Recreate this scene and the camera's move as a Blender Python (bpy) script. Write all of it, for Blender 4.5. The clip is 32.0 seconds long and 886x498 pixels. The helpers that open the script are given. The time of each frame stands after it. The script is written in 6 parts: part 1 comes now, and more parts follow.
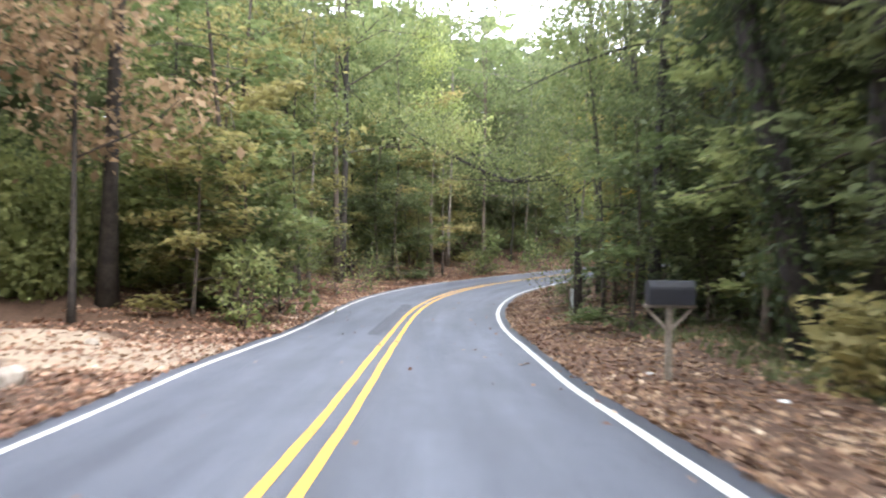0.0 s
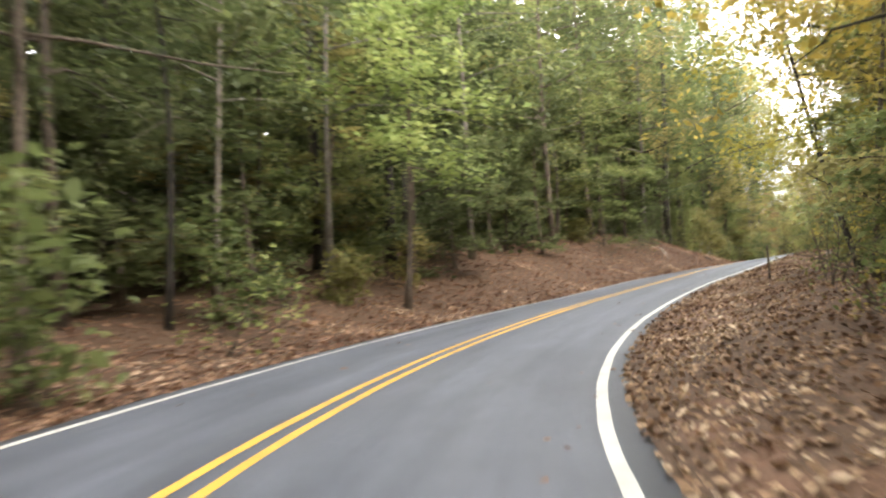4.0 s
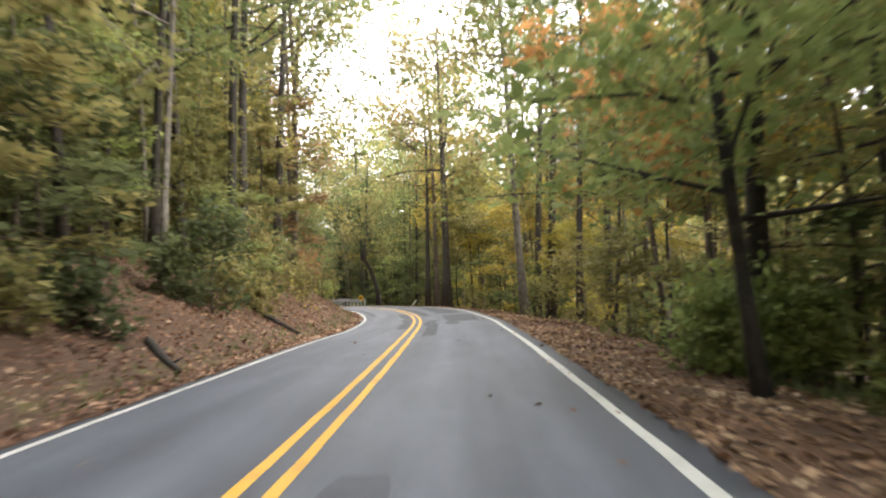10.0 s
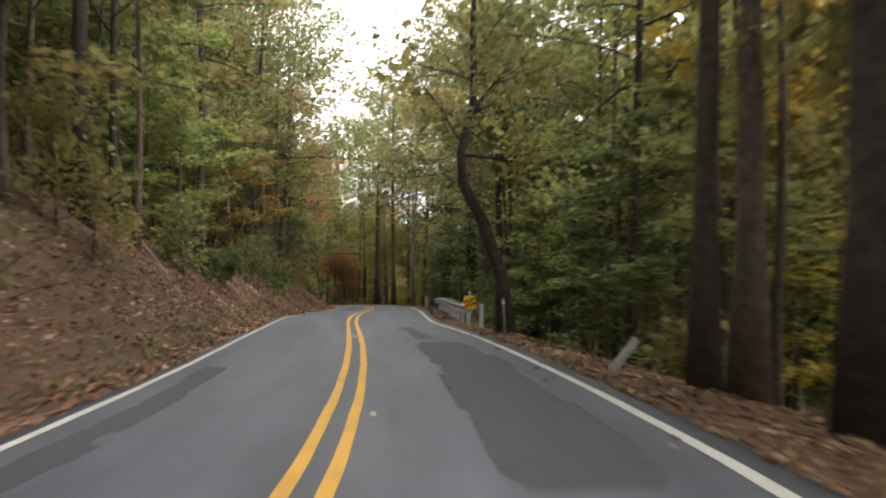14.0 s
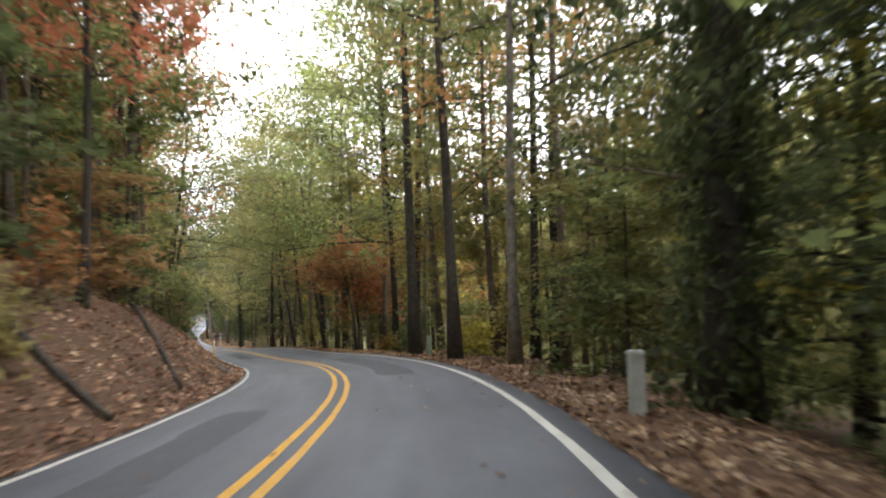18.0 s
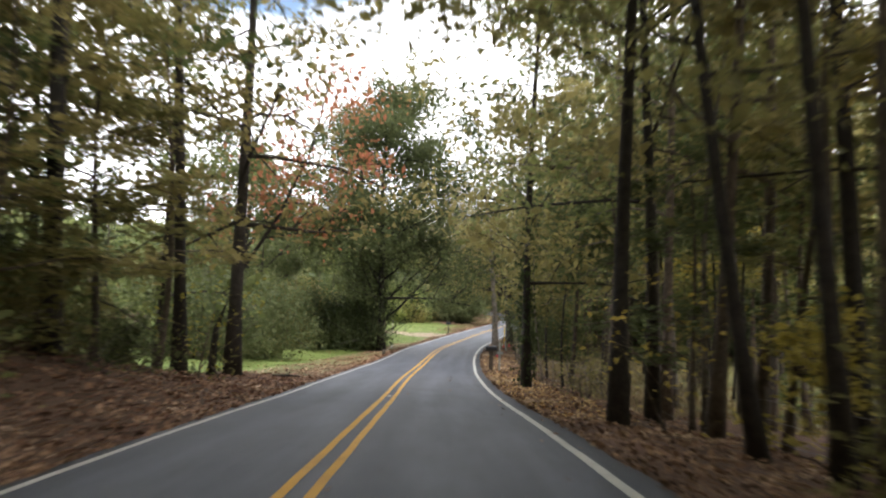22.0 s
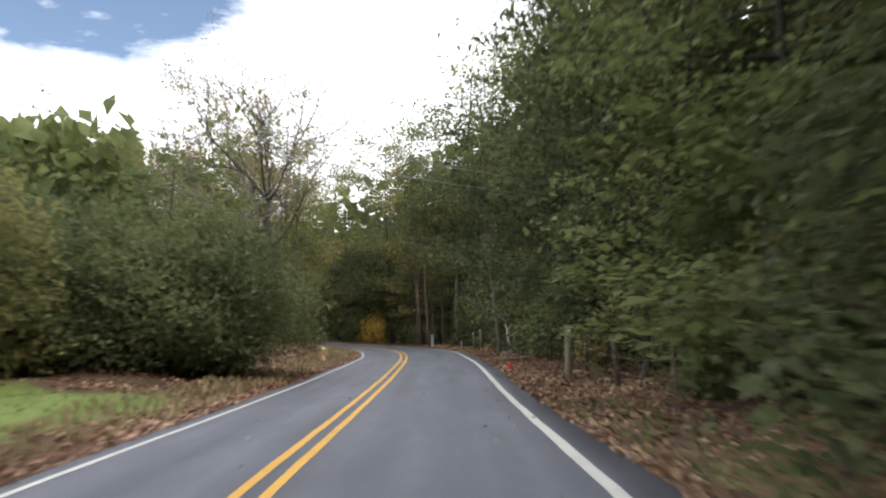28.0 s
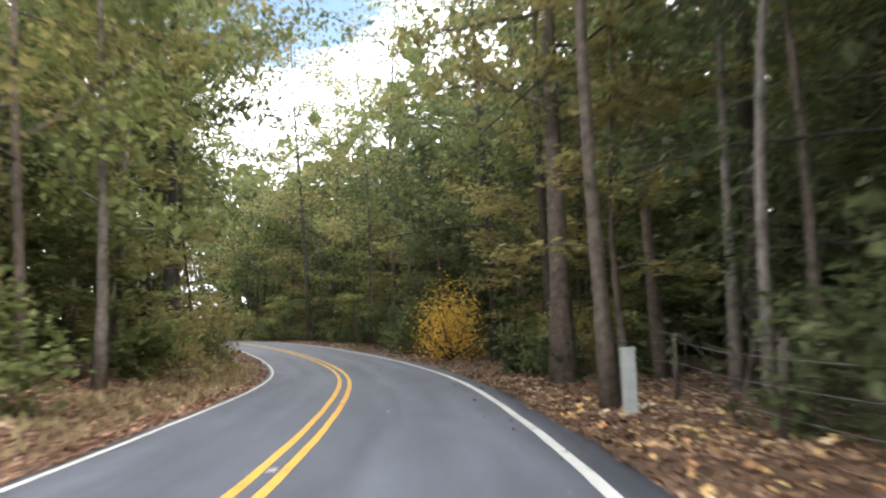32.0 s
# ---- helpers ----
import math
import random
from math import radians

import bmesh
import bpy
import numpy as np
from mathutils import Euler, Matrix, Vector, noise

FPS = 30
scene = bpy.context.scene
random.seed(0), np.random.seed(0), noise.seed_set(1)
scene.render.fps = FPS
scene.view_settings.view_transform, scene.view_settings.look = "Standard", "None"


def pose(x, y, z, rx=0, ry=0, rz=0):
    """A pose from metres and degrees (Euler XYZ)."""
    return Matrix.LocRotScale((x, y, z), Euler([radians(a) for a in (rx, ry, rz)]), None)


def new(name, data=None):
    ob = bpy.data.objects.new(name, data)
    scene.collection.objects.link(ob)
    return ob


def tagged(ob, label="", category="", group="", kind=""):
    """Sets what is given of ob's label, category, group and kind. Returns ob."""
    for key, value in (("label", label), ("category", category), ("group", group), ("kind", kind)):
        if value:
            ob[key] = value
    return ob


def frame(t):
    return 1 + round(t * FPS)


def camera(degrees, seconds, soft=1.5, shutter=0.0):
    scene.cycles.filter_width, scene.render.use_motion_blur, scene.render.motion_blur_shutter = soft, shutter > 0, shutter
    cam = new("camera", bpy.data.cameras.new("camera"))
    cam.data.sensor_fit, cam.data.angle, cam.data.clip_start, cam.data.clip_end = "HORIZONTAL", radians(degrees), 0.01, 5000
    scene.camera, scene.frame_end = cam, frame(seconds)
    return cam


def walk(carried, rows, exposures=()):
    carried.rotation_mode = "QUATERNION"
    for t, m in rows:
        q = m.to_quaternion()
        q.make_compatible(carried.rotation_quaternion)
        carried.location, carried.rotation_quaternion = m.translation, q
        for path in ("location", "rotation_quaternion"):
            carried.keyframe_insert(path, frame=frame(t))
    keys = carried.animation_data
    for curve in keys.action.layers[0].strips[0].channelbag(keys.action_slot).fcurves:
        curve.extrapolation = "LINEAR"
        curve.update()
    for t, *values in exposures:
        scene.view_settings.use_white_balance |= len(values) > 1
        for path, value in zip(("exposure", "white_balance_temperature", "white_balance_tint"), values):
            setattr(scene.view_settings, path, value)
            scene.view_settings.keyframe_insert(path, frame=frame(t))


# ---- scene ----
# ---- camera ----
cam = camera(53.43, 32.0, soft=2.1, shutter=0.5)
PATH = [
    (0.0, 1.091, -4.942, 1.597, 90.29, -0.79, 0.42),
    (0.5, 1.124, 1.622, 1.328, 90.24, 1.23, 1.67),
    (1.0, 1.082, 8.128, 1.083, 90.93, 1.64, 1.96),
    (1.5, 1.165, 14.527, 0.928, 91.91, 1.06, 1.22),
    (2.0, 1.258, 20.884, 0.793, 92.06, 1.28, -0.48),
    (2.5, 1.458, 27.100, 0.786, 92.47, 2.29, -3.21),
    (3.0, 2.019, 33.209, 0.828, 92.26, 3.30, -7.66),
    (3.5, 3.234, 39.188, 0.934, 92.40, 3.71, -13.18),
    (4.0, 5.058, 45.017, 1.077, 94.00, 3.32, -19.86),
    (4.5, 7.459, 50.734, 1.244, 94.42, 2.28, -26.04),
    (5.0, 10.773, 56.672, 1.501, 95.31, 1.43, -33.31),
    (5.5, 15.029, 62.646, 1.883, 96.61, 0.78, -41.35),
    (6.0, 19.913, 68.110, 2.403, 97.88, 0.34, -48.10),
    (6.5, 24.955, 72.715, 2.961, 98.69, 0.10, -51.50),
    (7.0, 29.848, 76.611, 3.492, 98.97, 0.07, -51.19),
    (7.5, 34.778, 80.429, 4.059, 97.98, -0.27, -50.42),
    (8.0, 39.692, 84.366, 4.443, 95.28, 0.08, -48.08),
    (8.5, 44.535, 88.571, 4.575, 93.16, -1.17, -47.28),
    (9.0, 49.295, 92.991, 4.557, 92.52, -0.53, -45.39),
    (9.5, 54.058, 97.538, 4.538, 92.58, 0.28, -45.26),
    (10.0, 58.879, 102.183, 4.512, 92.39, 1.59, -44.38),
    (10.5, 63.814, 106.943, 4.508, 91.76, 3.06, -44.38),
    (11.0, 68.813, 111.779, 4.495, 91.86, 3.54, -44.75),
    (11.5, 73.864, 116.627, 4.485, 91.99, 2.83, -44.42),
    (12.0, 78.880, 121.595, 4.455, 91.87, 2.33, -43.36),
    (12.5, 83.777, 126.846, 4.420, 91.74, 1.04, -41.22),
    (13.0, 88.493, 132.252, 4.364, 91.62, 0.15, -37.71),
    (13.5, 92.728, 137.786, 4.374, 91.91, -0.66, -34.36),
    (14.0, 96.542, 143.540, 4.399, 91.84, -0.58, -31.34),
    (14.5, 100.164, 149.470, 4.393, 91.64, 0.55, -28.65),
    (15.0, 103.349, 155.332, 4.358, 91.95, 1.90, -27.24),
    (15.5, 106.279, 161.086, 4.317, 92.72, 3.34, -26.99),
    (16.0, 109.199, 166.990, 4.222, 93.49, 4.19, -27.26),
    (16.5, 112.370, 173.278, 4.094, 93.84, 3.77, -27.47),
    (17.0, 115.997, 179.925, 4.039, 93.68, 1.95, -27.54),
    (17.5, 119.770, 186.659, 3.876, 93.18, 1.28, -27.45),
    (18.0, 123.542, 193.516, 3.653, 93.30, 1.90, -27.03),
    (18.5, 127.239, 200.476, 3.491, 93.82, 2.04, -24.00),
    (19.0, 130.650, 207.653, 3.306, 94.46, 0.98, -20.08),
    (19.5, 133.469, 215.201, 3.111, 94.73, 0.47, -16.54),
    (20.0, 135.558, 222.818, 2.883, 94.76, -0.54, -12.79),
    (20.5, 137.116, 230.040, 2.613, 94.90, -1.89, -9.79),
    (21.0, 138.384, 237.245, 2.313, 94.30, -1.95, -7.89),
    (21.5, 139.427, 244.753, 2.080, 94.32, -1.52, -6.55),
    (22.0, 140.292, 252.412, 1.932, 94.34, -1.59, -5.25),
    (22.5, 141.074, 260.192, 1.722, 94.35, -0.42, -4.49),
    (23.0, 141.770, 268.071, 1.434, 93.75, 1.86, -4.03),
    (23.5, 142.384, 276.000, 1.111, 94.16, 2.83, -4.59),
    (24.0, 143.062, 284.026, 0.874, 94.32, 3.10, -5.81),
    (24.5, 143.972, 292.281, 0.656, 94.59, 2.02, -7.14),
    (25.0, 145.010, 300.497, 0.490, 95.35, 0.64, -8.01),
    (25.5, 146.060, 308.361, 0.466, 96.02, 0.31, -8.84),
    (26.0, 147.232, 316.019, 0.561, 96.58, 0.27, -10.62),
    (26.5, 148.638, 323.539, 0.725, 96.21, 0.59, -12.22),
    (27.0, 150.332, 331.211, 0.871, 96.16, 0.98, -13.52),
    (27.5, 152.299, 339.029, 1.097, 96.40, 1.43, -14.52),
    (28.0, 154.392, 346.867, 1.404, 96.74, 1.78, -15.15),
    (28.5, 156.465, 354.543, 1.644, 97.00, 1.88, -15.39),
    (29.0, 158.525, 362.000, 1.796, 97.14, 1.70, -15.22),
    (29.5, 160.555, 369.384, 1.994, 97.40, 2.03, -14.42),
    (30.0, 162.556, 376.799, 2.232, 97.29, 2.37, -13.39),
    (30.5, 164.515, 384.385, 2.430, 96.85, 1.24, -12.07),
    (31.0, 166.351, 391.960, 2.623, 96.53, 1.00, -9.88),
    (31.5, 167.953, 399.366, 2.818, 96.49, 1.43, -7.65),
    (32.0, 169.205, 406.791, 2.979, 96.83, 1.65, -5.30),
]
EXPOSURES = [(0.0, 2.25, 6000, 14), (1.0, 2.51, 6600, 11), (3.0, 2.55, 6900, 11), (4.5, 1.97, 7000, 11), (6.5, 1.46, 6900, 11), (8.0, 1.38, 7000, 12), (9.0, 1.55, 6900, 11), (10.0, 2.01, 6800, 11), (11.0, 1.11, 6800, 11), (12.0, 1.14, 6900, 12), (14.5, 1.07, 6900, 11), (16.5, 1.95, 6600, 10), (17.0, 2.00, 6600, 10), (18.0, 1.57, 6600, 11), (19.0, 2.02, 6800, 11), (20.0, 2.24, 6900, 12), (21.0, 1.61, 6700, 10), (23.0, 0.61, 6700, 12), (24.0, 0.63, 6700, 13), (25.0, 0.99, 6700, 14), (26.0, 0.30, 6600, 13), (28.5, 0.33, 6600, 11), (30.0, 0.50, 6700, 11), (31.0, 1.18, 6600, 11), (32.0, 1.45, 6500, 11)]
walk(cam, [(t, pose(*p)) for t, *p in PATH], EXPOSURES)

# ---- world and light: bright broken overcast ----
SUN_UP, SUN_TURN = 48.0, 150.0
world = bpy.data.worlds.new("sky")
scene.world = world
world.use_nodes = True
wn, wl = world.node_tree.nodes, world.node_tree.links
wn.clear()
w_out = wn.new("ShaderNodeOutputWorld")
w_bg = wn.new("ShaderNodeBackground")
w_sky = wn.new("ShaderNodeTexSky")
w_sky.sky_type = "NISHITA"
w_sky.sun_disc = False
w_sky.sun_elevation, w_sky.sun_rotation = radians(SUN_UP), radians(SUN_TURN)
w_sky.dust_density = 2.0
w_map = wn.new("ShaderNodeTexCoord")
w_scale = wn.new("ShaderNodeMapping")
w_scale.inputs["Scale"].default_value = (1.0, 1.0, 3.2)
w_noise = wn.new("ShaderNodeTexNoise")
w_noise.inputs["Scale"].default_value = 1.7
w_noise.inputs["Detail"].default_value = 7.0
w_noise.inputs["Roughness"].default_value = 0.6
w_ramp = wn.new("ShaderNodeValToRGB")
w_ramp.color_ramp.elements[0].position, w_ramp.color_ramp.elements[1].position = 0.36, 0.46
w_mix = wn.new("ShaderNodeMixRGB")
w_cloud = wn.new("ShaderNodeRGB")
w_cloud.outputs[0].default_value = (13.0, 13.4, 14.2, 1)
w_bg.inputs["Strength"].default_value = 0.14
wl.new(w_map.outputs["Generated"], w_scale.inputs["Vector"])
wl.new(w_scale.outputs[0], w_noise.inputs["Vector"])
w_dot = wn.new("ShaderNodeVectorMath")
w_dot.operation = "DOT_PRODUCT"
w_dot.inputs[1].default_value = (-0.111, 0.907, 0.407)
w_gap = wn.new("ShaderNodeMapRange")
w_gap.interpolation_type = "SMOOTHSTEP"
w_gap.inputs[1].default_value, w_gap.inputs[2].default_value, w_gap.inputs[4].default_value = 0.965, 0.995, 0.13
w_less = wn.new("ShaderNodeMath")
w_less.operation = "SUBTRACT"
wl.new(w_map.outputs["Generated"], w_dot.inputs[0])
wl.new(w_dot.outputs["Value"], w_gap.inputs[0])
wl.new(w_noise.outputs["Fac"], w_less.inputs[0])
wl.new(w_gap.outputs[0], w_less.inputs[1])
wl.new(w_less.outputs[0], w_ramp.inputs[0])
wl.new(w_ramp.outputs[0], w_mix.inputs[0])
wl.new(w_sky.outputs[0], w_mix.inputs[1])
wl.new(w_cloud.outputs[0], w_mix.inputs[2])
wl.new(w_mix.outputs[0], w_bg.inputs["Color"])
wl.new(w_bg.outputs[0], w_out.inputs[0])
sun = new("sun", bpy.data.lights.new("sun", "SUN"))
sun.data.energy, sun.data.angle, sun.data.color = 1.4, radians(25), (1.0, 0.95, 0.88)
sun.matrix_world = pose(0, 0, 80, 90 - SUN_UP, 0, 180 - SUN_TURN)

# ---- materials ----
def material(name, base, second=None, scale=8.0, rough=0.8, bump=0.0, bump_scale=40.0, detail=6.0, metal=0.0, spec=0.5,
             object_var=0.0, low=0.35, high=0.65, fine=0.0):
    """Two colours mixed by noise, with fine relief; object_var shifts the value from object to object."""
    m = bpy.data.materials.new(name)
    m.use_nodes = True
    n, l = m.node_tree.nodes, m.node_tree.links
    b = n["Principled BSDF"]
    b.inputs["Roughness"].default_value, b.inputs["Metallic"].default_value = rough, metal
    b.inputs["Specular IOR Level"].default_value = spec
    co = n.new("ShaderNodeTexCoord")
    if second is None:
        second = tuple(c * 0.75 for c in base)
    no = n.new("ShaderNodeTexNoise")
    no.inputs["Scale"].default_value, no.inputs["Detail"].default_value = scale, detail
    no.inputs["Roughness"].default_value = 0.65
    l.new(co.outputs["Object"], no.inputs["Vector"])
    ra = n.new("ShaderNodeValToRGB")
    ra.color_ramp.elements[0].position, ra.color_ramp.elements[1].position = low, high
    ra.color_ramp.elements[0].color, ra.color_ramp.elements[1].color = (*second, 1), (*base, 1)
    l.new(no.outputs["Fac"], ra.inputs[0])
    colour = ra.outputs[0]
    if object_var:
        info = n.new("ShaderNodeObjectInfo")
        mr = n.new("ShaderNodeMapRange")
        mr.inputs[3].default_value, mr.inputs[4].default_value = 1 - object_var, 1 + object_var
        hs = n.new("ShaderNodeHueSaturation")
        l.new(info.outputs["Random"], mr.inputs[0])
        l.new(mr.outputs[0], hs.inputs["Value"])
        l.new(colour, hs.inputs["Color"])
        colour = hs.outputs[0]
    l.new(colour, b.inputs["Base Color"])
    if bump:
        nb = n.new("ShaderNodeTexNoise")
        nb.inputs["Scale"].default_value, nb.inputs["Detail"].default_value = bump_scale, 6.0
        l.new(co.outputs["Object"], nb.inputs["Vector"])
        bu = n.new("ShaderNodeBump")
        bu.inputs["Strength"].default_value, bu.inputs["Distance"].default_value = bump, 0.03
        l.new(nb.outputs["Fac"], bu.inputs["Height"])
        l.new(bu.outputs[0], b.inputs["Normal"])
    return m


def leaf_material(name, *tones, glow=0.55, rough=0.6):
    """Leaves: each leaf takes its own tone, each tree its own shift; half of the light goes through."""
    m = bpy.data.materials.new(name)
    m.use_nodes = True
    n, l = m.node_tree.nodes, m.node_tree.links
    n.clear()
    out = n.new("ShaderNodeOutputMaterial")
    geo = n.new("ShaderNodeNewGeometry")
    info = n.new("ShaderNodeObjectInfo")
    ra = n.new("ShaderNodeValToRGB")
    ra.color_ramp.elements.remove(ra.color_ramp.elements[1])
    for i, c in enumerate(tones):
        e = ra.color_ramp.elements[0] if i == 0 else ra.color_ramp.elements.new(i / max(1, len(tones) - 1))
        e.position = i / max(1, len(tones) - 1)
        e.color = (*c, 1)
    co = n.new("ShaderNodeTexCoord")
    no = n.new("ShaderNodeTexNoise")
    no.inputs["Scale"].default_value, no.inputs["Detail"].default_value = 0.45, 2.0
    l.new(co.outputs["Object"], no.inputs["Vector"])
    add = n.new("ShaderNodeMath")
    add.operation = "MULTIPLY_ADD"
    add.inputs[1].default_value = 0.55
    l.new(geo.outputs["Random Per Island"], add.inputs[0])
    shift = n.new("ShaderNodeMapRange")
    shift.inputs[1].default_value, shift.inputs[2].default_value = 0.3, 0.7
    shift.inputs[3].default_value, shift.inputs[4].default_value = 0.0, 0.45
    l.new(no.outputs["Fac"], shift.inputs[0])
    l.new(shift.outputs[0], add.inputs[2])
    l.new(add.outputs[0], ra.inputs[0])
    hs = n.new("ShaderNodeHueSaturation")
    hu, va = n.new("ShaderNodeMapRange"), n.new("ShaderNodeMapRange")
    hu.inputs[3].default_value, hu.inputs[4].default_value = 0.485, 0.515
    va.inputs[3].default_value, va.inputs[4].default_value = 1.25, 0.75
    l.new(info.outputs["Random"], hu.inputs[0])
    l.new(info.outputs["Random"], va.inputs[0])
    l.new(hu.outputs[0], hs.inputs["Hue"])
    l.new(va.outputs[0], hs.inputs["Value"])
    l.new(ra.outputs[0], hs.inputs["Color"])
    pr = n.new("ShaderNodeBsdfPrincipled")
    pr.inputs["Roughness"].default_value = rough
    pr.inputs["Specular IOR Level"].default_value = 0.3
    tr = n.new("ShaderNodeBsdfTranslucent")
    mx = n.new("ShaderNodeMixShader")
    mx.inputs[0].default_value = glow
    l.new(hs.outputs[0], pr.inputs["Base Color"])
    l.new(hs.outputs[0], tr.inputs["Color"])
    l.new(pr.outputs[0], mx.inputs[1])
    l.new(tr.outputs[0], mx.inputs[2])
    l.new(mx.outputs[0], out.inputs[0])
    return m


LEAF = dict(
    deep=leaf_material("leaf_deep_green", (0.060, 0.074, 0.032), (0.105, 0.130, 0.055), (0.19, 0.205, 0.09)),
    green=leaf_material("leaf_green", (0.105, 0.128, 0.046), (0.185, 0.222, 0.082), (0.33, 0.34, 0.135)),
    fresh=leaf_material("leaf_fresh_green", (0.145, 0.20, 0.066), (0.28, 0.34, 0.115), (0.46, 0.48, 0.18)),
    olive=leaf_material("leaf_olive", (0.14, 0.136, 0.052), (0.26, 0.236, 0.09), (0.42, 0.365, 0.14)),
    yellow=leaf_material("leaf_yellow", (0.24, 0.21, 0.05), (0.45, 0.37, 0.08), (0.64, 0.51, 0.13)),
    gold=leaf_material("leaf_gold", (0.40, 0.27, 0.05), (0.68, 0.45, 0.08), (0.80, 0.58, 0.14)),
    amber=leaf_material("leaf_amber", (0.27, 0.20, 0.075), (0.44, 0.31, 0.12), (0.58, 0.43, 0.19)),
    rust=leaf_material("leaf_rust", (0.20, 0.14, 0.06), (0.34, 0.21, 0.10), (0.48, 0.30, 0.14)),
    orange=leaf_material("leaf_orange", (0.22, 0.17, 0.05), (0.44, 0.25, 0.09), (0.60, 0.36, 0.13)),
    red=leaf_material("leaf_red", (0.22, 0.16, 0.06), (0.44, 0.19, 0.09), (0.60, 0.28, 0.15)),
    brown=leaf_material("leaf_brown", (0.16, 0.12, 0.065), (0.27, 0.20, 0.11), (0.36, 0.28, 0.15)),
    ivy=leaf_material("leaf_ivy", (0.03, 0.04, 0.018), (0.054, 0.073, 0.03), (0.09, 0.12, 0.045)),
    pine=leaf_material("needles_pine", (0.03, 0.045, 0.022), (0.052, 0.072, 0.034), (0.08, 0.10, 0.045), glow=0.2),
)
LITTER = leaf_material("leaf_litter_dry", (0.04, 0.024, 0.017), (0.11, 0.062, 0.036), (0.20, 0.116, 0.063), (0.37, 0.25, 0.15), (0.66, 0.54, 0.38), glow=0.1, rough=0.75)
BLADES = leaf_material("grass_blades", (0.08, 0.115, 0.032), (0.125, 0.175, 0.045), (0.21, 0.235, 0.08), glow=0.3)
STRAW = leaf_material("straw_blades", (0.16, 0.13, 0.07), (0.26, 0.21, 0.11), (0.38, 0.31, 0.17), glow=0.2)
BARK = material("bark_brown", (0.13, 0.10, 0.075), (0.045, 0.034, 0.026), 5.0, 0.9, 0.9, 14.0, object_var=0.35)
BARK_GREY = material("bark_grey", (0.24, 0.21, 0.18), (0.09, 0.075, 0.06), 4.0, 0.9, 0.8, 14.0, object_var=0.2)
BARK_PALE = material("bark_pale", (0.38, 0.34, 0.29), (0.20, 0.17, 0.14), 6.0, 0.9, 0.6, 20.0, object_var=0.2)
BARK_DARK = material("bark_dark", (0.055, 0.045, 0.036), (0.02, 0.017, 0.014), 5.0, 0.9, 0.8, 14.0, object_var=0.3)
ZINC = material("galvanised_steel", (0.62, 0.65, 0.68), (0.45, 0.48, 0.50), 9.0, 0.45, 0.15, 30.0, metal=0.3)
TIMBER = material("weathered_timber", (0.30, 0.25, 0.19), (0.17, 0.14, 0.11), 12.0, 0.85, 0.5, 30.0)
DARK_TIMBER = material("dark_timber", (0.10, 0.08, 0.06), (0.05, 0.04, 0.03), 12.0, 0.85, 0.5, 30.0)
BLACK = material("black_paint", (0.018, 0.019, 0.024), (0.012, 0.012, 0.015), 8.0, 0.45)
WHITE = material("white_paint", (0.75, 0.75, 0.73), (0.6, 0.6, 0.57), 8.0, 0.5)
RED = material("red_plastic", (0.55, 0.03, 0.03), (0.42, 0.02, 0.02), 8.0, 0.5)
PINK = material("pink_flagging", (0.85, 0.09, 0.12), (0.6, 0.05, 0.07), 8.0, 0.6)
YELLOW = material("yellow_plastic", (0.80, 0.48, 0.02), (0.62, 0.36, 0.02), 8.0, 0.5)
SIGN_YELLOW = material("sign_yellow", (0.85, 0.50, 0.02), (0.75, 0.42, 0.02), 8.0, 0.4)
SIGN_ORANGE = material("sign_orange_back", (0.45, 0.20, 0.03), (0.34, 0.15, 0.03), 8.0, 0.5)
GREEN_GREY = material("pedestal_green", (0.20, 0.25, 0.20), (0.14, 0.17, 0.14), 6.0, 0.6)
PALE_GREY = material("pedestal_grey", (0.42, 0.45, 0.42), (0.32, 0.34, 0.31), 6.0, 0.6)
RUSTY = material("rusty_red_steel", (0.24, 0.09, 0.06), (0.14, 0.06, 0.045), 14.0, 0.7)
HYDRANT = material("hydrant_paint", (0.62, 0.42, 0.24), (0.45, 0.30, 0.18), 9.0, 0.6)
HYDRANT_CAP = material("hydrant_cap_paint", (0.45, 0.46, 0.22), (0.33, 0.34, 0.17), 9.0, 0.6)
WIRE = material("wire", (0.30, 0.30, 0.30), None, 8.0, 0.5, metal=0.6)
STONE = material("pale_stone", (0.42, 0.37, 0.31), (0.26, 0.22, 0.18), 7.0, 0.9, 0.6, 18.0)
CONCRETE = material("concrete", (0.42, 0.40, 0.36), (0.28, 0.27, 0.24), 7.0, 0.9, 0.4, 30.0)
PAINT_WHITE = material("road_paint_white", (0.52, 0.51, 0.47), (0.40, 0.39, 0.36), 1.6, 0.7, 0.3, 60.0, low=0.3, high=0.5)
PAINT_YELLOW = material("road_paint_yellow", (0.66, 0.355, 0.045), (0.49, 0.265, 0.045), 1.6, 0.7, 0.3, 60.0, low=0.3, high=0.5)
STUD = material("road_stud", (0.62, 0.58, 0.45), (0.45, 0.42, 0.33), 20.0, 0.4)
PATCH_FAINT = material("asphalt_patch_worn", (0.080, 0.083, 0.097), (0.066, 0.069, 0.081), 2.0, 0.75, 0.5, 120.0)
PATCH = material("asphalt_patch", (0.060, 0.063, 0.074), (0.050, 0.052, 0.062), 3.0, 0.75, 0.5, 120.0)


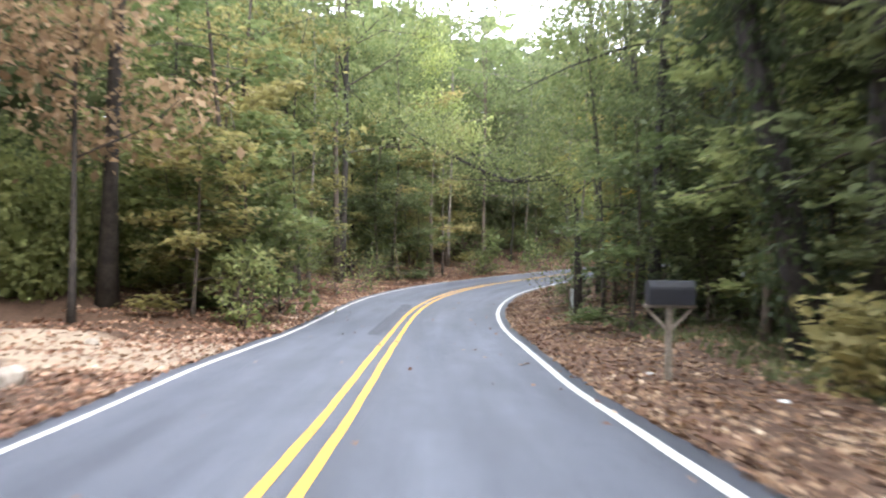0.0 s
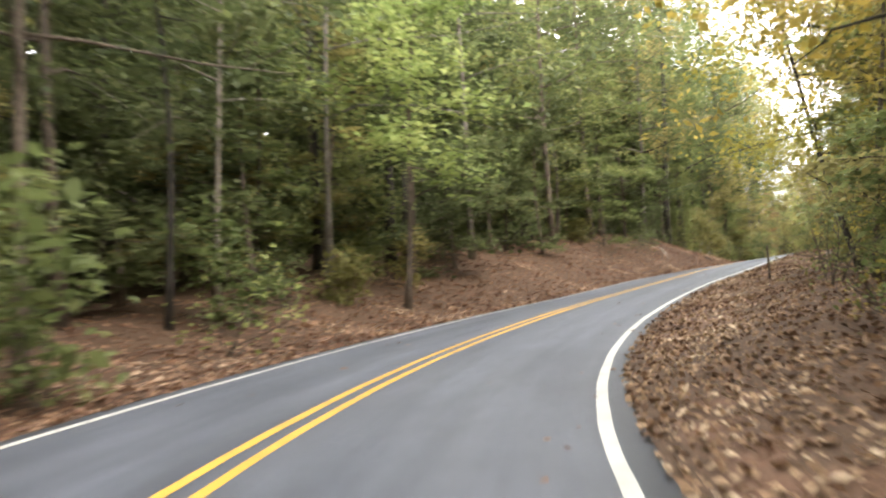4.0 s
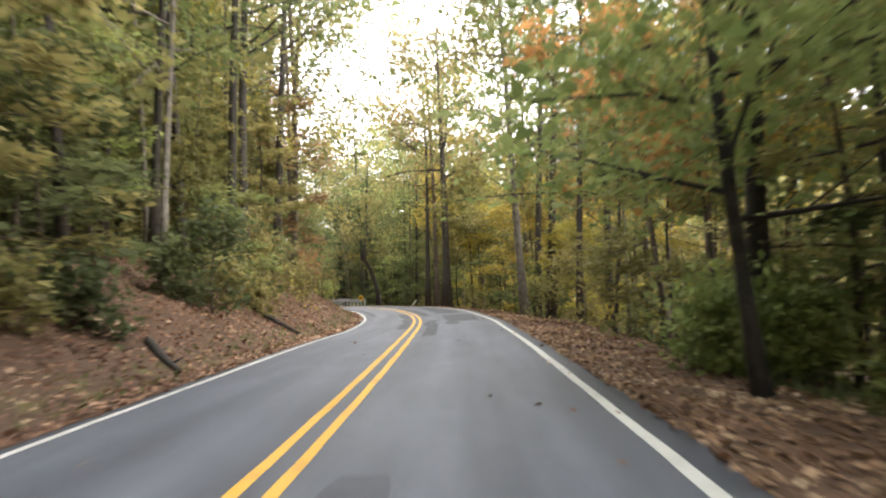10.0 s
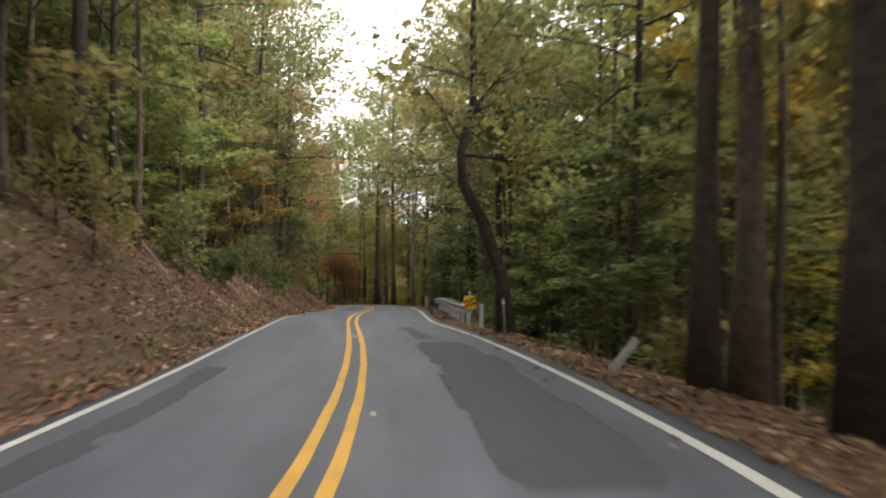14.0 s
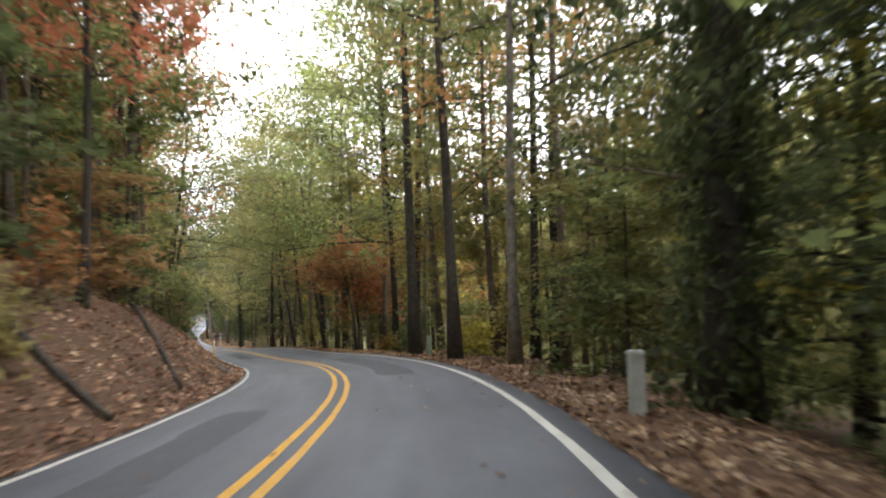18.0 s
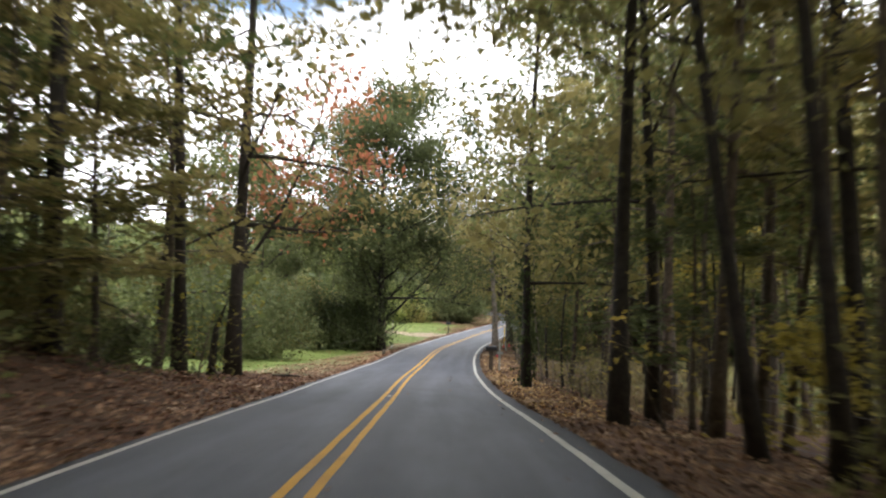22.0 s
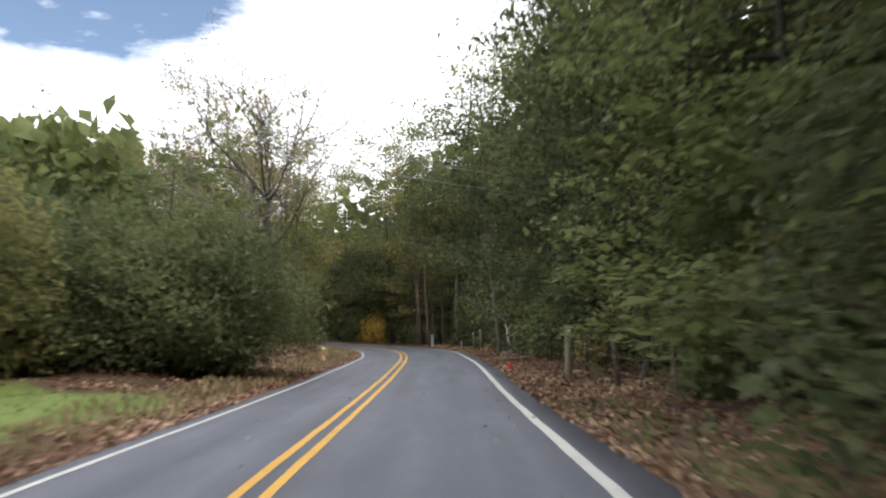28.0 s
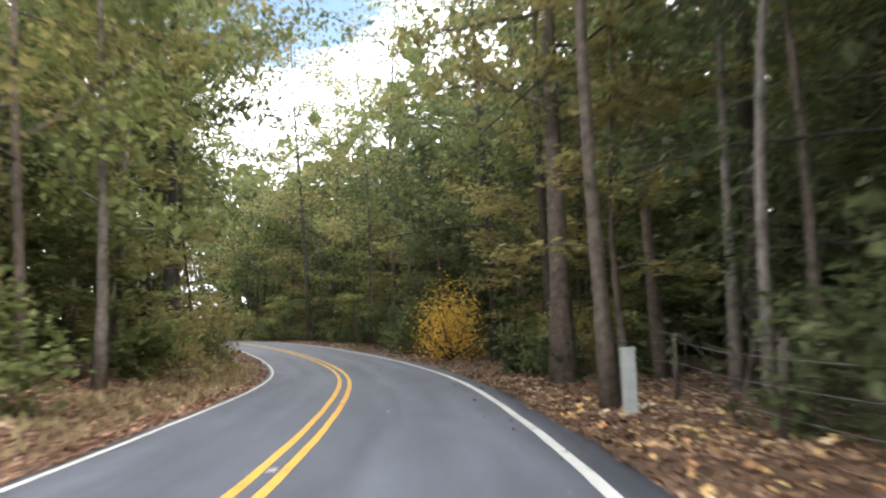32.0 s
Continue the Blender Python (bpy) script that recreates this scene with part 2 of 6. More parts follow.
def asphalt_material():
    m = bpy.data.materials.new("asphalt")
    m.use_nodes = True
    n, l = m.node_tree.nodes, m.node_tree.links
    b = n["Principled BSDF"]
    uv = n.new("ShaderNodeUVMap")
    uv.uv_map = "run"
    # long streaks along the lanes
    mp = n.new("ShaderNodeMapping")
    mp.inputs["Scale"].default_value = (0.09, 1.5, 1.0)
    st = n.new("ShaderNodeTexNoise")
    st.inputs["Scale"].default_value, st.inputs["Detail"].default_value = 1.0, 5.0
    l.new(uv.outputs[0], mp.inputs[0])
    l.new(mp.outputs[0], st.inputs["Vector"])
    ra = n.new("ShaderNodeValToRGB")
    ra.color_ramp.elements[0].position, ra.color_ramp.elements[1].position = 0.36, 0.66
    ra.color_ramp.elements[0].color, ra.color_ramp.elements[1].color = (0.092, 0.102, 0.130, 1), (0.156, 0.169, 0.206, 1)
    l.new(st.outputs["Fac"], ra.inputs[0])
    # stains some metres long
    m2 = n.new("ShaderNodeMapping")
    m2.inputs["Scale"].default_value = (0.35, 0.9, 1.0)
    s2 = n.new("ShaderNodeTexNoise")
    s2.inputs["Scale"].default_value, s2.inputs["Detail"].default_value = 1.0, 6.0
    s2.inputs["Roughness"].default_value = 0.7
    l.new(uv.outputs[0], m2.inputs[0])
    l.new(m2.outputs[0], s2.inputs["Vector"])
    r2 = n.new("ShaderNodeMapRange")
    r2.inputs[1].default_value, r2.inputs[2].default_value, r2.inputs[3].default_value, r2.inputs[4].default_value = 0.35, 0.65, 0.82, 1.15
    l.new(s2.outputs["Fac"], r2.inputs[0])
    gr = n.new("ShaderNodeTexNoise")
    gr.inputs["Scale"].default_value, gr.inputs["Detail"].default_value = 60.0, 3.0
    l.new(uv.outputs[0], gr.inputs["Vector"])
    r3 = n.new("ShaderNodeMapRange")
    r3.inputs[1].default_value, r3.inputs[2].default_value, r3.inputs[3].default_value, r3.inputs[4].default_value = 0.3, 0.7, 0.8, 1.2
    l.new(gr.outputs["Fac"], r3.inputs[0])
    mu = n.new("ShaderNodeMath")
    mu.operation = "MULTIPLY"
    l.new(r2.outputs[0], mu.inputs[0])
    l.new(r3.outputs[0], mu.inputs[1])
    # across the road: dirt along both margins, paler wheel paths
    sep = n.new("ShaderNodeSeparateXYZ")
    l.new(uv.outputs[0], sep.inputs[0])
    across = n.new("ShaderNodeMapRange")
    across.inputs[1].default_value, across.inputs[2].default_value = -3.4, 3.4
    l.new(sep.outputs["Y"], across.inputs[0])
    ac = n.new("ShaderNodeValToRGB")
    ac.color_ramp.interpolation = "EASE"
    ac.color_ramp.elements.remove(ac.color_ramp.elements[1])
    for i, (lat, v) in enumerate(((-3.0, 0.6), (-2.6, 0.92), (-2.1, 1.06), (-1.5, 0.94), (-0.8, 1.06), (-0.2, 0.9), (0.6, 0.95), (1.0, 1.1), (1.6, 0.98), (2.2, 1.06), (2.75, 0.9), (3.1, 0.62))):
        e = ac.color_ramp.elements[0] if i == 0 else ac.color_ramp.elements.new((lat + 3.4) / 6.8)
        e.position, e.color = (lat + 3.4) / 6.8, (v * 0.62, v * 0.62, v * 0.62, 1)
    l.new(across.outputs[0], ac.inputs[0])
    mu2 = n.new("ShaderNodeMath")
    mu2.operation = "MULTIPLY"
    l.new(mu.outputs[0], mu2.inputs[0])
    l.new(ac.outputs[0], mu2.inputs[1])
    hs = n.new("ShaderNodeHueSaturation")
    l.new(mu2.outputs[0], hs.inputs["Value"])
    l.new(ra.outputs[0], hs.inputs["Color"])
    l.new(hs.outputs[0], b.inputs["Base Color"])
    b.inputs["Roughness"].default_value = 0.62
    bu = n.new("ShaderNodeBump")
    bu.inputs["Strength"].default_value, bu.inputs["Distance"].default_value = 0.5, 0.01
    g2 = n.new("ShaderNodeTexNoise")
    g2.inputs["Scale"].default_value, g2.inputs["Detail"].default_value = 90.0, 3.0
    l.new(uv.outputs[0], g2.inputs["Vector"])
    l.new(g2.outputs["Fac"], bu.inputs["Height"])
    l.new(bu.outputs[0], b.inputs["Normal"])
    return m


def ground_material():
    """Dry leaves and red soil, with lawn, bare clay and gravel where the attributes say so."""
    m = bpy.data.materials.new("ground")
    m.use_nodes = True
    n, l = m.node_tree.nodes, m.node_tree.links
    b = n["Principled BSDF"]
    b.inputs["Roughness"].default_value = 0.9
    b.inputs["Specular IOR Level"].default_value = 0.2
    co = n.new("ShaderNodeTexCoord")

    def noise_ramp(scale, stops, detail=8.0, rough=0.7):
        no = n.new("ShaderNodeTexNoise")
        no.inputs["Scale"].default_value, no.inputs["Detail"].default_value, no.inputs["Roughness"].default_value = scale, detail, rough
        l.new(co.outputs["Object"], no.inputs["Vector"])
        ra = n.new("ShaderNodeValToRGB")
        ra.color_ramp.elements.remove(ra.color_ramp.elements[1])
        for i, (p, c) in enumerate(stops):
            e = ra.color_ramp.elements[0] if i == 0 else ra.color_ramp.elements.new(p)
            e.position, e.color = p, (*c, 1)
        l.new(no.outputs["Fac"], ra.inputs[0])
        return ra.outputs[0], no

    litter, _ = noise_ramp(11.0, [(0.3, (0.045, 0.027, 0.019)), (0.45, (0.068, 0.041, 0.027)), (0.56, (0.105, 0.063, 0.04)), (0.7, (0.18, 0.115, 0.073))])
    clay, _ = noise_ramp(2.6, [(0.3, (0.09, 0.048, 0.032)), (0.55, (0.17, 0.092, 0.06)), (0.75, (0.26, 0.16, 0.105))])
    lawn, _ = noise_ramp(1.2, [(0.3, (0.095, 0.105, 0.035)), (0.5, (0.125, 0.17, 0.042)), (0.72, (0.20, 0.225, 0.075))])
    gravel, _ = noise_ramp(9.0, [(0.3, (0.20, 0.145, 0.10)), (0.5, (0.31, 0.24, 0.17)), (0.7, (0.42, 0.34, 0.25))])
    field, _ = noise_ramp(1.0, [(0.3, (0.10, 0.095, 0.042)), (0.5, (0.15, 0.145, 0.064)), (0.72, (0.23, 0.215, 0.10))])
    edge = n.new("ShaderNodeTexNoise")
    edge.inputs["Scale"].default_value, edge.inputs["Detail"].default_value = 1.5, 6.0
    l.new(co.outputs["Object"], edge.inputs["Vector"])
    colour = litter
    for name, tint in (("clay", clay), ("field", field), ("lawn", lawn), ("gravel", gravel)):
        at = n.new("ShaderNodeAttribute")
        at.attribute_name = name
        ad = n.new("ShaderNodeMath")
        ad.operation = "ADD"
        l.new(at.outputs["Fac"], ad.inputs[0])
        l.new(edge.outputs["Fac"], ad.inputs[1])
        mr = n.new("ShaderNodeMapRange")
        mr.inputs[1].default_value, mr.inputs[2].default_value = 0.85, 1.15
        l.new(ad.outputs[0], mr.inputs[0])
        mx = n.new("ShaderNodeMixRGB")
        l.new(mr.outputs[0], mx.inputs[0])
        l.new(colour, mx.inputs[1])
        l.new(tint, mx.inputs[2])
        colour = mx.outputs[0]
    l.new(colour, b.inputs["Base Color"])
    nb = n.new("ShaderNodeTexNoise")
    nb.inputs["Scale"].default_value, nb.inputs["Detail"].default_value = 9.0, 8.0
    l.new(co.outputs["Object"], nb.inputs["Vector"])
    bu = n.new("ShaderNodeBump")
    bu.inputs["Strength"].default_value, bu.inputs["Distance"].default_value = 0.7, 0.05
    l.new(nb.outputs["Fac"], bu.inputs["Height"])
    l.new(bu.outputs[0], b.inputs["Normal"])
    return m


ASPHALT = asphalt_material()
GROUND = ground_material()

# ---- the road's line: curvature, grade and crossfall every 8 m from S0 ----
S0, KNOT = -24.0, 8.0
KAPPA = [0.0143, 0.0108, 0.0073, 0.0038, 0.0003, -0.0017, -0.0063, -0.0131, -0.0171, -0.0191, -0.0173, -0.0146, -0.0147, -0.0105,
         -0.0034, 0.0029, 0.0058, 0.0043, 0.0014, 0.0012, 0.0012, 0.0012, 0.0010, 0.0015, 0.0065, 0.0132, 0.0116, 0.0062,
         0.0032, -0.0003, -0.0056, -0.0033, 0.0012, 0.0028, 0.0052, 0.0104, 0.0117, 0.0057, 0.0048, 0.0044, 0.0034, 0.0026,
         0.0012, 0.0002, -0.0013, -0.0024, -0.0008, -0.0012, -0.0035, -0.0051, -0.0055, -0.0037, 0.0000, 0.0010, -0.0005, -0.0004,
         0.0011, 0.0019, 0.0019, 0.0056, 0.0079, 0.0070, 0.0051, 0.0054, 0.0086, 0.0091, 0.0081, 0.0081, 0.0081, 0.0081,
         0.0081, 0.0081, 0.0081, 0.0081, 0.0081, 0.0081, 0.0081]
GRADE = [-0.044, -0.048, -0.049, -0.037, -0.025, -0.026, 0.005, 0.011, 0.020, 0.021, 0.035, 0.048, 0.065, 0.075,
         0.087, 0.069, 0.025, 0.001, -0.002, 0.002, -0.002, -0.002, -0.010, -0.009, -0.004, 0.010, 0.002, -0.004,
         -0.005, -0.018, -0.013, -0.016, -0.031, -0.021, -0.023, -0.025, -0.027, -0.039, -0.044, -0.032, -0.014, -0.023,
         -0.033, -0.041, -0.027, -0.025, -0.022, -0.005, 0.010, 0.021, 0.015, 0.029, 0.038, 0.030, 0.019, 0.026,
         0.032, 0.023, 0.024, 0.026, 0.026, 0.025, 0.027, 0.023, 0.026, 0.039, 0.052, 0.057, 0.053, 0.045,
         0.036, 0.025, 0.015, 0.007, 0.001, -0.003, -0.007]
FALL = [-0.009, -0.013, -0.023, -0.025, 0.031, 0.019, 0.036, 0.056, 0.044, 0.031, 0.025, 0.017, -0.003, -0.037,
         -0.042, -0.085, -0.079, -0.030, -0.022, -0.005, 0.001, -0.003, -0.014, -0.042, -0.036, -0.037, -0.017, -0.001,
         0.007, 0.008, 0.023, -0.015, -0.019, -0.010, -0.016, -0.015, -0.023, -0.033, -0.053, -0.049, -0.047, -0.034,
         -0.007, 0.010, 0.024, 0.023, 0.036, 0.027, 0.018, 0.007, -0.006, 0.000, 0.001, -0.020, -0.010, -0.006,
         -0.011, -0.015, -0.011, -0.026, -0.001, -0.001, 0.004, -0.010, -0.015, -0.028, -0.020, -0.014, -0.009, -0.005,
         0.005, 0.004, 0.002, 0.001, 0.001, 0.000, 0.000]
EDGE_L, EDGE_R = 2.884, 3.32
# the painted lines wander a little: lateral place of the left edge, the centre and the right edge along the road
MARK_S = [0, 40, 60, 110, 150, 190, 250, 283, 327, 374, 422, 467]
MARK_LEFT = [-2.60, -2.62, -2.57, -2.67, -2.67, -2.67, -2.69, -2.72, -2.66, -2.64, -2.52, -2.70]
MARK_MID = [-0.05, -0.03, -0.08, -0.08, -0.09, -0.085, -0.14, -0.14, -0.085, -0.15, -0.165, -0.28]
MARK_RIGHT = [3.0, 2.95, 2.99, 2.95, 2.95, 2.97, 2.86, 2.90, 2.89, 2.865, 2.83, 2.83]
RUN0, RUN1 = -60.0, 580.0
run = np.arange(RUN0, RUN1 + 0.5, 0.5)
knots = S0 + KNOT * np.arange(len(KAPPA))
kap, gra = np.interp(run, knots, KAPPA), np.interp(run, knots, GRADE)
turn = np.concatenate([[0], np.cumsum((kap[1:] + kap[:-1]) * 0.25)])
zero = int(-RUN0 * 2)
turn -= turn[zero]
mid = (turn[1:] + turn[:-1]) / 2
line = np.stack([np.concatenate([[0], np.cumsum(-np.sin(mid) * 0.5)]), np.concatenate([[0], np.cumsum(np.cos(mid) * 0.5)]),
                 np.concatenate([[0], np.cumsum((gra[1:] + gra[:-1]) * 0.25)])], 1)
line -= line[zero]


def road_point(s, lat):
    """The place on the road's own surface, s metres along it and lat metres to the right of the yellow lines."""
    s, lat = np.asarray(s, float), np.asarray(lat, float)
    x, y, z = (np.interp(s, run, line[:, k]) for k in range(3))
    a, f = np.interp(s, run, turn), np.interp(s, knots, FALL)
    flat = np.clip(lat, -EDGE_L, EDGE_R)
    return np.stack([x + np.cos(a) * lat, y + np.sin(a) * lat, z - f * flat], -1)


# height of the ground over the asphalt's edge at these distances from it, stretch by stretch
REACH = [0.0, 0.5, 1.2, 2.6, 5.0, 10.0, 22.0, 60.0]
BANK_LEFT = [
    (-60, 0, 0.02, 0.1, 0.45, 0.9, 1.3, 2),
    (2, 0, 0.02, 0.1, 0.45, 0.9, 1.3, 2),
    (8, 0, 0, 0.02, 0.1, 0.2, 0.5, 1.5),
    (14, 0, 0, 0.02, 0.12, 0.3, 0.6, 1.5),
    (22, 0, 0.05, 0.25, 0.6, 0.9, 1.3, 2),
    (45, 0, 0.02, 0.1, 0.35, 0.7, 1.1, 2),
    (62, 0, 0.05, 0.3, 0.8, 1.1, 1.6, 3),
    (82, 0.1, 0.45, 1.3, 2.1, 2.5, 2.9, 3),
    (104, 0.1, 0.5, 1.4, 2.4, 2.8, 3.1, 3),
    (118, 0.05, 0.25, 0.7, 1.4, 1.9, 2.6, 3),
    (134, 0.05, 0.3, 0.9, 1.7, 2.4, 3.4, 3),
    (155, 0.05, 0.35, 1.2, 2.4, 3.4, 4.2, 3),
    (180, 0.08, 0.5, 1.6, 3.2, 4.0, 4.6, 3.2),
    (200, 0.1, 0.65, 2.0, 3.7, 4.4, 4.8, 3.4),
    (218, 0.08, 0.5, 1.6, 3.0, 4.0, 4.6, 3.2),
    (245, 0.08, 0.5, 1.6, 3, 3.4, 4.2, 3),
    (265, 0.15, 0.8, 2.0, 3.2, 4.0, 4.4, 3),
    (288, 0.1, 0.5, 1.4, 2.4, 3.0, 3.5, 3),
    (306, 0.08, 0.35, 1.0, 1.9, 2.4, 2.7, 2.8),
    (320, 0.05, 0.2, 0.55, 1.1, 1.3, 1.3, 1.5),
    (327, 0, 0.05, 0.15, 0.25, 0.3, 0.3, 0.6),
    (333, 0, 0, -0.05, -0.1, 0, 0, 0.5),
    (345, -0.03, -0.08, -0.15, -0.2, 0, 0, 0.5),
    (392, -0.03, -0.06, -0.1, -0.1, 0, 0.1, 1),
    (402, 0, 0.02, 0.15, 0.35, 0.5, 0.8, 2),
    (430, 0, 0.02, 0.15, 0.4, 0.6, 0.9, 2),
    (460, 0, 0.05, 0.3, 0.6, 0.9, 1.2, 2),
    (580, 0, 0.05, 0.3, 0.6, 0.9, 1.2, 2),
]
BANK_RIGHT = [
    (-60, 0.0, 0.0, 0.02, 0.1, 0.1, 0.2, 0.5),
    (14, 0.0, 0.0, 0.05, 0.15, 0.2, 0.2, 0.5),
    (32, 0.0, 0.05, 0.2, 0.5, 0.8, 1.0, 1.5),
    (55, 0.02, 0.12, 0.4, 0.85, 1.2, 1.2, 1.5),
    (72, 0.0, 0.05, 0.2, 0.4, 0.5, 0.5, 1.0),
    (90, 0.0, 0.0, 0.0, 0.05, 0.0, -0.5, -1.0),
    (110, -0.02, -0.05, -0.12, -0.25, -0.5, -1.0, -2.0),
    (128, -0.02, -0.08, -0.25, -0.7, -1.2, -2.0, -3.0),
    (150, -0.02, -0.06, -0.20, -0.9, -1.9, -3.5, -4.5),
    (180, -0.02, -0.08, -0.25, -1.1, -2.3, -4.0, -5.0),
    (200, -0.03, -0.15, -0.60, -1.7, -3.0, -4.5, -6.0),
    (228, -0.03, -0.12, -0.50, -1.5, -2.8, -4.3, -6.0),
    (250, -0.02, -0.08, -0.30, -1.2, -2.5, -4.0, -5.0),
    (268, 0.0, -0.03, -0.10, -0.7, -1.7, -3.0, -4.0),
    (282, 0.0, -0.03, -0.10, -0.5, -1.3, -2.4, -3.0),
    (302, 0.0, -0.05, -0.25, -1.0, -1.6, -2.0, -2.0),
    (335, 0.0, -0.03, -0.15, -0.6, -0.9, -1.1, -1.0),
    (365, 0.0, -0.02, -0.08, -0.35, -0.5, -0.7, -0.5),
    (400, 0.0, 0.0, 0.02, 0.0, -0.05, -0.1, 0.5),
    (460, 0.0, 0.0, 0.0, -0.1, -0.2, -0.3, 0.5),
    (580, 0.0, 0.0, 0.0, -0.1, -0.2, -0.3, 0.5),
]


def bank(table, s, d):
    t = np.array(table)
    cols = [np.zeros_like(s) - 0.03] + [np.interp(s, t[:, 0], t[:, j]) for j in range(1, len(REACH))]
    out = cols[-1]
    for j in range(len(REACH) - 1):
        w = (d - REACH[j]) / (REACH[j + 1] - REACH[j])
        out = np.where((d >= REACH[j]) & (d <= REACH[j + 1]), cols[j] * (1 - w) + cols[j + 1] * w, out)
    return out


def bumps(x, y):
    return (np.sin(x * 0.9 + 1.3 * np.sin(y * 0.37)) * np.sin(y * 0.8 + 0.7 * np.sin(x * 0.51)) * 0.6
            + np.sin(x * 2.3 + y * 1.1) * np.sin(y * 2.9 - x * 0.7) * 0.3 + np.sin(x * 5.1 - y * 3.3) * np.sin(y * 6.1 + x * 1.9) * 0.12)


def ground_point(s, lat):
    """The place on the ground, beside the road as on it."""
    s, lat = np.broadcast_arrays(np.asarray(s, float), np.asarray(lat, float))
    p = road_point(s, lat)
    d = np.where(lat > 0, lat - EDGE_R, -lat - EDGE_L)
    h = np.where(lat > 0, bank(BANK_RIGHT, s, np.maximum(d, 0)), bank(BANK_LEFT, s, np.maximum(d, 0)))
    rough = np.clip(d / 3, 0, 1) * 0.22
    p[..., 2] += np.where(d > 0, h + rough * bumps(p[..., 0], p[..., 1]), 0)
    return p


def heading(s):
    return float(np.degrees(np.interp(s, run, turn)))


def spot(s, lat, dz=0.0, face=0.0):
    """A pose on the ground; face turns it from the road's own heading."""
    x, y, z = ground_point(s, lat)
    return pose(float(x), float(y), float(z) + dz, 0, 0, heading(s) + face)


# ---- mesh helpers ----
def mesh_of(name, verts, faces, mats, smooth=False):
    me = bpy.data.meshes.new(name)
    me.from_pydata([tuple(v) for v in verts], [], faces)
    for m in mats:
        me.materials.append(m)
    if smooth:
        me.polygons.foreach_set("use_smooth", [True] * len(me.polygons))
    me.update()
    return me


def quads_mesh(name, q, mat):
    """A mesh of loose four-cornered leaves from an array (n, 4, 3)."""
    k = len(q)
    me = bpy.data.meshes.new(name)
    me.vertices.add(4 * k)
    me.vertices.foreach_set("co", np.ascontiguousarray(q, np.float32).ravel())
    me.loops.add(4 * k)
    me.loops.foreach_set("vertex_index", np.arange(4 * k, dtype=np.int32))
    me.polygons.add(k)
    me.polygons.foreach_set("loop_start", np.arange(0, 4 * k, 4, dtype=np.int32))
    me.polygons.foreach_set("loop_total", np.full(k, 4, np.int32))
    me.materials.append(mat)
    me.update(calc_edges=True)
    return me


def part(name, bm, mat, parent, label=""):
    """Links a bmesh or a mesh as one object under its thing."""
    if isinstance(bm, bmesh.types.BMesh):
        me = bpy.data.meshes.new(name)
        bm.to_mesh(me)
        bm.free()
        me.materials.append(mat)
    else:
        me = bm
    ob = new(name, me)
    ob.parent = parent
    if label:
        ob["label"] = label
    return ob


def box(sx, sy, sz, x=0, y=0, z=0, bevel=0.0, m=None):
    bm = bmesh.new()
    bmesh.ops.create_cube(bm, size=1.0)
    bmesh.ops.scale(bm, vec=(sx, sy, sz), verts=bm.verts)
    if bevel:
        bmesh.ops.bevel(bm, geom=bm.edges[:], offset=bevel, segments=2, affect="EDGES")
    bmesh.ops.translate(bm, vec=(x, y, z), verts=bm.verts)
    if m is not None:
        bm.transform(m)
    return bm


def tube_data(points, radii, sides=8):
    """Rings along a line of points: vertices and faces of a closed, tapered tube."""
    pts = np.asarray(points, float)
    n = len(pts)
    d = np.gradient(pts, axis=0)
    d /= np.linalg.norm(d, axis=1, keepdims=True) + 1e-9
    ref = np.where(np.abs(d[:, 2:3]) > 0.9, np.array([[1.0, 0, 0]]), np.array([[0, 0, 1.0]]))
    u = np.cross(d, ref)
    u /= np.linalg.norm(u, axis=1, keepdims=True) + 1e-9
    v = np.cross(d, u)
    a = np.arange(sides) / sides * 2 * np.pi
    ring = pts[:, None] + np.asarray(radii)[:, None, None] * (np.cos(a)[None, :, None] * u[:, None] + np.sin(a)[None, :, None] * v[:, None])
    faces = []
    for i in range(n - 1):
        for k in range(sides):
            k2 = (k + 1) % sides
            faces.append((i * sides + k, (i + 1) * sides + k, (i + 1) * sides + k2, i * sides + k2))
    faces.append(tuple(range(sides)))
    faces.append(tuple(range((n - 1) * sides, n * sides))[::-1])
    return ring.reshape(-1, 3), faces


def tubes_mesh(name, tubes, mat):
    verts, faces, base = [], [], 0
    for pts, rad, sides in tubes:
        v, f = tube_data(pts, rad, sides)
        verts.append(v)
        faces += [tuple(i + base for i in q) for q in f]
        base += len(v)
    return mesh_of(name, np.concatenate(verts), faces, [mat], smooth=True)


def tube_part(name, points, r, mat, parent, sides=10, label=""):
    rr = r if isinstance(r, (list, tuple)) else [r] * len(points)
    return part(name, tubes_mesh(name, [(points, rr, sides)], mat), mat, parent, label)


def empty(name, m, label, category, group=""):
    ob = new(name)
    ob.matrix_world = m
    return tagged(ob, label, category, group)


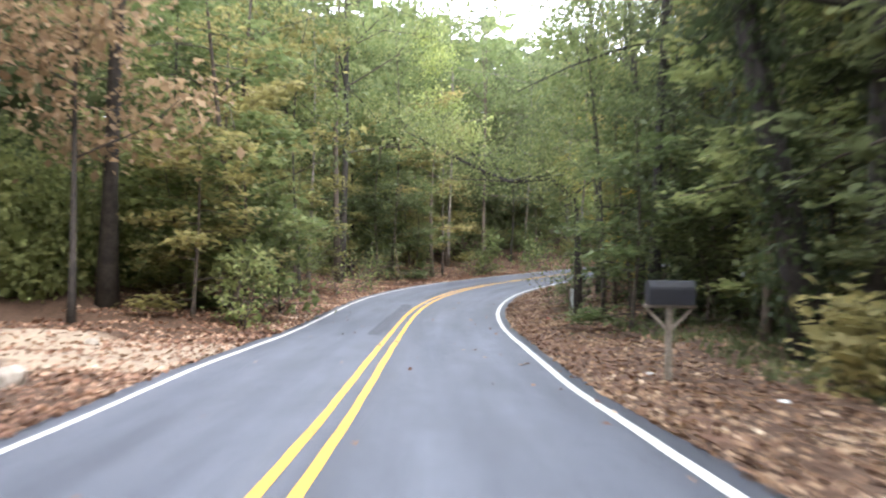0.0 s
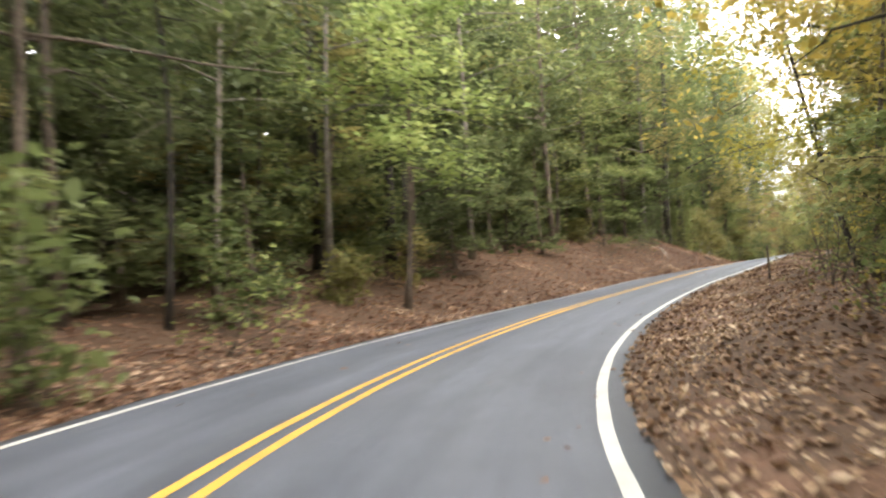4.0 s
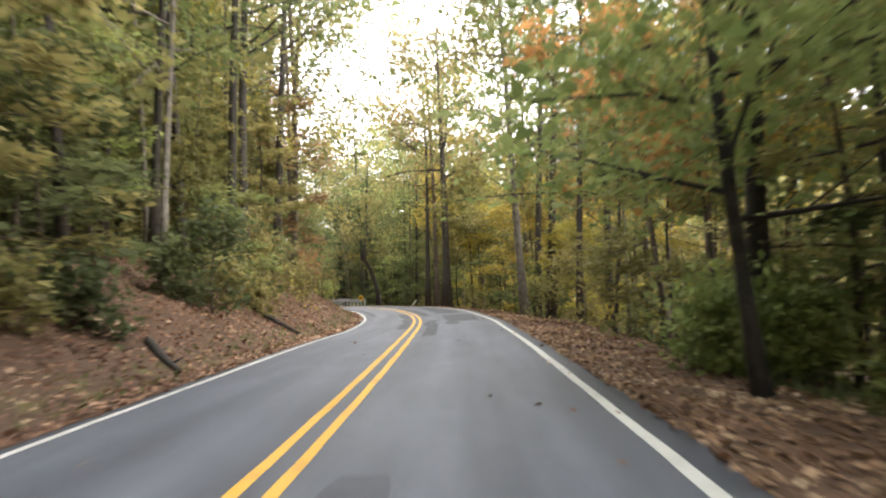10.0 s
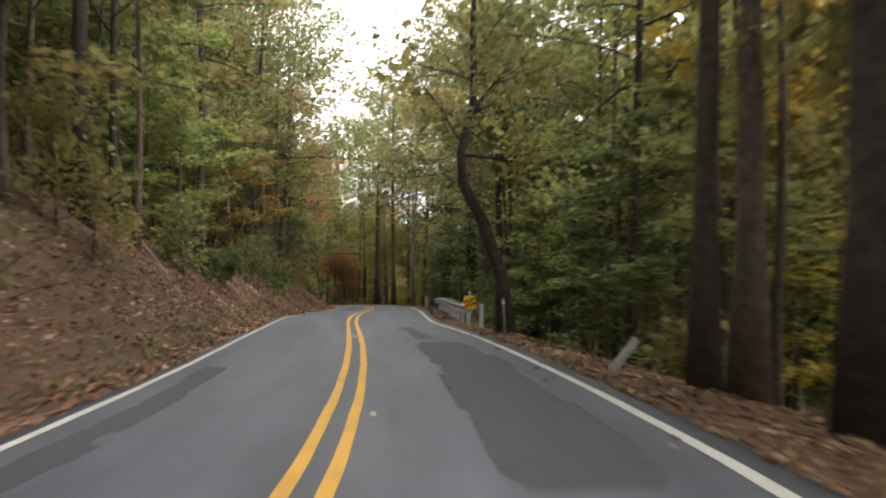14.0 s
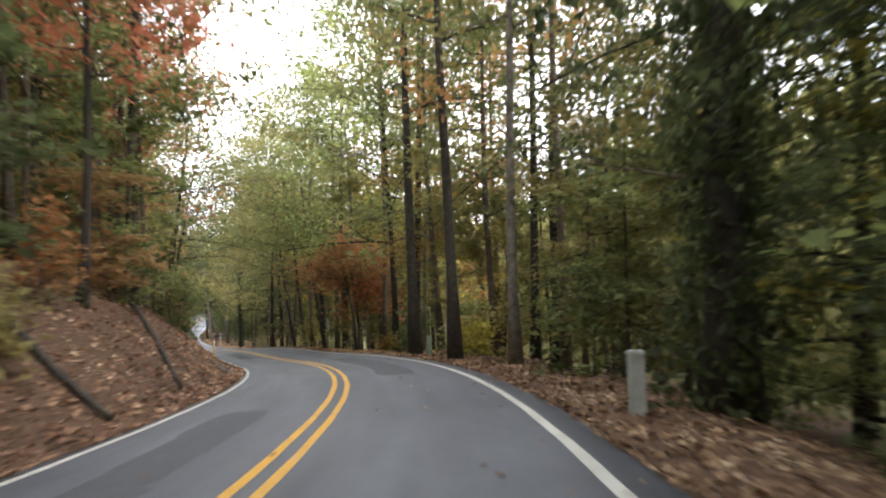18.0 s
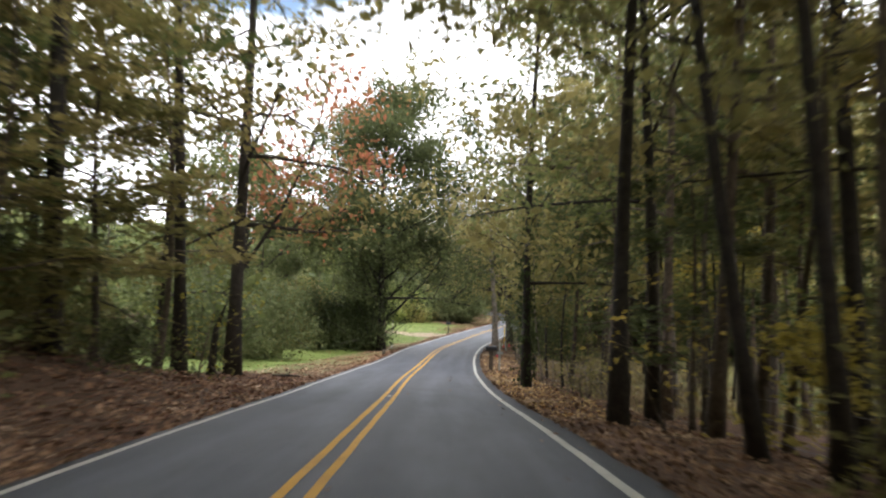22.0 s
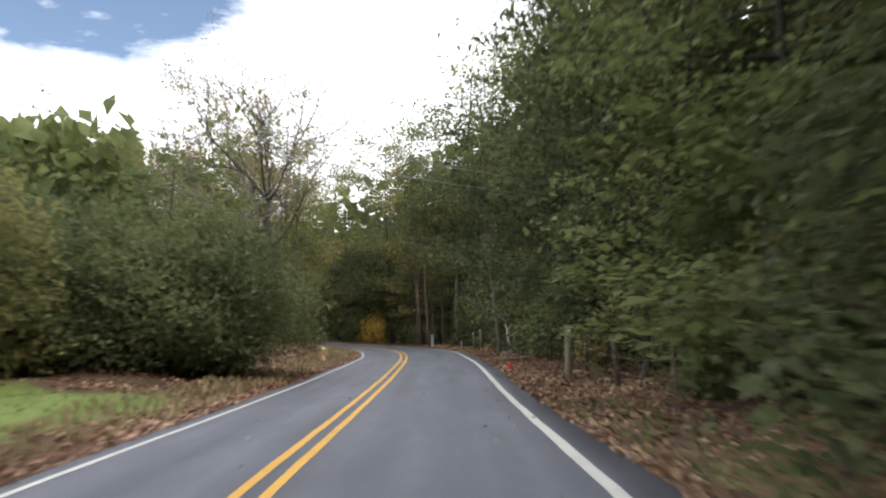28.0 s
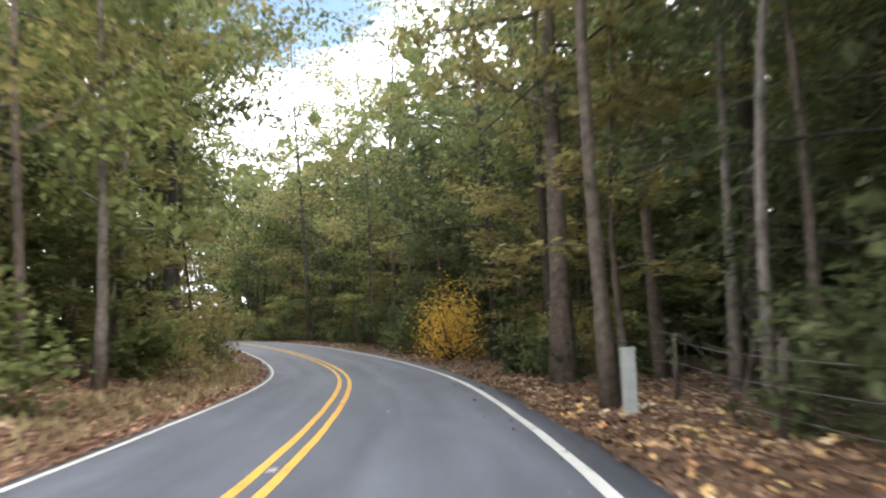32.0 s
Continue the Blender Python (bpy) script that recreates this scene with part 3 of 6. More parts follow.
# ---- road, markings, ground ----
def ribbon(name, s0, s1, lats, mat, lift=0.0, step=1.0, wobble=0.0, kind="structure", label="", category="", follow=None):
    """A strip of the road's surface between the first and last of lats, with its run along the road kept as UV."""
    ss = np.arange(s0, s1 + step / 2, step)
    grid = []
    for k, la in enumerate(lats):
        w = wobble * (np.sin(ss * 1.7 + k) + np.sin(ss * 0.43 + 2 * k) + 0.6 * np.sin(ss * 4.1)) if wobble and k in (0, len(lats) - 1) else 0.0
        p = road_point(ss, la + w + (np.interp(ss, MARK_S, follow) if follow else 0.0))
        p[:, 2] += lift
        grid.append(p)
    v = np.stack(grid, 1).reshape(-1, 3)
    c = len(lats)
    f = [(i * c + j, i * c + j + 1, (i + 1) * c + j + 1, (i + 1) * c + j) for i in range(len(ss) - 1) for j in range(c - 1)]
    me = mesh_of(name, v, f, [mat], smooth=True)
    uv = me.uv_layers.new(name="run")
    idx = np.empty(len(me.loops), np.int32)
    me.loops.foreach_get("vertex_index", idx)
    co = np.stack([np.repeat(ss, c), np.tile(np.asarray(lats, float), len(ss))], 1)
    uv.data.foreach_set("uv", co[idx].astype(np.float32).ravel())
    ob = new(name, me)
    return tagged(ob, label, category, "", kind)


road = ribbon("road", -55, 575, [-EDGE_L - 0.05, -EDGE_L, -EDGE_L + 0.3, -1.5, 0.0, 1.5, EDGE_R - 0.4, EDGE_R, EDGE_R + 0.06], ASPHALT,
            label="worn grey asphalt two-lane road between wooded verges", category="road")
me = road.data
co = np.empty(len(me.vertices) * 3, np.float32)
me.vertices.foreach_get("co", co)
co = co.reshape(-1, 9, 3)
jag = np.sin(np.arange(co.shape[0]) * 1.9) * 0.03 + np.sin(np.arange(co.shape[0]) * 0.7) * 0.04
side = co[:, 7] - co[:, 6]
side /= np.linalg.norm(side, axis=1, keepdims=True)
co[:, 1] += side * (jag * 0.7)[:, None]
co[:, 7] += side * jag[:, None]
co[:, 0] = co[:, 1] - side * 0.05
co[:, 8] = co[:, 7] + side * 0.06
co[:, 0, 2] -= 0.12
co[:, 8, 2] -= 0.12
me.vertices.foreach_set("co", co.ravel())
me.update()

for name, lat, w, mat, word, follow in (("centre_line_left", -0.14, 0.055, PAINT_YELLOW, "solid yellow centre line, one of a pair", MARK_MID),
                                        ("centre_line_right", 0.14, 0.055, PAINT_YELLOW, "solid yellow centre line, one of a pair", MARK_MID),
                                        ("edge_line_left", 0.0, 0.05, PAINT_WHITE, "white edge line painted on the asphalt", MARK_LEFT),
                                        ("edge_line_right", 0.0, 0.066, PAINT_WHITE, "white edge line painted on the asphalt", MARK_RIGHT)):
    ribbon(name, -50, 570, [lat - w, lat + w], mat, lift=0.005, step=0.5, wobble=0.004, label=word, category="road marking", follow=follow)


def asphalt_patch(s0, s1, l0, l1, seed, mat):
    """A worn repair with ragged, stepped edges."""
    rng = random.Random(seed)
    ss = np.linspace(s0, s1, max(6, int((s1 - s0) * 5)))

    def ragged(base, toward):
        out, off = [], 0.0
        for i in range(len(ss)):
            if rng.random() < 0.16:
                off = rng.uniform(-0.09, 0.09)
            end = min(i, len(ss) - 1 - i) / 3.0
            v = base + off + rng.uniform(-0.015, 0.015)
            out.append(v if end >= 1 else v + (toward - v) * (1 - end) * 0.3)
        return np.array(out)

    m = (l0 + l1) / 2
    a, b = ragged(l0, m), ragged(l1, m)
    b = np.maximum(b, a + 0.05)
    p, q = road_point(ss, a), road_point(ss, b)
    v = np.stack([p, q], 1).reshape(-1, 3)
    v[:, 2] += 0.004
    f = [(2 * i, 2 * i + 1, 2 * i + 3, 2 * i + 2) for i in range(len(ss) - 1)]
    tagged(new("asphalt_patch", mesh_of("asphalt_patch", v, f, [mat])), "dark ragged repair patch on the grey asphalt" if mat is PATCH else "worn repair strip on the grey asphalt", "road patch", "repair patches", "structure")


for i, (s0, s1, l0, l1) in enumerate([
        (17, 30, -0.75, -0.35), (34, 50, -0.6, -0.3), (92, 104, 1.5, 2.2), (90, 108, -1.5, -0.9), (96, 116, 0.4, 0.8), (104, 123, 1.7, 2.3),
        (116, 130, -2.1, -1.6), (124, 133, 0.4, 0.9), (152, 166, 0.3, 0.75), (160, 163, 1.1, 1.6), (163, 172, 1.2, 2.6), (158, 176, -0.75, -0.3),
        (172, 186, 0.3, 0.75), (174, 185, 1.3, 2.6), (176, 196, -2.3, -2.0), (188, 202, 1.2, 2.4), (203, 210, 1.3, 1.8), (262, 278, 0.9, 1.9), (292, 302, -1.7, -0.9),
        (236, 254, -1.9, -1.1)]):
    asphalt_patch(s0, s1, l0, l1, i, PATCH if 150 < s0 < 215 else PATCH_FAINT)


def smooth(a, b, v):
    t = np.clip((v - a) / (b - a), 0, 1)
    return t * t * (3 - 2 * t)


def zones(s, lat):
    """How much lawn, field, clay and gravel the ground shows."""
    left, right = -lat - EDGE_L, lat - EDGE_R
    wave = 1.2 * np.sin(s * 0.35) + 0.6 * np.sin(s * 1.1)
    inner = np.interp(s, [320, 350, 366, 382], [4.2, 3.2, 2.2, 0.7])
    lawn = smooth(inner, inner + 1.2, left + 0.3 * wave) * smooth(330, 335, s + wave) * (1 - smooth(414, 419, s + wave - 0.2 * left)) * (1 - smooth(30, 42, left))
    lawn = np.maximum(lawn, 0.35 * smooth(0.2, 0.6, left) * (1 - smooth(0.8, 1.6, left)) * smooth(118, 126, s) * (1 - smooth(215, 222, s)))
    lawn = np.maximum(lawn, 0.42 * smooth(0.2, 0.6, right) * (1 - smooth(1.2, 2.2, right)) * smooth(372, 378, s) * (1 - smooth(404, 412, s)))
    field = smooth(6.0, 9.0, right) * smooth(325, 335, s) * (1 - smooth(372, 384, s))
    field = np.maximum(field, smooth(9.0, 13.0, right) * smooth(180, 200, s) * (1 - smooth(325, 335, s)) * 0.6)
    field = np.maximum(field, 0.75 * smooth(0.2, 0.6, left) * (1 - smooth(inner + 1, inner + 2.5, left)) * smooth(330, 336, s) * (1 - smooth(400, 408, s)))
    clay = 0.5 * smooth(0.0, 0.3, right) * (1 - smooth(0.9, 1.9, right + 0.5 * wave)) * np.clip(0.9 - 0.3 * smooth(360, 380, s), 0, 1)
    clay = np.maximum(clay, 0.3 * smooth(0.3, 0.8, left) * (1 - smooth(5, 6.5, left)) * smooth(66, 84, s) * (1 - smooth(270, 300, s)))
    gravel = np.zeros_like(s)
    for c, w, sd, reach in ((10.5, 2.2, -1, 16), (393.5, 1.6, -1, 16), (283, 0.5, 1, 2.2), (366, 0.5, 1, 1.0)):
        d = left if sd < 0 else right
        gravel = np.maximum(gravel, (1 - smooth(w, w + 1.2, np.abs(s - c - 0.12 * d))) * smooth(-0.2, 0.2, d) * (1 - smooth(reach, reach + 3, d)))
    return lawn, field, clay, gravel


def land(x, y):
    """Height of the land away from the road, and the distance to it."""
    pts, ss = line[::8], run[::8]
    d2 = (x[:, None] - pts[None, :, 0]) ** 2 + (y[:, None] - pts[None, :, 1]) ** 2
    k = d2.argmin(1)
    dist = np.sqrt(d2[np.arange(len(k)), k])
    a = np.interp(ss[k], run, turn)
    side = np.sign((x - pts[k, 0]) * np.cos(a) + (y - pts[k, 1]) * np.sin(a))
    return ground_point(ss[k], side * 50.0)[:, 2], dist, pts[k, 2]


def build_ground():
    ss = np.arange(-58, 578.5, 1.0)
    d = np.concatenate([[-0.6, 0.0, 0.25, 0.5, 0.85, 1.2, 1.7, 2.2, 2.6, 3.1, 3.7, 4.3, 5.0, 6.0, 7.0, 8.0, 9.0, 10.0, 12, 14, 17, 20, 24, 28, 33, 38, 44, 50]])
    lats = np.concatenate([-(EDGE_L + d[::-1]), EDGE_R + d])
    s2, l2 = np.meshgrid(ss, lats, indexing="ij")
    p = ground_point(s2, l2)
    p[..., 2] -= np.where((l2 > -EDGE_L + 0.01) & (l2 < EDGE_R - 0.01), 0.25, 0.0)
    c = len(lats)
    v = p.reshape(-1, 3)
    f = [(i * c + j, i * c + j + 1, (i + 1) * c + j + 1, (i + 1) * c + j) for i in range(len(ss) - 1) for j in range(c - 1)]
    me = mesh_of("ground", v, f, [GROUND], smooth=True)
    for name, val in zip(("lawn", "field", "clay", "gravel"), zones(s2, l2)):
        at = me.attributes.new(name, "FLOAT", "POINT")
        at.data.foreach_set("value", np.ascontiguousarray(val, np.float32).ravel())
    tagged(new("ground", me), "woodland ground of dry leaves and red soil with mown lawn", "ground", "", "structure")
    # the land beyond the verges, following the road's height out to the horizon
    gx = np.concatenate([[-1800, -900], np.arange(line[:, 0].min() - 300, line[:, 0].max() + 300, 14.0), [1000, 1800]])
    gy = np.concatenate([[-1800, -900], np.arange(line[:, 1].min() - 300, line[:, 1].max() + 300, 14.0), [1400, 2400]])
    x2, y2 = np.meshgrid(gx, gy, indexing="ij")
    z2, dist, zr = land(x2.ravel(), y2.ravel())
    far = smooth(56, 74, dist)
    z2 = (z2 - 0.3) * far + (zr - 9.0) * (1 - far)
    c = len(gy)
    f = [(i * c + j, (i + 1) * c + j, (i + 1) * c + j + 1, i * c + j + 1) for i in range(len(gx) - 1) for j in range(c - 1)]
    tagged(new("ground_far", mesh_of("ground_far", np.stack([x2.ravel(), y2.ravel(), z2], 1), f, [GROUND], smooth=True)), "far ground under the woods to the horizon", "ground", "", "structure")


build_ground()

# ---- leaves and trees ----
def leaves_at(rng, centres, per, spread, size, flat=0.5, drop=0.0, narrow=0.55):
    """Leaf quads scattered round the centres: (n, 4, 3). flat: how far they lie level; size: lengths from, to."""
    n = len(centres) * per
    c = np.repeat(np.asarray(centres), per, 0) + rng.normal(0, 1, (n, 3)) * np.asarray(spread)
    az = rng.uniform(0, 2 * np.pi, n)
    ln = rng.uniform(*size, n)
    tilt = rng.normal(0, 1 - flat, n) - drop
    a = np.stack([np.cos(az) * np.cos(tilt), np.sin(az) * np.cos(tilt), np.sin(tilt)], 1)
    roll = rng.normal(0, 1.1 - flat, n)
    b0 = np.stack([-np.sin(az), np.cos(az), np.zeros(n)], 1)
    up = np.cross(a, b0)
    b = b0 * np.cos(roll)[:, None] + up * np.sin(roll)[:, None]
    nrm = np.cross(a, b)
    w = ln * narrow
    h = (a * ln[:, None]) / 2
    return np.stack([c - h, c + b * (w / 2)[:, None] - h * 0.1 + nrm * (w * 0.18)[:, None], c + h, c - b * (w / 2)[:, None] - h * 0.1 + nrm * (w * 0.18)[:, None]], 1)


def limb_line(rng, start, az, rise, length, n=6, droop=0.0, wander=0.12):
    p = [np.array(start, float)]
    d = np.array([math.cos(az) * math.cos(rise), math.sin(az) * math.cos(rise), math.sin(rise)])
    for i in range(n - 1):
        d = d + rng.normal(0, wander, 3) + np.array([0, 0, -droop])
        d /= np.linalg.norm(d)
        p.append(p[-1] + d * length / (n - 1))
    return np.array(p)


def trunk_line(rng, height, lean=(0.0, 0.0), bend=0.25, n=9):
    z = np.linspace(0, 1, n)
    a, b = rng.uniform(0, 2 * np.pi, 2)
    x = lean[0] * z * height + bend * np.sin(z * 3.0 + a) * z - bend * math.sin(a) * 0
    y = lean[1] * z * height + bend * np.sin(z * 2.6 + b) * z
    p = np.stack([x, y, z * height - 0.25], 1)
    return p


def tree_meshes(seed, height, radius, crown_from, limbs, reach, rise, per, leaf, spread, flat, bark, tones, lean=(0, 0), bend=0.3,
                line=None, subs=3, bare=0.0, drop=0.1, ivy=0.0, fill=3.2, vine=0.28, vine_tone="ivy"):
    """Trunk with limbs, and crown, of one tree, as two meshes (and ivy round the trunk as a third, if any)."""
    rng = np.random.default_rng(seed)
    tl = trunk_line(rng, height, lean, bend) if line is None else np.array(line, float)
    t = np.linspace(0, 1, len(tl))
    rad = radius * (1 - 0.82 * t) * (1 + 0.5 * np.exp(-t * height / 0.5))
    tubes = [(tl, rad, 9)]
    centres = []
    for i in range(limbs):
        u = crown_from + (0.97 - crown_from) * (i + rng.uniform(0, 0.9)) / limbs
        st = np.array([np.interp(u, t, tl[:, k]) for k in range(3)])
        ln = reach * rng.uniform(0.65, 1.15) * (1.0 - 0.45 * ((u - crown_from) / (1 - crown_from)) ** 2.0)
        az = i * 2.4 + rng.uniform(-0.5, 0.5)
        ll = limb_line(rng, st, az, rng.uniform(*rise), ln, 6, 0.02)
        r0 = float(np.interp(u, t, rad)) * 0.5
        tubes.append((ll[[0, 1, 3, 5]], np.linspace(r0, r0 * 0.2 + 0.004, 4), 4))
        for k in (2, 3, 4, 5, 5):
            centres.append(ll[k] * rng.uniform(0.96, 1.0))
        for j in range(subs):
            k = int(rng.integers(1, 5))
            sl = limb_line(rng, ll[k], az + rng.uniform(-1.2, 1.2), rng.uniform(rise[0], rise[1] + 0.2), ln * rng.uniform(0.3, 0.6), 4, 0.02)
            tubes.append((sl[[0, 2, 3]], np.linspace(r0 * 0.4, 0.006, 3), 3))
            centres += [sl[1], sl[2], sl[3], sl[3]]
    centres.append(tl[-1])
    centres = np.array(centres)
    if bare:
        centres = centres[rng.uniform(0, 1, len(centres)) > bare]
    out = [tubes_mesh("trunk", tubes, bark)]
    if len(centres) and per:
        q = [leaves_at(rng, centres, per, spread, leaf, flat, drop)]
        if fill:  # sprays of overlapping leaves in the depth of the crown
            heart = centres[rng.integers(0, len(centres), int(len(centres) * fill))]
            q.append(leaves_at(rng, heart, 1, np.asarray(spread) * 0.8, (leaf[1] * 0.9, leaf[1] * 1.5), flat, drop, 0.62))
        out.append(quads_mesh("crown", np.concatenate(q), tones))
    else:
        out.append(None)
    if ivy:
        k = int(900 * ivy * (1 + 2.5 * (vine - 0.28)))
        u = rng.uniform(0, ivy, k)
        c = np.stack([np.interp(u, t, tl[:, j]) for j in range(3)], 1)
        az = rng.uniform(0, 2 * np.pi, k)
        r = np.interp(u, t, rad) + rng.uniform(0.02, vine, k) * (0.7 + 0.3 * np.sin(u * 31 + az * 2))
        c[:, 0] += np.cos(az) * r
        c[:, 1] += np.sin(az) * r
        out.append(quads_mesh("ivy", leaves_at(rng, c, 2 if vine < 0.4 else 4, 0.08 if vine < 0.4 else 0.16, (0.14, 0.26), 0.2, 0.9), LEAF[vine_tone]))
    return out


def tree_thing(name, meshes, m, label, category, group, tones=None, scale=1.0):
    ob = new(name)
    ob.matrix_world = m @ Matrix.Diagonal((scale, scale, scale, 1))
    tagged(ob, label, category, group)
    for me, word in zip(meshes, ("trunk", "crown", "ivy")):
        if me is None:
            continue
        p = new(word, me)
        p.parent = ob
        if word == "crown" and tones is not None:
            p.material_slots[0].link = "OBJECT"
            p.material_slots[0].material = tones
    return ob


# a stock of kinds, each used many times at its own turn and size
TALL = [tree_meshes(100 + i, h, r, cf, 18, 6.8, (-0.12, 0.75), 15, (0.15, 0.3), (0.62, 0.62, 0.34), 0.5, bark, LEAF["green"], bend=0.7, subs=2, lean=(0.03 * ((i % 3) - 1), 0.02))
        for i, (h, r, cf, bark) in enumerate([(23, 0.16, 0.26, BARK), (25, 0.19, 0.32, BARK_DARK), (21, 0.13, 0.22, BARK), (26, 0.21, 0.38, BARK_DARK),
                                              (22, 0.14, 0.2, BARK), (20, 0.11, 0.28, BARK_GREY), (24, 0.16, 0.24, BARK_DARK)])]
UNDER = [tree_meshes(200 + i, h, r, cf, 13, rc, (-0.15, 0.45), 10, (0.14, 0.29), (0.36, 0.36, 0.10), 0.78, BARK, LEAF["green"], bend=0.5, subs=2, lean=(0.05 * ((i % 3) - 1), 0.04 * (i % 2)))
         for i, (h, r, cf, rc) in enumerate([(6.5, 0.07, 0.12, 2.3), (8.5, 0.09, 0.2, 2.6), (5.0, 0.05, 0.1, 2.0), (9.5, 0.10, 0.3, 2.7), (7.5, 0.08, 0.08, 2.2), (10.5, 0.11, 0.15, 2.4)])]
SHRUB = [tree_meshes(300 + i, h, 0.03, 0.05, 10, rc, (0.2, 1.0), 7, (0.12, 0.25), (0.25, 0.25, 0.2), 0.5, BARK, LEAF["deep"], bend=0.3, subs=1, fill=0.8)
         for i, (h, rc) in enumerate([(1.6, 0.9), (2.3, 1.1), (2.9, 1.4), (1.2, 0.8)])]
BRUSH = [tree_meshes(350 + i, h, 0.025, 0.05, 11, rc, (0.1, 1.1), 1, (0.08, 0.16), (0.2, 0.2, 0.2), 0.4, BARK, LEAF["brown"], bend=0.4, subs=2, fill=0.0)
         for i, (h, rc) in enumerate([(1.6, 1.3), (2.3, 1.6), (1.1, 1.0)])]
POLES = [tree_meshes(400 + i, h, r, 0.5, 8, 2.4, (-0.1, 0.7), 7, (0.2, 0.38), (0.45, 0.45, 0.28), 0.5, bark, LEAF["olive"], bend=0.9, subs=2, lean=(0.04 * ((i % 3) - 1), 0.03 * (i % 2)))
         for i, (h, r, bark) in enumerate([(13, 0.08, BARK_DARK), (15, 0.11, BARK), (11, 0.06, BARK_DARK), (14, 0.09, BARK_GREY)])]

DENSE = [tree_meshes(450 + i, h, 0.15, cf, 26, rc, (-0.25, 0.5), 20, (0.12, 0.25), (0.5, 0.5, 0.3), 0.5, BARK_DARK, LEAF["deep"], bend=0.5, subs=3, fill=5.0)
         for i, (h, cf, rc) in enumerate([(16, 0.07, 4.2), (18, 0.12, 4.6), (13, 0.05, 3.8)])]

WORDS = dict(deep="dark green", green="green", fresh="bright green", olive="olive-green", yellow="yellow", gold="golden yellow", rust="rust-brown",
             orange="orange", amber="amber", red="red", brown="brown", ivy="ivy-green", pine="dark green")
taken = []


def free(s, lat, gap):
    x, y, _ = ground_point(s, lat)
    if any((x - a) ** 2 + (y - b) ** 2 < max(gap, g) ** 2 for a, b, g in taken):
        return False
    taken.append((float(x), float(y), gap))
    return True


# ---- single trees that mark the way ----
def key_tree(name, s, lat, height, radius, crown_from, tone, bark, lean=(0, 0), limbs=15, reach=5.4, rise=(-0.1, 0.8), per=15, leaf=(0.15, 0.3), spread=(0.55, 0.55, 0.35),
             flat=0.4, label="", seed=1, bend=0.4, ivy=0.0, line=None, bare=0.0, subs=3, face=0.0, clear=2.0, fill=3.2, vine=0.28, vine_tone="ivy"):
    taken.append((*[float(v) for v in ground_point(s, lat)[:2]], clear))
    ms = tree_meshes(seed * 17 + 3, height, radius, crown_from, limbs, reach, rise, per, leaf, spread, flat, bark, LEAF[tone], lean, bend, line, subs, bare, 0.1, ivy, fill, vine, vine_tone)
    return tree_thing(name, ms, spot(s, lat, -0.05, face), label, "tree", "", None)


key_tree("ivy_tree", 11.5, 8.19, 20, 0.32, 0.36, "olive", BARK_DARK, (-0.22, 0.02), ivy=0.65, vine=0.5, label="big leaning tree, its dark trunk wrapped in ivy", seed=1)
key_tree("woodland_tree", 22.6, 12.26, 19, 0.24, 0.4, "olive", BARK_DARK, (-0.10, 0), label="dark-trunked tree leaning towards the road", seed=2, ivy=0.3)
key_tree("woodland_tree", 10.5, 8.85, 20, 0.28, 0.35, "olive", BARK_DARK, (-0.03, 0), label="tall dark-trunked tree behind the mailbox", seed=3, ivy=0.4)
key_tree("arching_tree", 26.3, 5.78, 9, 0.12, 0.3, "green", BARK_DARK, line=[(0, 0, -0.2), (-0.05, 0, 2.4), (-0.15, 0, 4.2), (-1.0, 0.3, 5.0), (-2.4, 0.7, 4.9), (-3.4, 1.0, 5.3), (-4.8, 1.4, 6.0), (-6.4, 2.0, 6.9)],
         limbs=13, reach=3.0, rise=(-0.1, 0.9), per=20, leaf=(0.09, 0.18), fill=0, label="dark tree with a limb arching over the road", seed=5)
key_tree("roadside_tree", 25.6, 6.57, 12, 0.07, 0.15, "green", BARK_DARK, (-0.05, 0), limbs=16, reach=3.2, per=22, leaf=(0.09, 0.18), fill=0, label="green tree at the dark wood's edge", seed=4)
key_tree("yellow_tree", 55.6, 7.9, 12, 0.085, 0.25, "yellow", BARK_DARK, (-0.30, 0.1), limbs=16, reach=4.4, rise=(-0.15, 0.6), per=26, leaf=(0.10, 0.2), fill=5, flat=0.6, label="yellow-leaved tree leaning out over the verge", seed=6)
key_tree("yellow_tree", 76.9, 8.05, 11, 0.1, 0.2, "yellow", BARK_DARK, (-0.24, 0.0), limbs=16, reach=4.4, rise=(-0.15, 0.6), per=26, leaf=(0.10, 0.2), fill=5, flat=0.6, label="yellow-green tree hanging over the verge", seed=7)
key_tree("lime_tree", 71.6, -4.52, 10, 0.1, 0.45, "fresh", BARK, (0.12, 0.0), limbs=10, reach=2.8, rise=(-0.1, 0.4), per=14, flat=0.7, label="slender tree with lime-yellow autumn leaves", seed=8)
key_tree("slender_tree", 35.0, -6.11, 17, 0.08, 0.45, "green", BARK_GREY, (0.0, 0.0), limbs=8, reach=2.6, label="slender pale-barked tree at the wood's edge", seed=9)
key_tree("slender_tree", 52.5, -5.46, 17, 0.07, 0.5, "fresh", BARK_GREY, (-0.02, 0.0), limbs=8, reach=2.6, label="slender pale-barked tree at the wood's edge", seed=10)
key_tree("maple_tree", 16.1, -7.72, 13, 0.09, 0.3, "brown", BARK_DARK, (0.02, 0.0), limbs=18, reach=3.2, per=13, leaf=(0.14, 0.28), label="maple with orange-tinted autumn leaves", seed=11)
key_tree("leaning_tree", 105.4, 7.84, 20, 0.20, 0.42, "olive", BARK_DARK, (-0.17, 0.0), label="dark tree leaning over the crest of the road", seed=12)
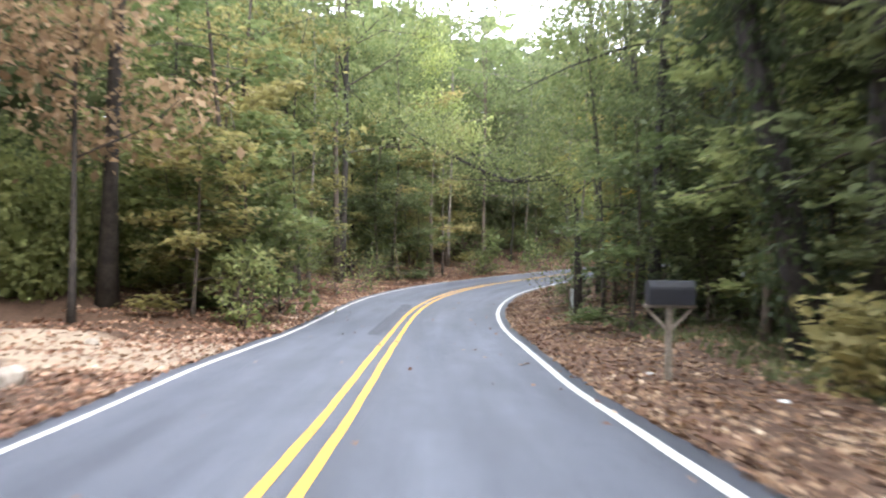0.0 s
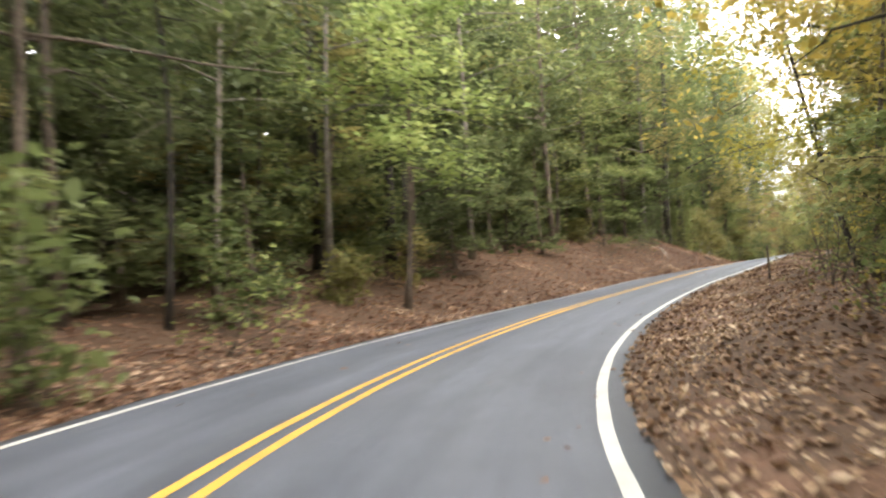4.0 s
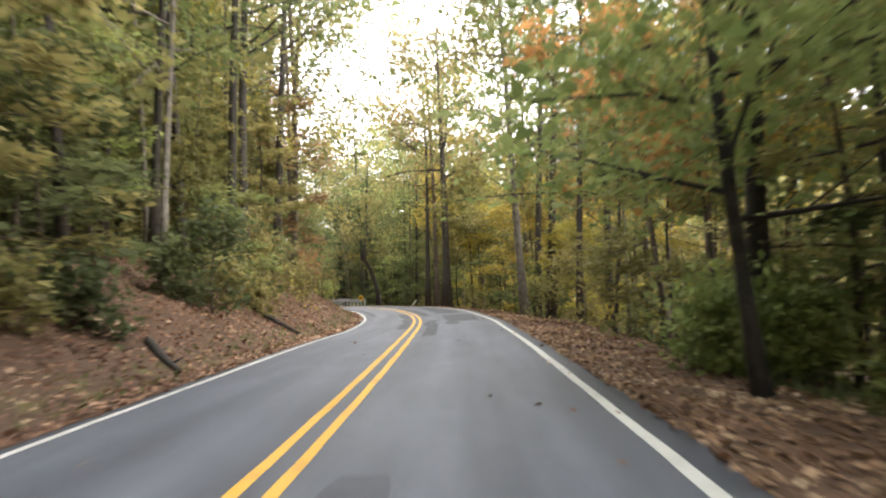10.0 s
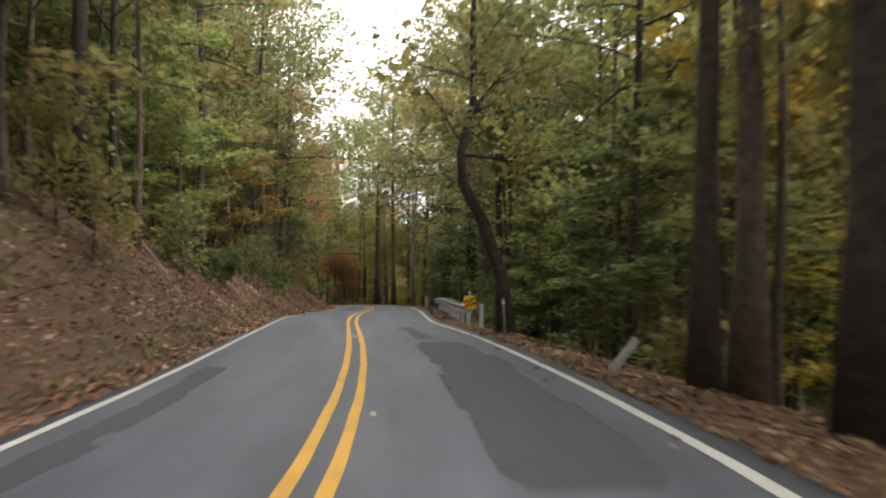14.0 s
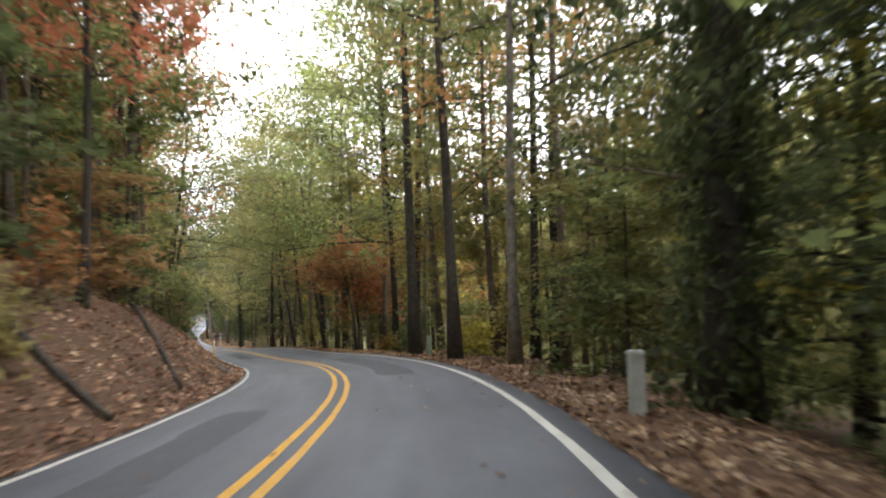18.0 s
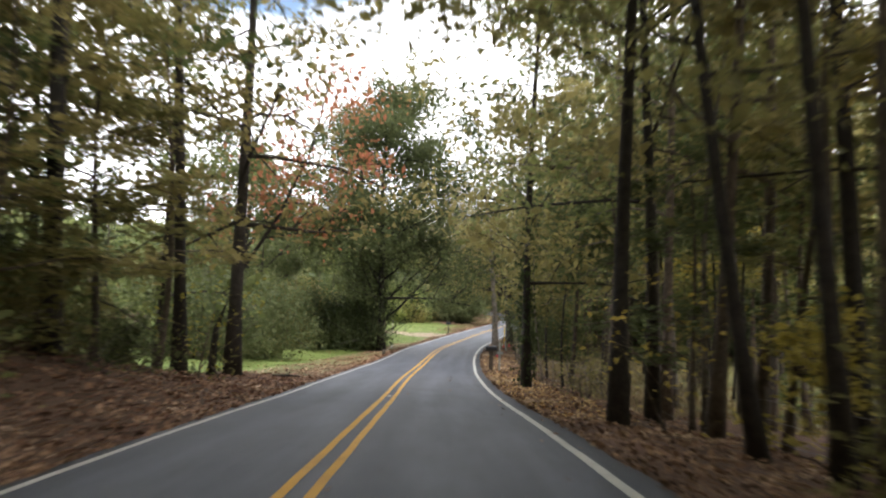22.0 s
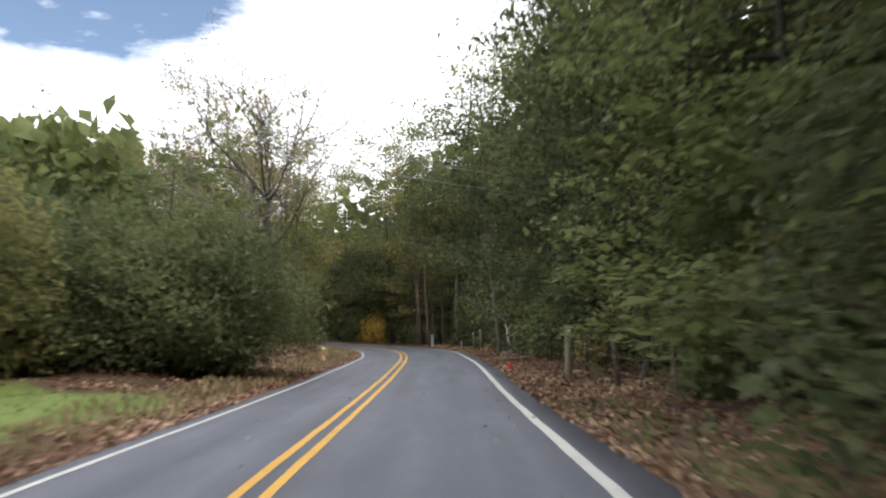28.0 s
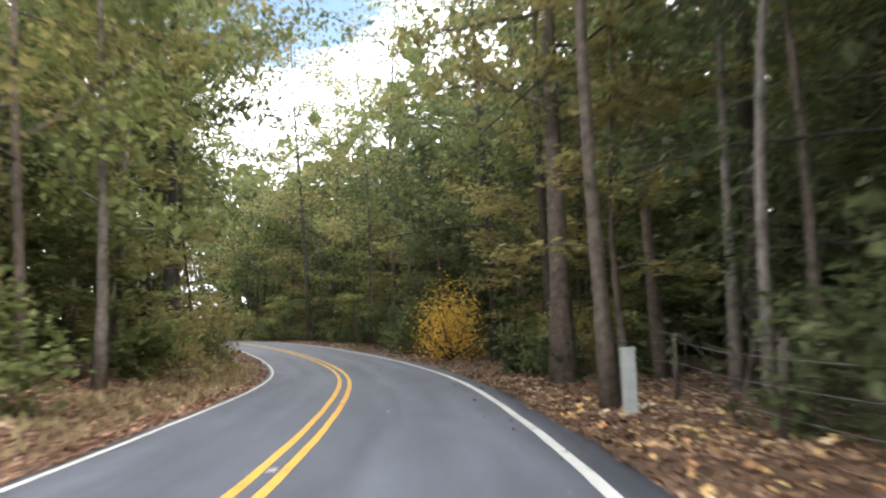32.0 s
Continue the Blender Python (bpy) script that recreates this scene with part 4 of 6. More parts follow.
key_tree("woodland_tree", 119.4, 7.76, 21, 0.25, 0.35, "green", BARK_DARK, (-0.07, 0.0), label="big dark-trunked tree over the verge", seed=13, ivy=0.6, vine=0.7)
key_tree("woodland_tree", 120.4, 9.04, 21, 0.2, 0.35, "olive", BARK_DARK, (-0.03, 0.0), label="big dark-trunked tree over the verge", seed=14, ivy=0.5, vine=0.6)
key_tree("ivy_tree", 128.5, 7.4, 18, 0.2, 0.3, "deep", BARK_DARK, (-0.03, 0.0), ivy=0.7, vine=1.0, vine_tone="deep", label="tree below the verge draped in dark vines", seed=73)
key_tree("ivy_tree", 134.5, -7.09, 19, 0.34, 0.3, "deep", BARK_DARK, (0.02, 0.0), ivy=0.75, vine=1.1, vine_tone="green", label="tree on the bank wrapped in climbing vines", seed=15, limbs=15, reach=4.2)
key_tree("ivy_tree", 122.9, -7.89, 19, 0.30, 0.3, "deep", BARK_DARK, (0.0, 0.0), ivy=0.75, vine=1.1, vine_tone="green", label="tree on the bank wrapped in climbing vines", seed=16, limbs=15, reach=4.2)
key_tree("ivy_tree", 115.8, -7.6, 19, 0.28, 0.3, "green", BARK_DARK, (0.0, 0.0), ivy=0.8, vine=1.3, vine_tone="green", label="tree on the bank hung with a curtain of green vines", seed=71, limbs=15, reach=4.2)
key_tree("ivy_tree", 107.0, -8.2, 19, 0.26, 0.3, "olive", BARK_DARK, (0.0, 0.0), ivy=0.7, vine=1.0, vine_tone="deep", label="tree on the bank hung with dark vines", seed=72, limbs=15, reach=4.2)
key_tree("green_tree", 138.2, 5.32, 11, 0.12, 0.22, "fresh", BARK_DARK, (-0.10, 0.0), limbs=22, reach=4.2, rise=(-0.1, 0.6), per=22, leaf=(0.12, 0.24), flat=0.6, fill=5, label="bright green tree at the foot of the verge", seed=17)
key_tree("trident_tree", 195.1, 5.80, 20, 0.25, 0.36, "rust", BARK, (0.0, 0.0), limbs=15, reach=7.0, rise=(0.3, 1.1), per=9, leaf=(0.16, 0.32), spread=(0.7, 0.7, 0.5), label="tree forking into rising limbs with thin rust-brown leaves", seed=18, bare=0.2)
key_tree("woodland_tree", 194.8, 5.00, 20, 0.2, 0.45, "olive", BARK_DARK, (-0.01, 0.0), label="straight dark-trunked tree beside its twin", seed=19)
key_tree("crooked_tree", 206.8, 4.2, 15, 0.22, 0.45, "olive", BARK_DARK, line=[(0, 0, -0.2), (-0.15, 0, 1.6), (-0.7, 0, 3.2), (-1.3, 0, 4.3), (-1.35, 0, 5.2), (-1.0, 0, 6.6), (-1.05, 0, 8.8), (-0.9, 0, 11.5), (-0.7, 0, 14)],
         limbs=11, reach=3.4, per=9, label="crooked dark tree bent over the verge", seed=20)
key_tree("woodland_tree", 169.2, 5.23, 21, 0.21, 0.5, "olive", BARK_GREY, (-0.07, 0.0), label="tall grey-barked tree at the verge's edge", seed=21)
key_tree("woodland_tree", 191.0, 5.34, 22, 0.34, 0.45, "olive", BARK_DARK, (0.0, 0.0), label="thick dark trunk close to the verge", seed=22)
key_tree("ivy_tree", 239.7, 6.94, 20, 0.30, 0.4, "deep", BARK_DARK, (-0.04, 0.0), ivy=0.7, vine=0.55, label="dark vine-wrapped tree behind the guardrail", seed=23, limbs=14)
key_tree("ivy_tree", 251.9, 5.89, 20, 0.36, 0.35, "deep", BARK_DARK, (0.0, 0.0), ivy=0.7, vine=0.7, vine_tone="deep", label="thick dark tree below the verge", seed=24, limbs=14)
key_tree("twin_tree", 275.9, 4.39, 24, 0.24, 0.42, "green", BARK_DARK, (0.0, 0.0), label="tall dark-trunked tree at the outside of the bend", seed=25, limbs=14, reach=4.5)
key_tree("twin_tree", 268.5, 4.21, 24, 0.21, 0.45, "green", BARK_DARK, (0.0, 0.0), label="tall straight tree at the outside of the bend", seed=26, limbs=14, reach=4.5)
key_tree("woodland_tree", 264.1, 5.07, 20, 0.17, 0.5, "olive", BARK_GREY, (0.0, 0.0), label="slim grey-barked tree below the verge", seed=27)
key_tree("red_tree", 291.0, 4.9, 6.4, 0.09, 0.66, "red", BARK_DARK, (-0.05, 0.0), limbs=13, reach=2.9, rise=(-0.05, 0.15), per=13, leaf=(0.12, 0.25), flat=0.7, label="dogwood with orange-red leaves in flat layers", seed=60)
key_tree("orange_tree", 283.1, 7.59, 12, 0.13, 0.3, "orange", BARK_GREY, (-0.08, 0.0), limbs=14, reach=3.2, rise=(-0.1, 0.5), per=12, leaf=(0.13, 0.26), flat=0.6, label="tree with orange and yellow leaves beside the turnout", seed=61)
key_tree("red_tree", 259.7, -5.92, 13, 0.12, 0.4, "red", BARK_DARK, (0.06, 0.0), limbs=13, reach=3.4, per=11, leaf=(0.13, 0.27), label="tree with red-tinted leaves on the bank", seed=62)
key_tree("rust_tree", 245.5, -7.06, 13, 0.12, 0.35, "amber", BARK_DARK, (0.10, 0.0), limbs=15, reach=4.0, rise=(-0.1, 0.5), per=12, leaf=(0.14, 0.28), flat=0.6, label="tree with golden orange leaves over the bank", seed=63)
key_tree("red_tree", 293.2, 5.6, 7, 0.09, 0.4, "red", BARK_DARK, (-0.05, 0.0), limbs=13, reach=2.6, rise=(-0.1, 0.5), per=13, flat=0.65, label="dogwood with red autumn leaves at the wood's edge", seed=28)
key_tree("yellow_tree", 291.7, 10.06, 13, 0.12, 0.25, "yellow", BARK_DARK, (-0.05, 0.0), limbs=14, reach=3.4, per=11, label="tree with yellow and gold leaves", seed=29)
key_tree("yellow_tree", 295.2, -8.57, 12, 0.12, 0.3, "yellow", BARK, (0.1, 0.0), limbs=14, reach=3.2, rise=(-0.1, 0.5), per=13, flat=0.6, label="yellow-leaved tree on the bank", seed=30)
key_tree("yellow_tree", 340.3, 5.83, 8, 0.05, 0.3, "olive", BARK_GREY, (-0.08, 0.0), limbs=11, reach=1.6, per=9, leaf=(0.11, 0.22), label="small tree with yellowing olive leaves at the bend", seed=31)
key_tree("bank_tree", 328.7, -5.41, 21, 0.24, 0.22, "olive", BARK_DARK, (0.0, 0.0), limbs=20, reach=4.8, rise=(-0.2, 0.6), per=11, leaf=(0.15, 0.3), label="stout dark tree on the end of the bank", seed=32)
key_tree("leaning_tree", 329.9, -6.41, 12, 0.11, 0.5, "red", BARK_DARK, line=[(0, 0, -0.2), (0.1, 0.1, 1.6), (0.7, 0.3, 3.4), (2.0, 0.6, 5.6), (3.0, 0.8, 8.0), (3.6, 1.0, 11.0)],
         limbs=12, reach=3.2, per=8, leaf=(0.12, 0.22), bare=0.35, label="leaning tree with thinning red-brown leaves", seed=33, clear=0.5)
key_tree("bank_tree", 322.7, -8.61, 20, 0.17, 0.2, "olive", BARK_DARK, (0.0, 0.0), limbs=18, reach=4.4, rise=(-0.2, 0.6), leaf=(0.15, 0.3), label="dark straight tree on the bank", seed=34, per=11)
key_tree("bank_tree", 331.7, -8.81, 18, 0.15, 0.15, "green", BARK_DARK, (0.0, 0.0), limbs=18, reach=4.0, rise=(-0.2, 0.5), leaf=(0.15, 0.3), label="leafy tree at the bank's end", seed=64, per=12)
key_tree("bank_tree", 326.7, -11.01, 18, 0.15, 0.15, "green", BARK_DARK, (0.0, 0.0), limbs=18, reach=4.2, rise=(-0.2, 0.5), leaf=(0.15, 0.3), label="leafy tree on the bank", seed=65, per=12)
key_tree("bank_tree", 319.7, -10.41, 20, 0.18, 0.25, "olive", BARK_DARK, (0.0, 0.0), limbs=16, label="dark straight tree on the bank", seed=35, per=11)
key_tree("woodland_tree", 317.4, 4.64, 19, 0.17, 0.4, "olive", BARK_DARK, (0.0, 0.0), label="thick reddish trunk at the verge's edge", seed=36, per=8)
key_tree("leaning_tree", 310.8, 6.02, 18, 0.13, 0.45, "olive", BARK_DARK, (-0.12, 0.0), label="dark tree leaning towards the road", seed=37, per=8)
key_tree("woodland_tree", 299.0, 6.17, 20, 0.18, 0.4, "olive", BARK_DARK, (0.0, 0.0), label="thick dark trunk at the verge's edge", seed=38, per=9)
key_tree("woodland_tree", 333.2, 4.48, 19, 0.16, 0.2, "olive", BARK_DARK, (0.0, 0.0), ivy=0.35, limbs=18, reach=4.4, label="dark many-limbed tree by the fence", seed=39)
key_tree("fence_tree", 358.3, 6.12, 17, 0.2, 0.26, "olive", BARK_DARK, (-0.02, 0.0), limbs=18, reach=5.0, rise=(-0.1, 0.6), per=12, leaf=(0.13, 0.26), label="dark tree over the wire fence", seed=66)
key_tree("hedge_tree", 368.5, 4.14, 16, 0.14, 0.25, "olive", BARK_DARK, (-0.03, 0.0), limbs=15, reach=4.2, per=9, label="grey-barked tree leaning over the fence line", seed=40)
key_tree("hedge_tree", 363.4, 4.39, 18, 0.21, 0.3, "deep", BARK_GREY, (-0.08, 0.0), limbs=15, reach=4.6, label="pale grey-barked tree by the wire fence", seed=41)
key_tree("oak_tree", 365.7, -4.21, 19, 0.28, 0.13, "deep", BARK_DARK, (0.0, 0.0), limbs=46, reach=7.0, rise=(-0.1, 0.9), per=42, leaf=(0.14, 0.28), subs=5, spread=(0.7, 0.7, 0.55), fill=14, label="broad dark oak spreading over the lawn", seed=42, clear=3)
key_tree("oak_tree", 365.3, -14.64, 15, 0.3, 0.12, "deep", BARK_DARK, (0.0, 0.0), limbs=26, reach=6.6, rise=(-0.1, 1.0), per=36, leaf=(0.14, 0.28), subs=4, fill=13, label="broad dark tree behind the lawn's hedge", seed=43, clear=3)


for k, (s, lat, h, tone) in enumerate(((293.0, -6.0, 16, "green"), (300.5, -5.6, 15, "olive"), (309.0, -5.4, 16, "green"), (303.5, 5.9, 16, "green"), (312.5, 5.6, 15, "olive"))):
    key_tree("overhanging_tree", s, lat, h, 0.12, 0.36, tone, BARK_DARK, (0.15 if lat < 0 else -0.15, 0.0), limbs=19, reach=6.8, rise=(-0.05, 0.5), per=15, leaf=(0.12, 0.25), flat=0.6, label="slender tree whose " + WORDS[tone] + " limbs reach out over the road", seed=80 + k)


def spreading_tree():
    """The old tree whose limbs fan out over the road."""
    s, lat = 383.9, 4.50
    taken.append((*[float(v) for v in ground_point(s, lat)[:2]], 3.0))
    rng = np.random.default_rng(77)
    tubes, centres = [([(0, 0, -0.3), (0.05, 0, 0.5), (0.0, 0, 1.6), (-0.12, 0, 3.2), (-0.2, 0, 4.6)], [0.5, 0.38, 0.34, 0.33, 0.27], 10)], []
    for az, rise, ln, r in ((3.0, 0.75, 10.0, 0.17), (2.6, 1.1, 11.0, 0.20), (1.7, 1.25, 12.0, 0.18), (0.5, 1.05, 11.0, 0.2), (-0.3, 0.8, 10.0, 0.16), (3.5, 0.45, 7.5, 0.12), (4.6, 0.95, 10.0, 0.16), (2.2, 0.6, 8.0, 0.12)):
        ll = limb_line(rng, (-0.17, 0, 4.1), az, rise, ln, 8, 0.01, 0.14)
        tubes.append((ll, np.linspace(r, 0.03, 8), 7))
        for k in range(2, 8):
            for _ in range(4):
                sl = limb_line(rng, ll[k], az + rng.uniform(-1.4, 1.4), rng.uniform(-0.3, 0.9), rng.uniform(1.6, 4.2), 5, 0.04, 0.16)
                tubes.append((sl, np.linspace(0.045, 0.008, 5), 4))
                centres += list(sl[1:])
    ms = [tubes_mesh("trunk", tubes, BARK_DARK), quads_mesh("crown", leaves_at(rng, np.array(centres), 36, (0.5, 0.5, 0.4), (0.12, 0.25), 0.4, 0.2), LEAF["olive"])]
    tree_thing("spreading_tree", ms, spot(s, lat, -0.05), "old dark tree with limbs fanning out over the road", "tree", "")


spreading_tree()


def bare_tree(s, lat, height, fork, seed, leafy, bark, label):
    taken.append((*[float(v) for v in ground_point(s, lat)[:2]], 2.0))
    rng = np.random.default_rng(seed)
    tubes, tips = [([(0, 0, -0.2), (0.1, 0, fork * 0.4), (-0.1, 0, fork * 0.8), (0, 0, fork)], [0.3, 0.24, 0.2, 0.17], 8)], []

    def fan(start, az, rise, ln, r, depth):
        ll = limb_line(rng, start, az, rise, ln, 6, -0.01, 0.14)
        tubes.append((ll, np.linspace(r, r * 0.45, 6), 6 if depth < 2 else 4))
        if depth == 3:
            tips.append(ll[-1])
            return
        for _ in range(3):
            k = int(rng.integers(2, 6))
            fan(ll[k], az + rng.uniform(-1.0, 1.0), rise + rng.uniform(-0.6, 0.4), ln * rng.uniform(0.5, 0.75), r * 0.5, depth + 1)
        fan(ll[-1], az + rng.uniform(-0.4, 0.4), rise + 0.1, ln * 0.7, r * 0.5, depth + 1)

    for az, rise in ((3.1, 0.75), (0.2, 1.0), (1.5, 0.9), (4.4, 0.8), (2.2, 1.2)):
        fan((0, 0, fork - 0.3), az, rise, (height - fork) * 0.72, 0.12, 0)
    tips = np.array([t for t in tips if t[2] > height * leafy])
    crown = quads_mesh("crown", leaves_at(rng, tips, 16, 0.3, (0.12, 0.22), 0.4, 0.2), LEAF["brown"]) if len(tips) else None
    tree_thing("bare_tree", [tubes_mesh("trunk", tubes, bark), crown], spot(s, lat, -0.05), label, "tree", "")


bare_tree(466.4, -9.14, 20, 11.5, 4, 0.9, BARK_DARK, "nearly bare tree with a tuft of brown leaves at the top")
bare_tree(473.4, -8.6, 18, 8.5, 9, 0.97, BARK, "leafless grey-barked tree above the thicket")
bare_tree(462.4, -12.14, 14, 6.0, 12, 0.9, BARK_GREY, "leafless grey-barked tree above the thicket")


def bush_meshes(h, wide, tone, seed, per, leaf, stems=14):
    rng = np.random.default_rng(seed)
    tubes, cs = [([(0, 0, -0.3), (0, 0, 0.1), (0, 0, 0.5)], [0.16, 0.14, 0.09], 7)], []
    for i in range(stems):
        ll = limb_line(rng, (0, 0, 0.05), i * 0.9, rng.uniform(0.4, 1.4), h * rng.uniform(0.7, 1.0), 6, 0.03, 0.12)
        tubes.append((ll, np.linspace(0.05, 0.01, 6), 4))
        cs += list(ll[2:])

    def shell(n, r0, r1, low, high=1.0):
        a, u, r = rng.uniform(0, 2 * np.pi, n), rng.uniform(low, high, n), rng.uniform(r0, r1, n)
        wob = 1 + 0.22 * np.sin(a * 3 + seed) + 0.15 * np.sin(a * 7 + u * 9)
        rad = wide * np.sqrt(np.clip(1 - (u * 1.9 - 0.75) ** 2 / 1.4, 0.05, 1)) * wob * r
        return np.stack([np.cos(a) * rad, np.sin(a) * rad, 0.1 + u * h * (0.85 + 0.15 * np.sin(a * 2 + 1))], 1)

    cs += list(shell(int(240 * wide), 0.75, 1.0, 0.06))
    if tone == "gold":
        return [tubes_mesh("trunk", tubes, BARK_DARK), quads_mesh("crown", leaves_at(rng, np.array(cs), per, 0.3, leaf, 0.35, 0.2), LEAF[tone])]
    q = [leaves_at(rng, np.array(cs), per, 0.28, leaf, 0.35, 0.2), leaves_at(rng, shell(int(420 * wide), 0.2, 0.72, 0.0, 0.8), 1, 0.15, (0.3, 0.5), 0.1, 0.4, 0.8)]
    return [tubes_mesh("trunk", tubes, BARK_DARK), quads_mesh("crown", np.concatenate(q), LEAF[tone])]


def bush(s, lat, h, wide, tone, label, seed, per=10, leaf=(0.12, 0.24), name="bush"):
    """A round, dense bush on many stems, its leaves down to the ground."""
    taken.append((*[float(v) for v in ground_point(s, lat)[:2]], wide * 0.8))
    tree_thing(name, bush_meshes(h, wide, tone, seed, per, leaf), spot(s, lat, -0.05), label, "bush", "")


THICKET = [bush_meshes(h, w, "deep", 70 + i, 6, (0.13, 0.28), 0) for i, (h, w) in enumerate([(5.2, 2.6), (6.2, 2.8), (4.4, 2.4)])]


def thickets(s0, s1, lat, gap, tones, scale, seed):
    """A row of dense evergreen shrubs that closes the foot of the wood."""
    rng = random.Random(seed)
    s = s0
    while s < s1:
        la = lat + rng.uniform(-0.7, 0.9) * (1 if lat > 0 else -1)
        tone = rng.choice(tones)
        taken.append((*[float(v) for v in ground_point(s, la)[:2]], 1.5))
        tree_thing("thicket", rng.choice(THICKET), spot(s, la, -0.1, rng.uniform(0, 360)), "dense " + WORDS[tone] + " thicket closing the foot of the woods", "bush", "thickets under the woods", LEAF[tone], scale * rng.uniform(0.75, 1.2))
        s += gap * rng.uniform(0.8, 1.25)


thickets(20, 60, -11, 4.6, ("green", "fresh", "green"), 0.75, 1)
thickets(366, 384, 8.6, 3.6, ("deep",), 1.0, 6)
thickets(386, 470, 8.8, 4.4, ("deep", "deep", "green"), 0.9, 7)
thickets(412, 484, -11.2, 2.7, ("deep", "deep", "deep", "olive"), 1.0, 8)
thickets(304, 329, -10.0, 3.4, ("olive", "green"), 0.6, 10)
thickets(412, 484, -14.6, 3.6, ("green", "green", "deep"), 1.0, 9)


def stand(s, lat, kind, tone, scale, turn_by):
    """One tall tree of the stock at a chosen place beside the road."""
    if abs(lat) < 6.6:
        lat = math.copysign(6.6, lat)
    taken.append((*[float(v) for v in ground_point(s, lat)[:2]], 1.2))
    tree_thing("tall_tree", TALL[kind % len(TALL)], spot(s, lat, -0.05, turn_by), "tall woodland tree with " + WORDS[tone] + " autumn leaves", "tree", "tall trees of the roadside woods", LEAF[tone], scale)


for k, (s, lat, tone, scale) in enumerate((
        (158.3, -5.14, "olive", 1.0), (174.8, -3.96, "green", 1.0), (178.5, -0.94, "olive", 1.1), (170.2, 3.23, "olive", 1.05), (162.3, 4.47, "green", 0.95),
        (244.5, -0.41, "fresh", 1.1), (234.9, 2.49, "green", 1.1), (224.6, 3.95, "olive", 1.05), (254.8, -2.61, "green", 1.1), (232.2, 3.41, "olive", 1.1),
        (297.1, -0.98, "olive", 1.1), (288.3, 0.01, "fresh", 1.15), (279.5, 1.43, "green", 1.1), (282.7, 4.45, "olive", 1.1),
        (271.2, -6.28, "olive", 1.0), (298.3, 0.04, "fresh", 1.0), (291.1, 2.69, "green", 1.1), (284.5, 3.90, "green", 1.1), (312.9, -4.07, "green", 1.0),
        (317.7, 4.68, "olive", 1.1), (304.7, -3.45, "green", 0.9),
        (317.8, -1.26, "green", 1.0), (310.9, 1.53, "olive", 1.0), (318.1, -4.55, "green", 0.95), (327.0, -4.00, "olive", 0.95), (322.6, 4.69, "green", 1.0),
        (138.3, -4.12, "green", 1.0), (150.3, -2.94, "olive", 1.0), (141.9, 4.55, "olive", 1.05), (133.9, 5.98, "green", 1.0), (181.5, -6.04, "olive", 1.0), (173.8, 4.38, "olive", 1.0),
        (410.9, -21.20, "olive", 0.62), (408.8, -22.56, "green", 0.6), (418.9, -21.60, "fresh", 0.55), (423.2, -19.11, "green", 0.6), (414.9, -21.52, "green", 0.5),
        (485.9, 4.21, "olive", 1.0), (496.9, -0.01, "olive", 1.0), (494.1, 2.25, "green", 1.05), (504.0, -2.12, "green", 1.0), (486.2, -7.40, "green", 1.0),
        (495.1, -7.69, "green", 1.0), (517.2, 2.87, "olive", 1.0))):
    stand(s, lat, k * 3 + 1, tone, scale, k * 77.0)


bush(368.6, -11.56, 5.0, 3.3, "olive", "big rounded green bush with golden tips by the lawn", 1)
bush(365.9, -5.1, 6.5, 1.5, "deep", "dark leafy suckers and vines clothing the oak's trunk", 21, 14, (0.13, 0.26))
bush(353.4, -10.92, 5.0, 3.6, "deep", "dense dark green bush behind the lawn", 2)
bush(348.4, -12.58, 5.4, 3.8, "deep", "dense dark green bush behind the lawn", 3)
bush(368.3, -12.46, 5.2, 3.3, "olive", "dense bush with yellowing leaves behind the lawn", 4)
bush(367.4, -7.82, 4.8, 3.0, "deep", "dense dark green bush behind the lawn", 5)
bush(425.3, -7.79, 5.5, 4.2, "deep", "large dark green thicket beyond the lawn", 6, 15, (0.12, 0.25))
bush(413.8, -13.5, 5.4, 4.2, "green", "large leafy thicket beyond the lawn", 7, 15, (0.12, 0.25))
bush(412.3, -12.78, 4.4, 3.4, "fresh", "large light green thicket beyond the lawn", 8, 15, (0.12, 0.25))
bush(425.1, -6.91, 5.0, 3.6, "deep", "large evergreen thicket beyond the lawn", 9, 15, (0.12, 0.25))
bush(497.1, 5.29, 3.6, 1.3, "gold", "golden-yellow leafed bush at the roadside", 13, 4, (0.12, 0.22), "golden_bush")
bush(495.3, 4.89, 2.2, 0.8, "gold", "low golden-yellow bush at the roadside", 14, 4, (0.1, 0.2), "golden_bush")
bush(136.8, 8.15, 1.6, 1.5, "fresh", "bright green vine-covered shrub below the verge", 15, 12, (0.14, 0.26))
bush(141.8, 6.51, 1.7, 1.2, "fresh", "green shrub below the verge", 16, 12, (0.14, 0.26))

def dense_tree(s, lat, tone, scale, k):
    taken.append((*[float(v) for v in ground_point(s, lat)[:2]], 1.6))
    tree_thing("dense_tree", DENSE[k % 3], spot(s, lat, -0.05, k * 67.0), "dense " + WORDS[tone] + " tree, its crown reaching nearly to the ground", "tree", "dense trees of the woods' edge", LEAF[tone], scale)


